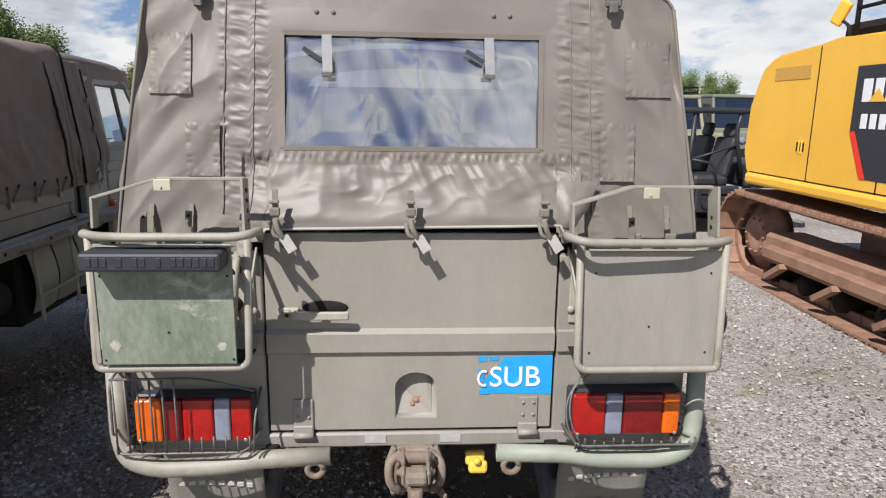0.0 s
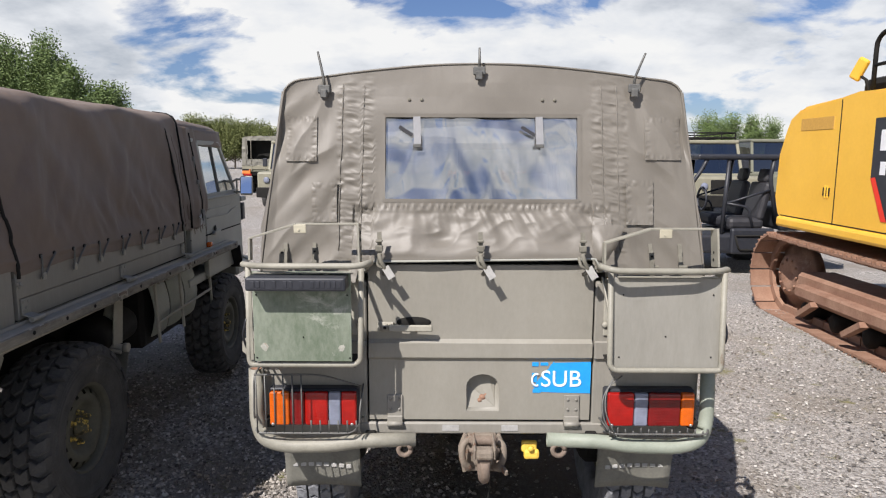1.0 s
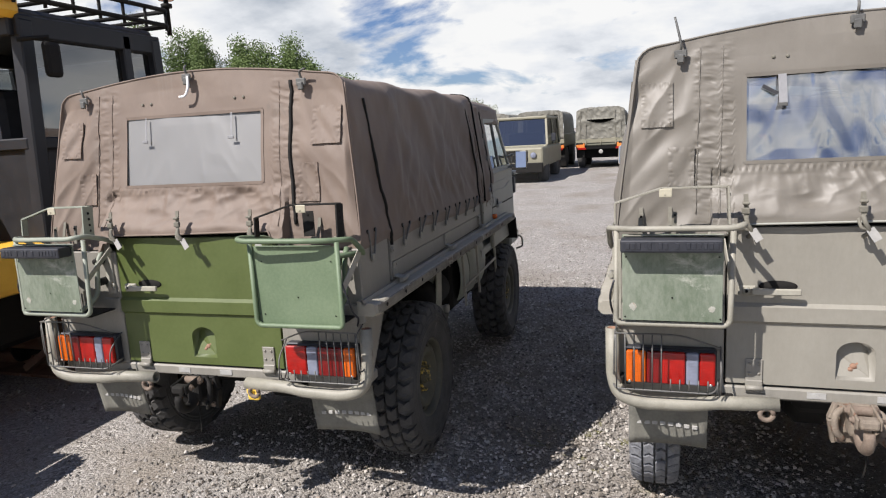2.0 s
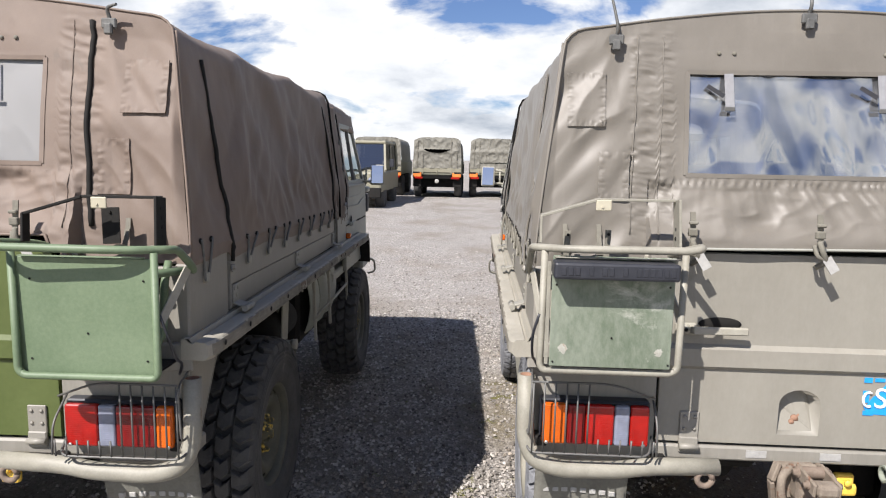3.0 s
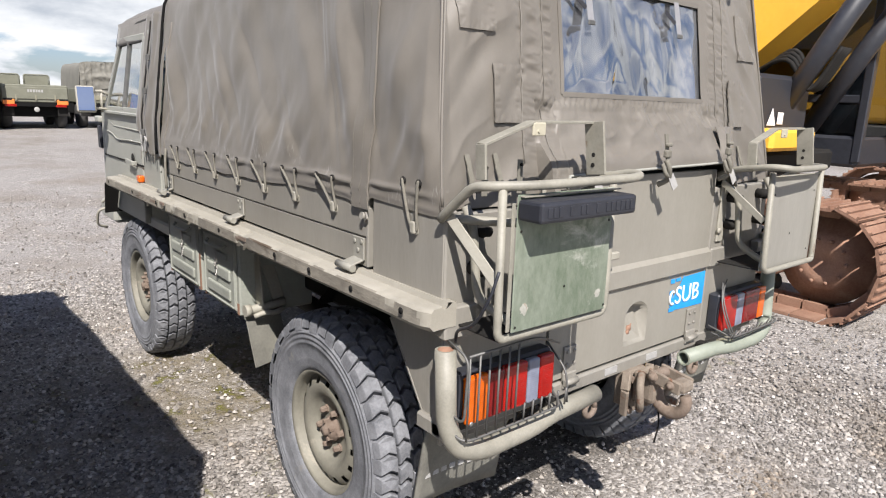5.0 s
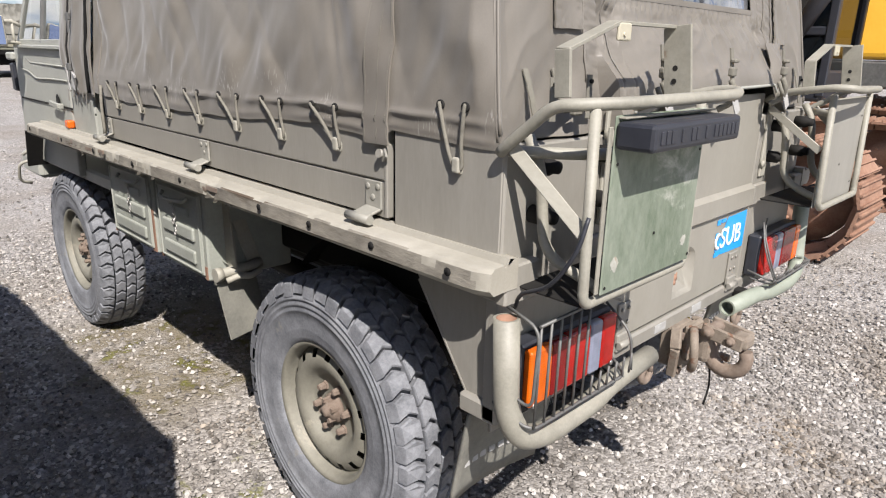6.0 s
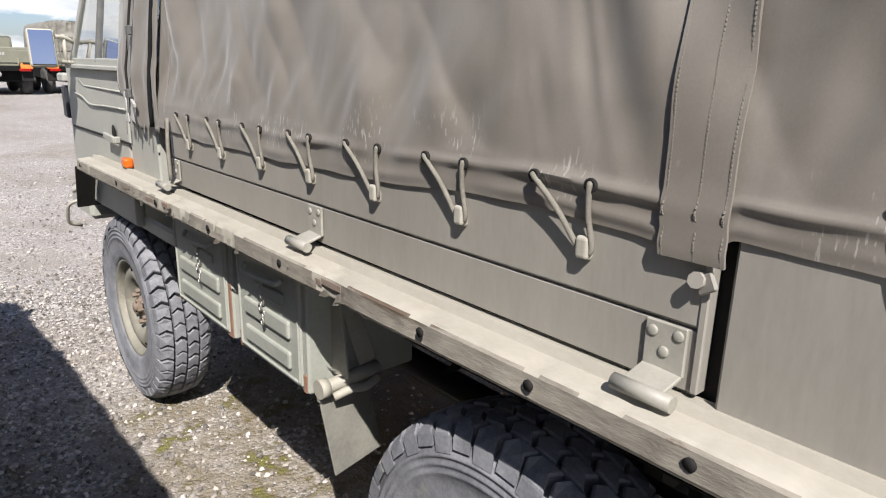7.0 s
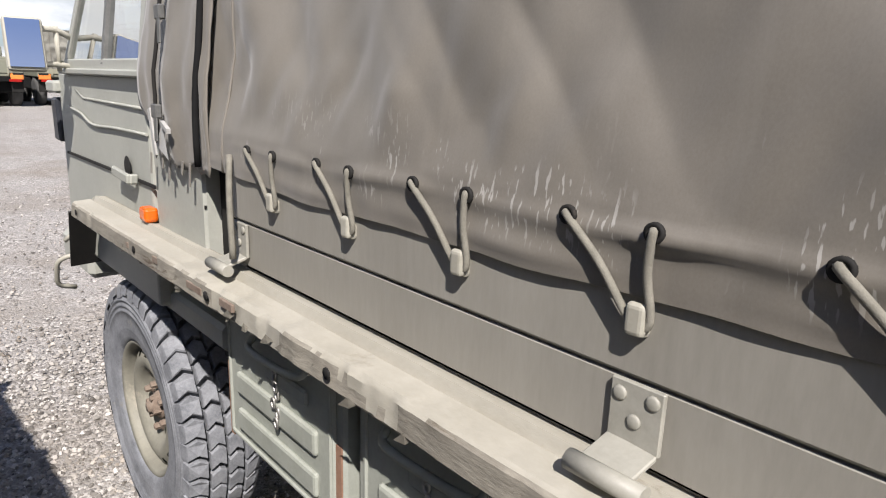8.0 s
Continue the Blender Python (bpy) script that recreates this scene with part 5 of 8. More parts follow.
def side(parent, sx, M):
    """Drop side, sill, cab and what hangs below, of one side."""
    X = lambda v: sx * v
    S = lambda a, b: sorted((X(a), X(b)))
    paint = M["paint"]
    # rear fixed corner and front post
    bm = B()
    box(bm, *S(0.745, 0.785), 0.004, 0.304, 1.075, 1.30, 0.004)
    body = part("corner_panel", bm, paint, parent)
    bm = B()
    box(bm, *S(0.752, 0.7835), 0.330, 2.06, 1.180, 1.33, 0.004)
    drop = part("drop_side", bm, paint, parent, "painted drop side with a pressed groove")
    bm = B()
    box(bm, *S(0.752, 0.7805), 0.330, 2.06, 1.098, 1.1765, 0.0015)
    part("lower_board", bm, paint, drop)
    bm = B()
    box(bm, *S(0.748, 0.775), 0.332, 2.058, 1.160, 1.19)
    part("groove", bm, paint, drop)
    for y in (0.372, 1.195, 2.02):
        bm = B()
        slab(bm, (X(0.785), y, 1.178), (X(0.785), y, 1.115), 0.055, 0.006, (0, 1, 0), 0.0015)
        slab(bm, (X(0.786), y, 1.117), (X(0.832), y + 0.004, 1.102), 0.055, 0.006, (0, 1, 0), 0.0015)
        rod(bm, (X(0.830), y - 0.042, 1.102), (X(0.830), y + 0.038, 1.102), 0.0105, 10)
        h = part("hinge", bm, HINGE, drop)
        for dy, z in ((-0.017, 1.166), (0.017, 1.164), (0.0, 1.141)):
            bm = B()
            lathe(bm, [(0.0, 0.0075), (X(0.0016), 0.0070), (X(0.0026), 0.0050), (X(0.0026), 0)], 14, "x", (X(0.788), y + dy, z))
            part("rivet", bm, HINGE, h)
    bm = B()
    box(bm, *S(0.765, 0.786), 0.3255, 0.336, 1.10, 1.262, 0.002)
    slab(bm, (X(0.788), 0.340, 1.232), (X(0.794), 0.318, 1.246), 0.022, 0.006, (0, 0, 1), 0.002)
    rod(bm, (X(0.786), 0.338, 1.240), (X(0.800), 0.338, 1.243), 0.010, 8)
    part("latch_post", bm, paint, drop)
    bm = B()
    box(bm, *S(0.74, 0.762), 0.300, 0.334, 1.06, 1.33)
    part("joint", bm, DARK, drop)
    # sill: a battered rubbing plank on a rolled edge
    bm = B()
    n = 60

    def plank(s, t):
        y = -0.03 + 3.00 * t
        bend = -0.010 * t
        dent = 0.016 * math.exp(-((y - 1.03) / 0.05) ** 2) + 0.010 * math.exp(-((y - 1.9) / 0.12) ** 2) + 0.009 * max(0.0, fbm(y * 7, 1.7 * sx, 3)) + 0.008 * max(0.0, fbm(y * 30, s * 4, 5 + sx) - 0.08)
        prof = [(0.770, 1.092), (0.794, 1.096), (0.801, 1.080), (0.807, 1.080), (0.811, 1.088), (0.852, 1.086), (0.862, 1.079), (0.864, 1.046), (0.852, 1.034), (0.77, 1.034), (0.77, 1.094)]
        k = s * (len(prof) - 1)
        i = min(int(k), len(prof) - 2)
        a, b = prof[i], prof[i + 1]
        x, z = a[0] + (b[0] - a[0]) * (k - i), a[1] + (b[1] - a[1]) * (k - i)
        if x > 0.83:
            x -= 0.014 * max(0.0, 1 - (y + 0.03) / 0.05) ** 2
            x -= dent
            z -= dent * 0.5
        return Vector((X(x), y, z + bend))
    sheet(bm, 20, 230, plank)
    for yy in (-0.03, 2.97):
        row = sorted([v for v in bm.verts if abs(v.co.y - yy) < 1e-4], key=lambda v: math.atan2(v.co.z - 1.062, abs(v.co.x) - 0.82))
        bmesh.ops.contextual_create(bm, geom=row)
    for f in bm.faces:
        f.material_index = 1 if abs(f.calc_center_median().x) > 0.856 else 0
    for e in bm.edges:
        e.smooth = not (len(e.link_faces) == 2 and e.calc_face_angle(0.0) > radians(32))
    sill = part("sill", bm, SILL, parent, "battered pale rubbing plank with splintered edge and bolt holes")
    sill.data.materials.append(SPLINTER)
    for y in (0.06, 0.285, 0.515, 0.743, 1.215, 1.6, 2.0, 2.4, 2.9):
        bm = B()
        lathe(bm, [(0.0, 0.0085), (X(0.002), 0.0085), (X(0.002), 0)], 10, "x", (X(0.8635), y, 1.064 - 0.003 * y))
        part("bolt_hole", bm, DARK, sill)
    rng = random.Random(21)
    for k in range(26):
        y = rng.choice((rng.uniform(0.85, 1.2), rng.uniform(1.35, 2.5), rng.uniform(1.6, 2.4)))
        bm = B()
        z = 1.040 - 0.003 * y + rng.uniform(-0.004, 0.020)
        ln = rng.uniform(0.015, 0.045)
        x = 0.856 + rng.uniform(-0.006, 0.004)
        p = [bm.verts.new(v) for v in ((X(x), y, z), (X(x + 0.006), y + 0.3 * ln, z + 0.008), (X(x + 0.002), y + 0.35 * ln, z - 0.010), (X(x + 0.004), y + ln, z - rng.uniform(0.004, 0.020)))]
        for q in ((0, 1, 2), (1, 3, 2), (0, 3, 1), (0, 2, 3)):
            bm.faces.new([p[i] for i in q])
        part("splinter", bm, SPLINTER, sill)
    for k, y in enumerate((0.93, 0.99, 1.06, 1.9, 2.03, 2.2, 2.45)):
        bm = B()
        box(bm, *S(0.855, 0.8655 - (0.012 if 0.9 < y < 1.1 else 0.004)), y, y + 0.05 + 0.02 * (k % 3), 1.048 + 0.006 * (k % 2), 1.062 + 0.006 * (k % 2), 0.001)
        part("rust_patch", bm, RUST, sill)
    bm = B()
    box(bm, *S(0.70, 0.80), -0.028, 0.0, 1.0, 1.078, 0.004)
    box(bm, *S(0.74, 0.79), -0.02, 2.2, 1.0, 1.032, 0.003)
    part("sill_rail", bm, paint, sill)
    # wheel arch plates
    bm = B()
    outline = ((0.03, 1.035), (0.27, 1.035), (0.235, 0.975), (0.085, 0.765), (0.03, 0.752))
    faces = [[bm.verts.new((X(x), y, z)) for y, z in outline] for x in (0.768, 0.762)]
    bm.faces.new(faces[0])
    bm.faces.new(faces[1][::-1])
    for i in range(5):
        j = (i + 1) % 5
        bm.faces.new((faces[0][i], faces[0][j], faces[1][j], faces[1][i]))
    slab(bm, (X(0.755), 0.240, 0.98), (X(0.755), 0.090, 0.768), 0.03, 0.004, (1, 0, 0))
    box(bm, *S(0.50, 0.766), 0.02, 0.03, 0.70, 1.03, 0.002)
    part("arch_plate", bm, paint, parent)
    # inner arch sheets, near-black for the shade of the open arch
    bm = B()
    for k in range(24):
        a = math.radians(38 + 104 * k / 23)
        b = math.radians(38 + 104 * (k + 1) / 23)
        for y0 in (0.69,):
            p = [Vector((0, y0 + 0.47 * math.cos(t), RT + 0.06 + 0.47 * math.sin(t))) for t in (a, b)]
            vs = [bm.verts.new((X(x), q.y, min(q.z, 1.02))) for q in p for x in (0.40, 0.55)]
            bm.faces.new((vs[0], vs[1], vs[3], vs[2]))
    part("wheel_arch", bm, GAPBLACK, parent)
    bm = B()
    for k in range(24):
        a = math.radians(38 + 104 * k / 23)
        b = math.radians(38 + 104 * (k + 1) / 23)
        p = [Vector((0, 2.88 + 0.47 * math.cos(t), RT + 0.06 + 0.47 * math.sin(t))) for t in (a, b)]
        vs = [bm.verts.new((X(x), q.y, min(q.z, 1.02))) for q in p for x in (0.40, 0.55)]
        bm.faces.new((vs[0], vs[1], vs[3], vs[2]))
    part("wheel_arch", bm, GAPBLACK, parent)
    # stowage boxes
    for k in range(3 if sx > 0 else 0):
        bm = B()
        ya = 1.66 + 0.245 * k

        def plate(s, t):
            return Vector((X(0.70 + 0.045 * math.sin(2.6 * t) - 0.03 * t + 0.012 * math.sin(math.pi * s)), ya + 0.225 * s + 0.03 * t, 0.985 - 0.33 * t))
        sheet(bm, 6, 12, plate)
        q = part("skirt_plate", bm, BOXPAINT, parent, "curved grey-green skirt plate")
        cloth_edge(q, 0.005, 0)
    if sx > 0:
        bm = B()
        tube(bm, [(X(0.765), 1.63, 0.755), (X(0.768), 2.56, 0.775)], 0.009, 8)
        for y in (1.62, 2.0, 2.56):
            slab(bm, (X(0.76), y, 1.02), (X(0.765), y + 0.03, 0.63), 0.022, 0.014, (0, 1, 0), 0.002)
        part("side_guard", bm, PAINT_WORN, parent)
        bm = B()
        lathe(bm, [(-0.20, 0.0), (-0.20, 0.085), (-0.17, 0.10), (0.17, 0.10), (0.20, 0.085), (0.20, 0.0)], 20, "y", (X(0.60), 1.34, 0.79))
        part("air_tank", bm, DARK, parent)
        bm = B()
        box(bm, *S(0.42, 0.68), 1.62, 2.40, 0.60, 0.98, 0.02)
        part("fuel_tank", bm, DARK, parent)
    for y0, y1 in ((1.280, 1.668), (1.705, 2.150)) if sx < 0 else ():
        bm = B()
        box(bm, *S(0.45, 0.768), y0, y1, 0.690, 1.02, 0.006)
        b = part("stowage_box", bm, BOXPAINT, parent, "painted steel stowage box with pressed door and hasp")
        bm = B()
        box(bm, *S(0.766, 0.775), y0 + 0.022, y1 - 0.022, 0.705, 0.985, 0.004)
        d = part("box_door", bm, BOXPAINT, b)
        bm = B()
        for z in (0.735, 0.815):
            box(bm, *S(0.771, 0.784), y0 + 0.07, y1 - 0.07, z, z + 0.048, 0.007, 2)
        part("pressing", bm, BOXPAINT, d)
        bm = B()
        for ya, yb, za, zb in ((y0 + 0.028, y1 - 0.028, 0.710, 0.718), (y0 + 0.028, y1 - 0.028, 0.972, 0.980), (y0 + 0.028, y0 + 0.036, 0.71, 0.98), (y1 - 0.036, y1 - 0.028, 0.71, 0.98)):
            box(bm, *S(0.772, 0.779), ya, yb, za, zb, 0.002)
        part("door_rim", bm, BOXPAINT, d)
        bm = B()
        box(bm, *S(0.774, 0.782), y0 + 0.10, y0 + 0.25, 0.895, 0.925, 0.005)
        tube(bm, smooth_line([(X(0.778), y0 + 0.10, 0.962), (X(0.794), y0 + 0.12, 0.950), (X(0.794), y0 + 0.28, 0.942), (X(0.778), y0 + 0.30, 0.958)], 4), 0.007, 6)
        part("hasp", bm, BOXPAINT, d)
        bm = B()
        for k in range(7):
            tube(bm, [(X(0.788) + 0.004 * (k % 2), y0 + 0.20 + 0.006 * math.sin(k * 2.0) + 0.006 * math.cos(t), 0.935 - 0.018 * k + 0.011 * math.sin(t)) for t in [2 * math.pi * j / 8 for j in range(9)]], 0.0025, 5)
        part("chain", bm, STEEL, d)
        for y in (y0 + 0.006, y1 - 0.024):
            bm = B()
            box(bm, *S(0.7685, 0.7715), y, y + (0.034 if y1 > 2 and y < 1.9 else 0.016), 0.695, 0.74 + 0.12 * (y1 > 2), 0.0)
            part("rust_streak", bm, RUST_TRACK, b)
    # flap behind the box
    bm = B()
    slab(bm, (X(0.685), 1.262, 0.705), (X(0.660), 1.235, 0.492), 0.155, 0.007, (1, -0.12 * sx, 0), 0.002)
    slab(bm, (X(0.685), 1.256, 0.712), (X(0.684), 1.255, 0.690), 0.165, 0.012, (1, -0.12 * sx, 0), 0.002)
    f = part("splash_flap", bm, FLAP, parent, "dusty olive splash flap on a round bar")
    bm = B()
    tube(bm, [(X(0.765), 1.24, 0.722), (X(0.60), 1.235, 0.738)], 0.017, 12)
    lathe(bm, [(-0.012, 0.024), (0.012, 0.024)], 14, "x", (X(0.755), 1.24, 0.723))
    tube(bm, smooth_line([(X(0.735), 1.225, 0.700), (X(0.69), 1.215, 0.712), (X(0.65), 1.215, 0.705), (X(0.61), 1.222, 0.715)], 4), 0.011, 7)
    part("flap_bar", bm, PAINT_WORN, f)
    for a, b, wide, across in (((0.70, 1.30, 0.99), (0.70, 1.26, 0.735), 0.10, (0, 1, 0)), ((0.66, 1.30, 0.95), (0.62, 1.25, 0.75), 0.05, (1, 0, 0))):
        bm = B()
        slab(bm, (X(a[0]), a[1], a[2]), (X(b[0]), b[1], b[2]), wide, 0.008, across, 0.002)
        part("bracket", bm, PAINT_WORN, f)
    # cab side
    bm = B()
    box(bm, *S(0.70, 0.775), 2.21, 2.50, 1.03, 1.34, 0.006)
    slab(bm, (X(0.742), 2.47, 1.30), (X(0.690), 2.47, 1.86), 0.10, 0.05, (0, 1, 0), 0.006)
    post = part("cab_side", bm, CABPAINT, parent)
    bm = B()
    box(bm, *S(0.735, 0.772), 2.545, 3.42, 0.86, 1.43, 0.01, 2)
    for v in bm.verts:
        if v.co.z > 1.3:
            v.co.x -= X(0.008)
    door = part("cab_door", bm, CABPAINT, parent, "painted cab door with sliding window and pressed handle")
    bm = B()
    pts = [(X(0.776), 2.55, 1.292), (X(0.777), 2.80, 1.290), (X(0.777), 3.02, 1.285), (X(0.777), 3.14, 1.310), (X(0.774), 3.30, 1.322)]
    tube(bm, [Vector(q) - Vector((X(0.0055), 0, 0)) for q in smooth_line(pts, 5)], 0.0042, 6)
    tube(bm, [Vector((X(0.7685 - 0.005 * k / 8), 2.56 + 0.08 * k, 1.352 + 0.004 * k / 8 + (0.02 if k > 7 else 0))) for k in range(9)], 0.004, 6)
    part("crease", bm, CABPAINT, door)
    bm = B()
    box(bm, *S(0.769, 0.7735), 2.21, 3.36, 1.168, 1.176)
    part("groove", bm, DARK, door)
    # window frame and panes, the upper part leaning in
    def W(y, z):
        return Vector((X(0.768 - 0.055 * (z - 1.40) / 0.4), y, z))
    wf = [W(2.56, 1.45), W(3.28, 1.45), W(3.05, 1.83), W(2.56, 1.83)]
    bm = B()
    for a, b in zip(wf, wf[1:] + wf[:1]):
        slab(bm, a, b, 0.034, 0.02, (0, 1, 0) if abs((b - a).z) > 0.1 else (0, 0, 1), 0.003)
    slab(bm, W(2.54, 1.432) + Vector((X(0.010), 0, 0)), W(3.32, 1.432) + Vector((X(0.010), 0, 0)), 0.018, 0.022, (0, 0, 1), 0.004)
    fr = part("window_frame", bm, CABPAINT, door)
    bm = B()
    slab(bm, W(2.87, 1.45), W(2.85, 1.82), 0.020, 0.022, (0, 1, 0), 0.002)
    part("slider_bar", bm, WIRE, door)
    for a, b, c, d in (((2.575, 1.465), (2.86, 1.465), (2.84, 1.815), (2.575, 1.815)), ((2.88, 1.465), (3.26, 1.465), (3.05, 1.815), (2.86, 1.815))):
        bm = B()
        bm.faces.new([bm.verts.new(W(*q)) for q in (a, b, c, d)])
        p = part("pane", bm, GLASS, door)
        p.visible_shadow = False
    bm = B()
    slab(bm, (X(0.794), 2.635, 1.176), (X(0.794), 2.765, 1.184), 0.026, 0.012, (0, 0, 1), 0.004)
    slab(bm, (X(0.772), 2.645, 1.174), (X(0.794), 2.640, 1.176), 0.026, 0.016, (0, 0, 1), 0.004)
    part("door_handle", bm, CABPAINT, door, "painted pull handle")
    # flat dark disc, the shade of the handle's hollow as colour
    bm = B()
    lathe(bm, [(X(0.0), 0.0), (X(0.0008), 0.026), (X(0.0), 0.028)], 20, "x", (X(0.7725), 2.715, 1.198))
    part("handle_recess_shade", bm, DARK, door)
    bm = B()
    box(bm, *S(0.770, 0.803), 2.505, 2.553, 1.088, 1.124, 0.008, 2)
    part("indicator_lamp", bm, AMBER, parent, "small orange side lamp")
    # mirror
    bm = B()
    for za, zb in ((1.52, 1.55), (1.44, 1.45)):
        tube(bm, bend_line([(X(0.735), 3.24, za), (X(0.80), 3.21, zb), (X(0.862), 3.18, zb)], 0.02), 0.009, 8)
    tube(bm, [(X(0.80), 3.21, 1.56), (X(0.80), 3.21, 1.43)], 0.007, 7)
    ma = part("wing_mirror", bm, PAINT_WORN, parent)
    bm = B()
    vs = box(bm, -0.050, 0.050, -0.014, 0.014, -0.078, 0.078, 0.012, 2)
    turn(bm, vs, pose(X(0.892), 3.165, 1.502, -14, 0, sx * 6))
    part("mirror_shell", bm, PAINT_WORN, ma)
    bm = B()
    vs = box(bm, -0.042, 0.042, -0.018, -0.0145, -0.068, 0.068)
    turn(bm, vs, pose(X(0.892), 3.165, 1.502, -14, 0, sx * 6))
    part("mirror_glass", bm, MIRROR, ma)
    # side cloth between cab and cover
    bm = B()

    def cloth(s, t):
        z = 1.25 + 0.68 * t
        x = 0.792 - 0.078 * max(0, (z - 1.43) / 0.50)
        y = 2.13 + (0.405 - 0.10 * max(0.0, 1 - t * 6)) * s
        z += 0.016 * fbm(y * 30, 3.0, 2) * max(0.0, 1 - t * 5)
        return Vector((X(x + 0.009 * fbm(y * 14, z * 5, 2) - 0.010 * s + 0.010 * math.exp(-((s - 0.5) / 0.09) ** 2)), y, z))
    sheet(bm, 26, 44, cloth)
    q = part("cab_flap", bm, M["canvas"], parent)
    so = q.modifiers.new("cloth", "SOLIDIFY")
    so.thickness = 0.003
    bm = B()
    tube(bm, [(X(0.803 - 0.078 * max(0, (z - 1.43) / 0.50)), 2.372 + 0.012 * fbm(z * 9, 4), z) for z in [1.29 + 0.60 * k / 24 for k in range(25)]], 0.0045, 6)
    part("lacing", bm, DARK, q)
    for z in (1.36, 1.56, 1.72):
        bm = B()
        x = 0.802 - 0.078 * max(0, (z - 1.43) / 0.50)
        box(bm, *S(x - 0.006, x + 0.008), 2.352, 2.385, z - 0.018, z + 0.012, 0.003)
        slab(bm, (X(x + 0.006), 2.362, z - 0.015), (X(x + 0.010), 2.356, z - 0.065), 0.014, 0.003, (0, 1, 0))
        part("strap_buckle", bm, WIRE, q)
    for k in range(7):
        y = 2.22 + 0.038 * k
        bm = B()
        slab(bm, (X(0.795), y, 1.262), (X(0.797), y + 0.004, 1.215 + 0.02 * (k % 3)), 0.008, 0.002, (0, 1, 0))
        part("frayed_edge", bm, M["canvas"], q)
    bm = B()
    bm.faces.new([bm.verts.new((X(x), y, z)) for x, y, z in ((0.802, 2.345, 1.335), (0.812, 2.290, 1.262), (0.806, 2.375, 1.285))])
    slab(bm, (X(0.803), 2.415, 1.36), (X(0.806), 2.385, 1.262), 0.014, 0.004, (0, 1, 0))
    slab(bm, (X(0.806), 2.33, 1.335), (X(0.815), 2.27, 1.322), 0.010, 0.008, (0, 0, 1))
    part("loose_corner", bm, TAG, q)
    return body


def truck(name, m, label, M, seed, wheels_kind, plates, lift=0.0):
    root = empty(name, m, label, "truck", "parked canvas-backed trucks")
    paint = M["paint"]
    canvas_cover(root, M["canvas"], seed, M["vinyl"], M["dark_seam"])
    gate = tailgate_panel(root, M["gate"])
    # tail corners, cross member
    for sx in (-1, 1):
        X = lambda v: sx * v
        S = lambda a, b: sorted((X(a), X(b)))
        bm = B()
        inner = 0.412 if sx < 0 else 0.402
        box(bm, *S(inner, 0.783), 0.0, 0.035, 0.735, 1.292, 0.004)
        box(bm, *S(inner, 0.50), -0.012, 0.002, 1.012, 1.080, 0.005)
        tp = part("tail_corner", bm, paint, root)
        bm = B()
        slab(bm, (X(0.452), -0.004, 1.345), (X(0.452), -0.004, 1.10), 0.04, 0.008, (1, 0, 0), 0.002)
        lathe(bm, [(-0.008, 0.012), (-0.014, 0.010), (-0.014, 0)], 12, "y", (X(0.437), 0.0, 1.14))
        lathe(bm, [(-0.008, 0.012), (-0.014, 0.010), (-0.014, 0)], 12, "y", (X(0.437), 0.0, 1.30))
        part("gate_catch", bm, PAINT_WORN, tp)
        side(root, sx, M)
        rack(root, sx, M["rack"][0 if sx < 0 else 1], plates[0 if sx < 0 else 1], seed)
        tail_light(root, sx, wheels_kind == "A" and sx > 0)
        bumper(root, sx, M["bumper"][0 if sx < 0 else 1])
        mudflap(root, sx)
        for y, z in ((0.680 if wheels_kind == "A" else 0.715, 0.445 + lift), (2.87, 0.432 + lift)):
            w = wheel(root, wheels_kind, X(0.652 if wheels_kind == "A" else 0.705), y, 13 + 40 * seed + 31 * sx + 17 * y, z + (0.045 if wheels_kind == "B" and y < 1 else 0.0))
            if wheels_kind == "B":
                w.scale = (1.0, 0.955, 0.955)
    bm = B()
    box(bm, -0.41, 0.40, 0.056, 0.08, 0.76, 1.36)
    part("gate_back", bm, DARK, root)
    bm = B()
    box(bm, -0.783, 0.783, -0.004, 0.10, 0.728, 0.772, 0.006)
    cross = part("cross_member", bm, paint, root)
    for x in (-0.14, 0.075):
        bm = B()
        box(bm, x, x + 0.06, -0.0065, -0.003, 0.742, 0.764)
        part("reflector_strip", bm, TAG, cross)
    # gate fittings
    bm = B()
    box(bm, -0.372, -0.312, -0.014, 0.0, 1.112, 1.148, 0.004)
    h = part("handle", bm, PAINT_WORN, gate)
    # dark oval laid on the gate for the shade in the finger hollow
    bm = B()
    lathe(bm, [(-0.0015, 1.0), (-0.0025, 0.9), (-0.0025, 0)], 24, "y")
    for v in bm.verts:
        v.co = Vector((-0.243 + 0.062 * v.co.x, v.co.y, 1.146 + 0.020 * v.co.z))
    part("finger_recess_shade", bm, DARK, h)
    bm = B()
    lathe(bm, [(-0.014, 0.014), (-0.021, 0.013), (-0.021, 0)], 14, "y", (-0.345, 0, 1.13))
    slab(bm, (-0.33, -0.034, 1.132), (-0.176, -0.040, 1.134), 0.022, 0.013, (0, 0, 1), 0.003)
    slab(bm, (-0.33, -0.01, 1.132), (-0.318, -0.034, 1.132), 0.022, 0.013, (0, 0, 1), 0.003)
    part("lever", bm, PAINT_WORN, h)
    bm = B()
    lathe(bm, [(-0.0215, 0.006), (-0.023, 0.005), (-0.023, 0)], 10, "y", (-0.345, 0, 1.13))
    part("lock", bm, DARK, h)
    for x in (-0.312, 0.328):
        bm = B()
        box(bm, x - 0.028, x + 0.028, -0.007, 0.0, 0.795, 0.878, 0.002)
        box(bm, x - 0.028, x + 0.028, -0.012, 0.0, 0.752, 0.80, 0.003)
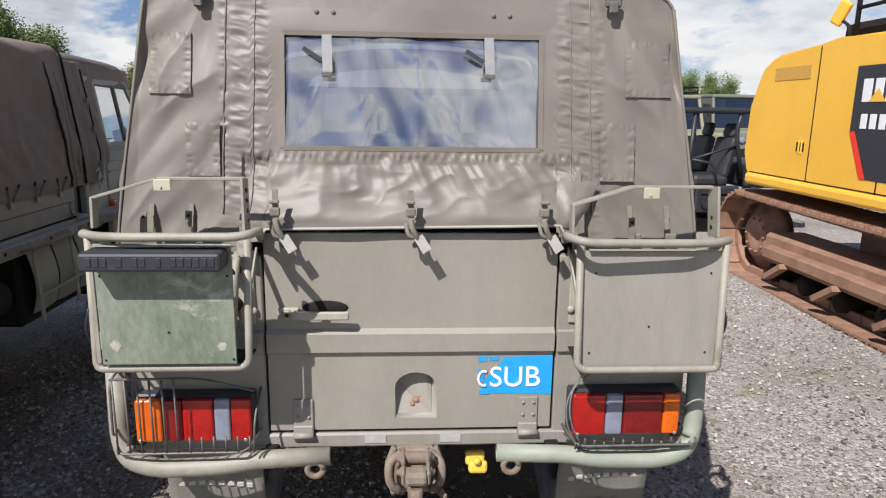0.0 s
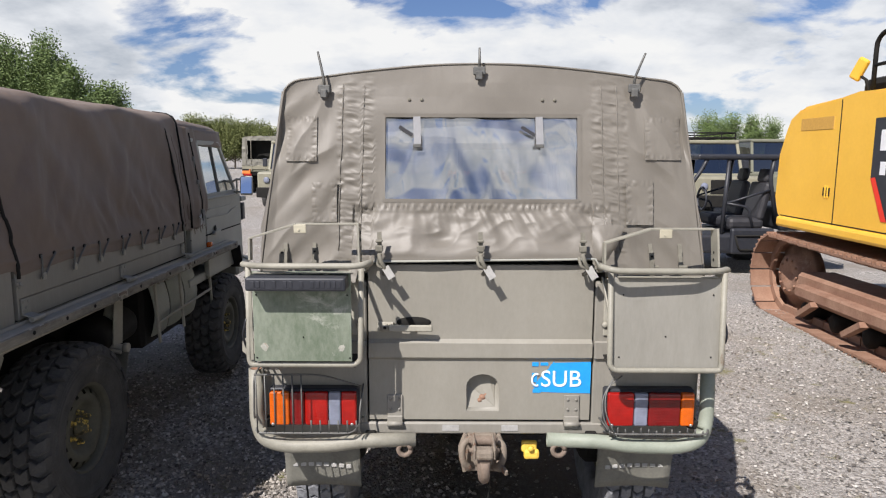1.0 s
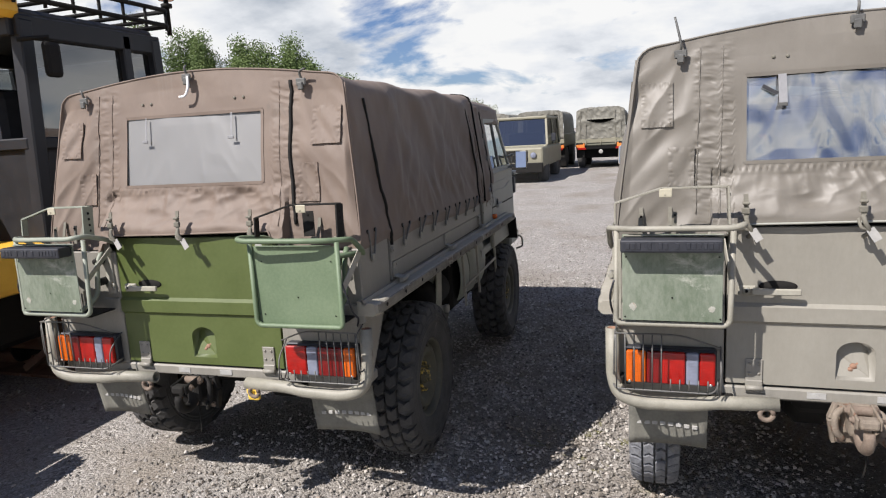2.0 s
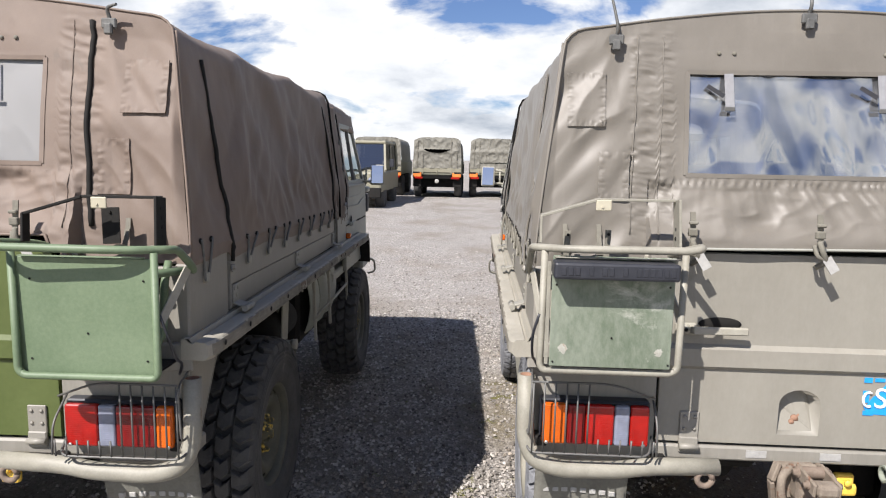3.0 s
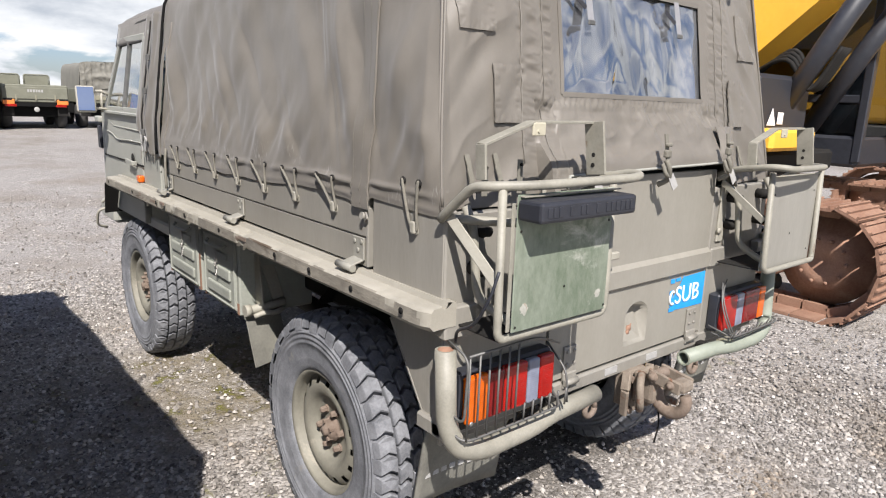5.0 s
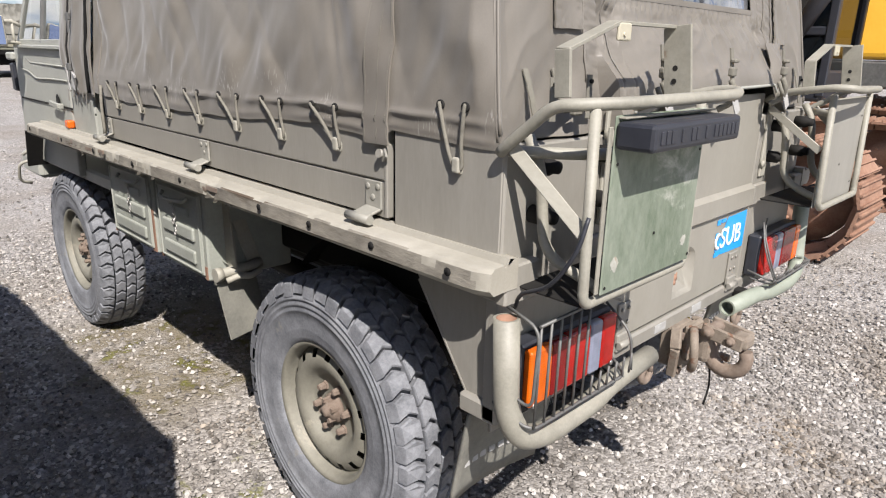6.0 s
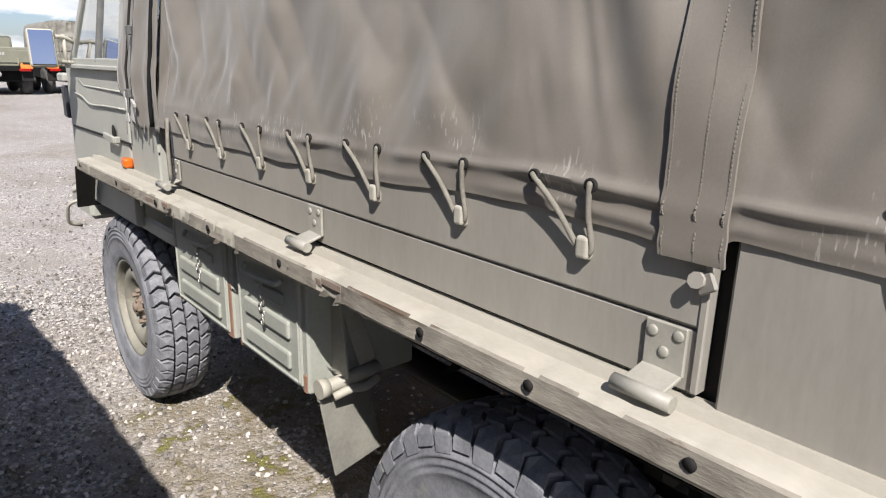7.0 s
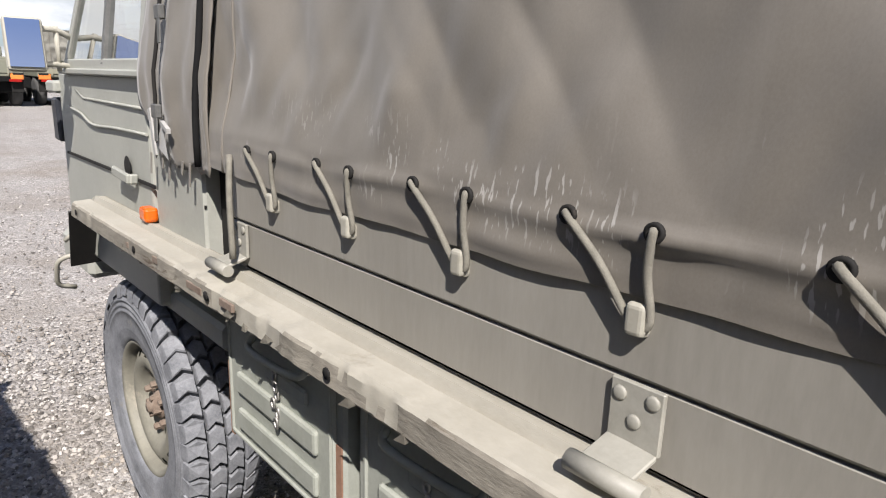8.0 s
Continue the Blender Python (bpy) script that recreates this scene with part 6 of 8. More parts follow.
        rod(bm, (x - 0.028, -0.014, 0.772), (x + 0.028, -0.014, 0.772), 0.0095, 10)
        hg = part("hinge", bm, paint, gate)
        for dx, z in ((-0.015, 0.862), (0.015, 0.862), (-0.015, 0.825), (0.015, 0.825)):
            bm = B()
            lathe(bm, [(-0.007, 0.0055), (-0.0105, 0.005), (-0.0105, 0)], 8, "y", (x + dx, 0, z))
            part("rivet", bm, paint, hg)
    for x, z, w, hh in ((0.0, 0.852, 0.026, 0.010), (0.012, 0.860, 0.016, 0.012), (-0.010, 0.843, 0.018, 0.009)):
        bm = B()
        y = 0.013 + 0.40 * (z - 0.825)
        lathe(bm, [(0.004, 0.0), (0.004, w / 2), (-0.001, w * 0.42), (-0.002, 0.0)], 9, "y", (x + 0.006, y, z + hh / 2))
        part("rust_spot", bm, RUST_TRACK, gate)
    # tow hitch: bolted plate, housing, hooked jaw below and a pinned latch above
    bm = B()
    box(bm, -0.060, 0.066, -0.034, -0.018, 0.598, 0.735, 0.006)
    box(bm, -0.050, 0.056, -0.020, 0.02, 0.62, 0.735, 0.004)
    for sx in (-1, 1):
        slab(bm, (0.003 + sx * 0.058, -0.028, 0.742), (0.003 + sx * 0.080, -0.040, 0.690), 0.030, 0.014, (0, 1, 0), 0.003)
        slab(bm, (0.003 + sx * 0.080, -0.040, 0.690), (0.003 + sx * 0.062, -0.028, 0.600), 0.026, 0.014, (0, 1, 0), 0.003)
    hitch = part("tow_hitch", bm, M["hitch"], root, "worn cast tow hook with a swinging jaw")
    bm = B()
    vs = box(bm, -0.032, 0.038, -0.112, -0.03, 0.652, 0.742, 0.016, 2)
    box(bm, -0.040, 0.046, -0.060, -0.040, 0.645, 0.750, 0.006)
    part("housing", bm, M["hitch"], hitch)
    bm = B()
    jaw = [(0.003, -0.150 + 0.050 * math.cos(a), 0.690 + 0.050 * math.sin(a)) for a in [math.radians(20 - 22.5 * k) for k in range(11)]]
    tube(bm, [(0.003, -0.085, 0.690)] + jaw, 0.024, 12, taper=0.017)
    part("jaw", bm, M["jaw"], hitch, "hooked jaw rubbed to bare rusty steel")
    bm = B()
    for x in (-0.030, 0.036):
        slab(bm, (x, -0.085, 0.752), (x, -0.196, 0.738), 0.040, 0.010, (0, 0, 1), 0.004)
    box(bm, -0.026, 0.032, -0.205, -0.160, 0.722, 0.758, 0.010, 2)
    part("latch", bm, M["hitch"], hitch)
    for y, z, r in ((-0.105, 0.750, 0.017), (-0.165, 0.742, 0.013)):
        bm = B()
        lathe(bm, [(-0.048, 0.0), (-0.048, r * 0.6), (-0.040, r * 0.6), (-0.040, r), (-0.034, r), (0.040, r), (0.046, r), (0.046, r * 0.6), (0.054, r * 0.6), (0.054, 0.0)], 14, "x", (0, y, z))
        part("pin", bm, RUST, hitch)
    for x in (-0.044, 0.050):
        for z in (0.615, 0.718):
            bm = B()
            lathe(bm, [(-0.034, 0.012), (-0.046, 0.011), (-0.046, 0)], 6, "y", (x, 0, z), smooth=False)
            part("bolt", bm, RUST, hitch)
    for sx in (-1, 1):
        bm = B()
        tube(bm, smooth_line([(0.003 + sx * 0.036, -0.065, 0.745), (0.003 + sx * 0.070, -0.085, 0.722), (0.003 + sx * 0.070, -0.090, 0.668), (0.003 + sx * 0.045, -0.075, 0.632)], 5), 0.012, 8)
        part("side_claw", bm, M["hitch"], hitch)
    bm = B()
    slab(bm, (0.045, -0.05, 0.655), (0.085, -0.13, 0.640), 0.022, 0.014, (0, 0, 1), 0.004)
    part("release_lever", bm, M["hitch"], hitch)
    bm = B()
    tube(bm, smooth_line([(0.02, -0.10, 0.64), (0.025, -0.105, 0.57), (0.018, -0.10, 0.51)], 4), 0.003, 5)
    part("chain", bm, DARK, hitch)
    bm = B()
    box(bm, 0.157, 0.215, 0.050, 0.072, 0.632, 0.676, 0.008, 2)
    box(bm, 0.166, 0.224, 0.044, 0.068, 0.606, 0.645, 0.010, 2)
    lathe(bm, [(0.04, 0.012), (0.034, 0.010), (0.034, 0)], 10, "y", (0.19, 0.0, 0.652))
    part("socket_cap", bm, YELLOW_TAG, root, "yellow trailer socket cover")
    # under the body; the near-black colour carries part of the shade
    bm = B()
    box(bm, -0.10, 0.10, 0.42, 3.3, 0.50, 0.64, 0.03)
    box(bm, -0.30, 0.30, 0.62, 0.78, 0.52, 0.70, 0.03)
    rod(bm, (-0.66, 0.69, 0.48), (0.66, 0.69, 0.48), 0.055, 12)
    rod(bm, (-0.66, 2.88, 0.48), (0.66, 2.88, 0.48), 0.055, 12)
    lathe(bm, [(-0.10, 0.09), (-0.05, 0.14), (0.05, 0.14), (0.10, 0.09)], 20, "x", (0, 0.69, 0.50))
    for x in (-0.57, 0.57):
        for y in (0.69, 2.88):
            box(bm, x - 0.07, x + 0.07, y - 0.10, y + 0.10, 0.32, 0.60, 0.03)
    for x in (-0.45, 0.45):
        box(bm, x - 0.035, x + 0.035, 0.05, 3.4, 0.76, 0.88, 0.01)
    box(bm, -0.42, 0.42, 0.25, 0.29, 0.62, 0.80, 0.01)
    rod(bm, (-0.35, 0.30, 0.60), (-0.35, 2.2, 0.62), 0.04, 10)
    part("chassis", bm, DARK, root, "grimy dark chassis with axles, shade in its colour")
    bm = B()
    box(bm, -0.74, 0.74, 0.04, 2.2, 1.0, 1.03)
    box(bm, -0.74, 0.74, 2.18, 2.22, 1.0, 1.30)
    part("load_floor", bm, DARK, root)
    bm = B()
    for sx in (-1, 1):
        box(bm, *sorted((sx * 0.74, sx * 0.40)), 0.12, 2.1, 1.25, 1.29, 0.01)
    part("bench", bm, M["gate"], root)
    # cab: roof cloth, windscreen, nose
    bm = B()

    def roof(s, t):
        q, n = section(0.235 + 0.53 * s)
        y = 2.15 + 0.98 * t
        drop = 0.030 + 0.020 * t
        return Vector((q.x * (0.990 - 0.012 * t), y, q.z - drop - (0.025 if t > 0.97 else 0) + 0.012 * math.sin(3.14 * t) + 0.004 * fbm(q.x * 4, y * 4)))
    sheet(bm, 40, 16, roof)
    cr = part("cab_roof", bm, M["canvas"], root, "canvas cab roof")
    so = cr.modifiers.new("cloth", "SOLIDIFY")
    so.thickness = 0.006
    for sx in (-1, 1):
        bm = B()

        def skirt(s, t):
            y = 2.16 + 0.96 * s
            z = 1.945 - 0.020 * s - 0.125 * t
            return Vector((sx * (0.700 + 0.022 * t + 0.006 * fbm(y * 7, z * 9, 3)), y, z + 0.006 * fbm(y * 5, 2)))
        sheet(bm, 12, 4, skirt)
        q = part("roof_skirt", bm, M["canvas"], cr)
        so = q.modifiers.new("cloth", "SOLIDIFY")
        so.thickness = 0.006
    bm = B()
    box(bm, -0.72, 0.72, 3.33, 3.60, 0.80, 1.40, 0.03, 2)
    box(bm, -0.76, 0.76, 3.30, 3.66, 0.74, 0.86, 0.02)
    box(bm, -0.745, 0.745, 2.22, 3.35, 0.84, 0.90, 0.01)
    part("nose", bm, CABPAINT, root)
    for sx in (-1, 1):
        bm = B()
        box(bm, *sorted((sx * 0.74, sx * 0.785)), 3.40, 3.52, 1.36, 1.40, 0.008)
        part("cab_ledge", bm, CABPAINT, root)
        bm = B()
        box(bm, *sorted((sx * 0.735, sx * 0.778)), 3.43, 3.50, 1.20, 1.345, 0.008)
        part("corner_lamp", bm, BLACK, root)
    bm = B()
    for x in (-0.71, 0.71):
        slab(bm, (x, 3.33, 1.40), (x * 0.96, 3.03, 1.82), 0.05, 0.04, (1, 0, 0), 0.004)
    slab(bm, (-0.69, 3.03, 1.82), (0.69, 3.03, 1.82), 0.05, 0.04, (0, 0, 1), 0.004)
    slab(bm, (-0.72, 3.33, 1.40), (0.72, 3.33, 1.40), 0.05, 0.04, (0, 0, 1), 0.004)
    slab(bm, (0, 3.33, 1.40), (0, 3.03, 1.82), 0.04, 0.03, (1, 0, 0), 0.004)
    ws = part("windscreen", bm, CABPAINT, root)
    bm = B()
    bm.faces.new([bm.verts.new(q) for q in ((-0.70, 3.33, 1.41), (0.70, 3.33, 1.41), (0.68, 3.03, 1.81), (-0.68, 3.03, 1.81))])
    g = part("pane", bm, GLASS, ws)
    g.visible_shadow = False
    for sx in (-1, 1):
        bm = B()
        box(bm, *sorted((sx * 0.20, sx * 0.62)), 2.45, 2.60, 1.10, 1.62, 0.04, 2)
        box(bm, *sorted((sx * 0.20, sx * 0.62)), 2.55, 2.95, 1.05, 1.18, 0.04, 2)
        part("cab_seat", bm, SEAT, root)
        bm = B()
        rod(bm, (sx * 0.76, 3.40, 0.90), (sx * 0.80, 3.42, 0.86), 0.008)
        tube(bm, bend_line([(sx * 0.80, 3.22, 0.86), (sx * 0.86, 3.25, 0.84), (sx * 0.86, 3.30, 0.74), (sx * 0.80, 3.32, 0.72)], 0.03), 0.008, 7)
        part("step_loop", bm, PAINT_WORN, root)
        bm = B()
        slab(bm, (sx * 0.80, 3.06, 1.03), (sx * 0.79, 3.16, 0.84), 0.10, 0.008, (1, 0, 0))
        part("front_flap", bm, DARK, root)
    return root, gate


M_A = {"paint": PAINT, "gate": GATE, "canvas": CANVAS, "vinyl": VINYL, "dark_seam": False, "rack": ((TUBE, PANEL_GREEN), (TUBE, PANEL_GREY)),
       "bumper": (TUBE, TUBE_GREEN), "hitch": CASTING, "jaw": RUST}
M_B = {"paint": PAINT, "gate": GREEN, "canvas": CANVAS_B, "vinyl": VINYL_B, "dark_seam": True, "rack": ((TUBE_GREEN, PANEL_GREEN), (GREEN_PALE, GREEN_PALE)),
       "bumper": (TUBE, TUBE), "hitch": DARK, "jaw": DARK}
truck_a, gate_a = truck("military_truck", pose(0, 0, 0, -0.35), "olive grey four-wheel truck with brown canvas back and open can racks", M_A, 0.7, "A", (True, False))
truck_b, gate_b = truck("military_truck", pose(-2.55, -0.16, 0, -0.35, 0, 1.3), "faded truck with green tailgate and brown canvas back", M_B, 3.2, "B", (True, False), 0.012)

# the torn sticker on the first truck's tailgate
bm = B()
rng = random.Random(3)
pts = [(0.394, 0.884), (0.394, 1.002), (0.262, 0.998)]
z = 0.998
for k in range(9):
    pts.append((0.262 - 0.009 * k - rng.random() * 0.006, 0.998 - 0.012 * k + rng.random() * 0.010))
pts += [(0.20, 0.890), (0.26, 0.887)]
bm.faces.new([bm.verts.new((x, -0.0015, zz)) for x, zz in pts])
for x0, x1, z0, z1 in ((0.182, 0.205, 0.985, 1.0), (0.182, 0.20, 0.925, 0.96), (0.186, 0.215, 0.886, 0.90), (0.212, 0.24, 0.988, 0.999)):
    box(bm, x0, x1, -0.0025, -0.001, z0, z1)
stk = part("sticker", bm, BLUE, gate_a, "torn blue sticker with white letters")
letters("letter", "SUB", 0.086, WHITE, stk, pose(0.287, -0.0035, 0.936, 90))
bm = B()
tube(bm, [(0.198 + 0.015 * math.cos(a), -0.003, 0.934 + 0.022 * math.sin(a)) for a in [math.radians(60 + 24 * k) for k in range(11)]], 0.004, 6)
part("torn_letter", bm, WHITE, stk)


# ---- excavator beside the trucks ----
def shoe_mesh():
    bm = B()
    vs = box(bm, -0.30, 0.30, -0.092, 0.092, 0.0, 0.022)
    for y in (-0.075, 0.0, 0.07):
        box(bm, -0.30, 0.30, y - 0.008, y + 0.008, 0.02, 0.042)
    box(bm, -0.09, -0.05, -0.09, 0.09, -0.07, 0.0)
    box(bm, 0.05, 0.09, -0.09, 0.09, -0.07, 0.0)
    return mesh_of("track_shoe", bm, RUST_TRACK)


def track(parent, x, y0, y1, R, shoe):
    """One crawler: shoes round two wheels at y0 and y1, rollers and frame."""
    L = y1 - y0
    per = 2 * L + 2 * math.pi * R
    n = int(per / 0.192)
    bm = B()
    box(bm, x - 0.20, x + 0.20, y0 + 0.3, y1 - 0.35, R - 0.16, R + 0.12, 0.03)
    box(bm, x - 0.30, x - 0.16, y0 + 0.5, y1 - 0.5, R - 0.10, R + 0.02, 0.02)
    for k in range(4):
        yy = y0 + 0.8 + (L - 1.7) * k / 3
        slab(bm, (x - 0.31, yy, R - 0.10), (x - 0.30, yy + 0.26, R - 0.26), 0.08, 0.05, (1, 0, 0))
    fr = part("track_frame", bm, RUST_TRACK, parent, "rusty brown crawler frame")
    for k in range(n):
        s = per * k / n
        if s < L:
            p, a = (y0 + s, 0.0), 180
        elif s < L + math.pi * R:
            t = (s - L) / R
            p, a = (y1 + R * math.sin(t), R - R * math.cos(t)), 180 + math.degrees(t)
        elif s < 2 * L + math.pi * R:
            u = s - L - math.pi * R
            p, a = (y1 - u, 2 * R - 0.03 * math.sin(math.pi * u / L)), 0
        else:
            t = (s - 2 * L - math.pi * R) / R
            p, a = (y0 - R * math.sin(t), R + R * math.cos(t)), math.degrees(t)
        o = part("track_shoe", shoe, None, fr)
        o.matrix_basis = pose(x, p[0], p[1] + 0.042 * (1 if a == 180 else 0) + (0.0 if a in (0, 180) else 0.02), a)
    for y, rr, nm in ((y0, R - 0.08, "sprocket"), (y1, R - 0.09, "idler")):
        bm = B()
        lathe(bm, [(-0.10, 0.0), (-0.16, 0.12), (-0.15, 0.22), (-0.06, 0.24), (-0.05, rr), (0.05, rr), (0.06, 0.2), (0.15, 0.18), (0.15, 0)], 28, "x", (x + 0.06, y, R + 0.02))
        for k in range(10):
            a = 2 * math.pi * k / 10
            lathe(bm, [(-0.165, 0.016), (-0.185, 0.014), (-0.185, 0)], 6, "x", (x + 0.07, y + 0.17 * math.cos(a), R + 0.02 + 0.17 * math.sin(a)))
        part(nm, bm, RUST_TRACK, fr)
    for k in range(7):
        bm = B()
        lathe(bm, [(-0.16, 0.05), (-0.14, 0.09), (0.14, 0.09), (0.16, 0.05)], 14, "x", (x, y0 + 0.45 + (L - 0.9) * k / 6, 0.16))
        part("roller", bm, DARK, fr)
    return fr


def excavator():
    root = empty("excavator", pose(0.065, 0, 0), "yellow crawler excavator with rusty tracks and black decals", "excavator")
    shoe = shoe_mesh()
    track(root, 3.65, 0.80, 4.72, 0.43, shoe)
    track(root, 6.0, 0.80, 4.72, 0.43, shoe)
    bm = B()
    box(bm, 3.9, 5.75, 1.9, 3.7, 0.45, 0.85, 0.06)
    lathe(bm, [(0.80, 0.75), (1.0, 0.72)], 30, "z", (4.8, 2.8, 0))
    part("undercarriage", bm, RUST_TRACK, root)
    # side cowling, rounded at the tail
    bm = B()
    prof = [(1.30, 1.02), (1.30, 2.28), (3.52, 2.29), (4.52, 2.22), (4.66, 2.15), (4.74, 2.02), (4.80, 1.75), (4.83, 1.30), (4.82, 1.10), (4.70, 1.00)]
    left = [bm.verts.new((3.40, y, z)) for y, z in prof]
    right = [bm.verts.new((6.2, y, z)) for y, z in prof]
    bm.faces.new(left)
    bm.faces.new(right[::-1])
    for i in range(len(prof)):
        j = (i + 1) % len(prof)
        bm.faces.new((left[i], right[i], right[j], left[j]))
    for v in left:
        if v.co.y < 2:
            v.co.y = 2.0
    for v in right:
        if v.co.y < 2:
            v.co.y = 2.9
    bmesh.ops.bevel(bm, geom=[e for e in bm.edges], offset=0.06, segments=3, affect="EDGES")
    house = part("engine_house", bm, YELLOW, root, "yellow engine house with door seams")
    bm = B()
    box(bm, 3.37, 3.46, 2.0, 4.74, 0.99, 1.10, 0.03, 2)
    part("lower_rail", bm, YELLOW, house)
    bm = B()
    for y in (3.76, 2.9):
        box(bm, 3.397, 3.402, y - 0.006, y + 0.006, 1.10, 2.24)
    box(bm, 3.397, 3.402, 2.05, 4.70, 1.105, 1.115)
    box(bm, 3.396, 3.402, 3.84, 3.95, 1.36, 1.44)
    part("door_seam", bm, DARK, house)
    bm = B()
    for y in (3.86, 3.90):
        box(bm, 3.390, 3.402, y, y + 0.02, 1.34, 1.46, 0.004)
    part("door_pull", bm, YELLOW, house)
    bm = B()
    box(bm, 3.396, 3.402, 3.86, 4.42, 1.98, 2.10, 0.004)
    part("vent", bm, YELLOW_DUST, house)
    bm = B()
    bm.faces.new([bm.verts.new((3.3965, y, z)) for y, z in ((3.27, 2.05), (2.1, 2.05), (2.1, 1.20), (3.09, 1.20), (3.27, 1.55))])
    dec = part("decal", bm, BLACK, house, "black side decal with red and white marks")
    bm = B()
    bm.faces.new([bm.verts.new((3.3945, y, z)) for y, z in ((3.27, 1.55), (3.21, 1.56), (3.02, 1.20), (3.09, 1.20))])
    part("red_stripe", bm, RED_VINYL, dec)
    for y, z, w, h in ((3.18, 1.78, 0.10, 0.17), (3.05, 1.78, 0.09, 0.17), (2.93, 1.78, 0.07, 0.17), (3.16, 1.58, 0.07, 0.11), (3.06, 1.58, 0.07, 0.11), (2.96, 1.58, 0.07, 0.11)):
        bm = B()
        box(bm, 3.393, 3.396, y - w, y, z, z + h, 0.001)
        part("white_bar", bm, WHITE, dec)
    bm = B()
    bm.faces.new([bm.verts.new((3.392, y, z)) for y, z in ((3.10, 1.78), (2.92, 1.78), (3.01, 1.88))])
    part("yellow_mark", bm, YELLOW, dec)
    # roof clutter: hood, mirror, rails
    bm = B()
    box(bm, 3.55, 6.1, 3.0, 3.75, 2.25, 2.42, 0.06, 2)
    part("hood", bm, DARK, root)
    bm = B()
    vs = box(bm, -0.022, 0.022, -0.055, 0.055, -0.10, 0.10, 0.02, 2)
    turn(bm, vs, pose(3.5, 3.72, 2.50, 30, 0, 20))
    mir = part("mirror", bm, YELLOW, root, "yellow-backed mirror")
    bm = B()
    tube(bm, [(3.55, 3.62, 2.25), (3.53, 3.66, 2.40), (3.5, 3.72, 2.45)], 0.015, 6)
    part("mirror_arm", bm, DARK, mir)
    bm = B()
    tube(bm, bend_line([(3.46, 3.45, 2.25), (3.46, 3.45, 2.72), (3.46, 3.30, 2.78), (3.46, 2.30, 2.80), (3.46, 2.20, 2.72), (3.46, 2.20, 2.25)], 0.08), 0.02, 8)
    tube(bm, [(3.46, 3.45, 2.50), (3.46, 2.20, 2.52)], 0.016, 8)
    tube(bm, [(3.46, 2.8, 2.25), (3.46, 2.8, 2.79)], 0.016, 8)
    part("handrail", bm, DARK, root, "black tubular handrail")
    # deck and boom
    bm = B()
    box(bm, 3.5, 5.2, 1.45, 2.2, 1.02, 1.22, 0.03)
    part("front_deck", bm, DARK, root)
    bm = B()
    box(bm, 3.55, 4.35, 1.30, 1.55, 1.24, 1.42, 0.03)
    part("step_box", bm, YELLOW, root)
    bm = B()
    box(bm, 3.6, 4.6, 1.5, 2.1, 1.22, 1.86, 0.04)
    part("tool_box", bm, BLACK, root)
    bm = B()
    bm.faces.new([bm.verts.new(q) for q in ((3.82, 1.493, 1.44), (3.98, 1.493, 1.44), (3.90, 1.493, 1.59))])
    box(bm, 4.0, 4.10, 1.488, 1.494, 1.45, 1.55, 0.002)
    part("warning_sign", bm, WHITE, root, "white warning triangle and diamond")
    bm = B()
    prof = [(2.65, 1.55), (2.35, 1.75), (0.2, 3.65), (-1.5, 4.6), (-1.7, 4.9), (-0.4, 4.75), (1.2, 3.75), (2.9, 2.05), (2.95, 1.75)]
    a = [bm.verts.new((4.45, y, z)) for y, z in prof]
    b = [bm.verts.new((4.95, y, z)) for y, z in prof]
    bm.faces.new(a)
    bm.faces.new(b[::-1])
    for i in range(len(prof)):
        j = (i + 1) % len(prof)
        bm.faces.new((a[i], b[i], b[j], a[j]))
    bmesh.ops.bevel(bm, geom=list(bm.edges), offset=0.02, segments=1, affect="EDGES")
    boom = part("boom", bm, YELLOW, root, "yellow boom raised over the deck")
    for x in (4.28, 5.12):
        bm = B()
        rod(bm, (x, 1.75, 1.3), (x, 0.95, 2.75), 0.085, 14)
        rod(bm, (x, 0.95, 2.75), (x, 0.72, 3.15), 0.05, 12)
        lathe(bm, [(-0.1, 0.1), (0.1, 0.1)], 14, "x", (x, 1.75, 1.3))
        part("ram", bm, BLACK, boom)
    for k in range(4):
        x = 4.35 + 0.05 * k
        bm = B()
        tube(bm, smooth_line([(x, 2.0, 1.86), (x - 0.1, 1.6, 2.0 + 0.03 * k), (x - 0.05, 1.4, 1.75), (x, 1.2, 2.1)], 6), 0.02, 7)
        part("hose", bm, DARK, boom)
    # cab on the far side
    bm = B()
    box(bm, 5.32, 6.22, 1.28, 2.9, 1.05, 1.35, 0.03)
    cab = part("cab", bm, BLACK, root, "black operator cab with glass")
    bm = B()
    box(bm, 5.32, 6.22, 1.28, 2.9, 2.82, 2.92, 0.03)
    part("cab_roof", bm, BLACK, cab)
    for x in (5.35, 6.2):
        for a, b, wide, thick, across in (((x, 1.3, 1.1), (x, 1.3, 2.85), 0.08, 0.08, (1, 0, 0)), ((x, 2.85, 1.1), (x, 2.85, 2.85), 0.08, 0.08, (1, 0, 0)),
                                          ((x, 1.3, 2.85), (x, 2.85, 2.85), 0.1, 0.1, (1, 0, 0)), ((x, 1.3, 1.7), (x, 2.85, 1.7), 0.08, 0.06, (0, 0, 1))):
            bm = B()
            slab(bm, a, b, wide, thick, across, 0.01)
            part("pillar", bm, BLACK, cab)
        bm = B()
        bm.faces.new([bm.verts.new((x, y, z)) for y, z in ((1.33, 1.35), (2.82, 1.35), (2.82, 2.82), (1.33, 2.82))])
        part("pane", bm, CABGLASS, cab)
    bm = B()
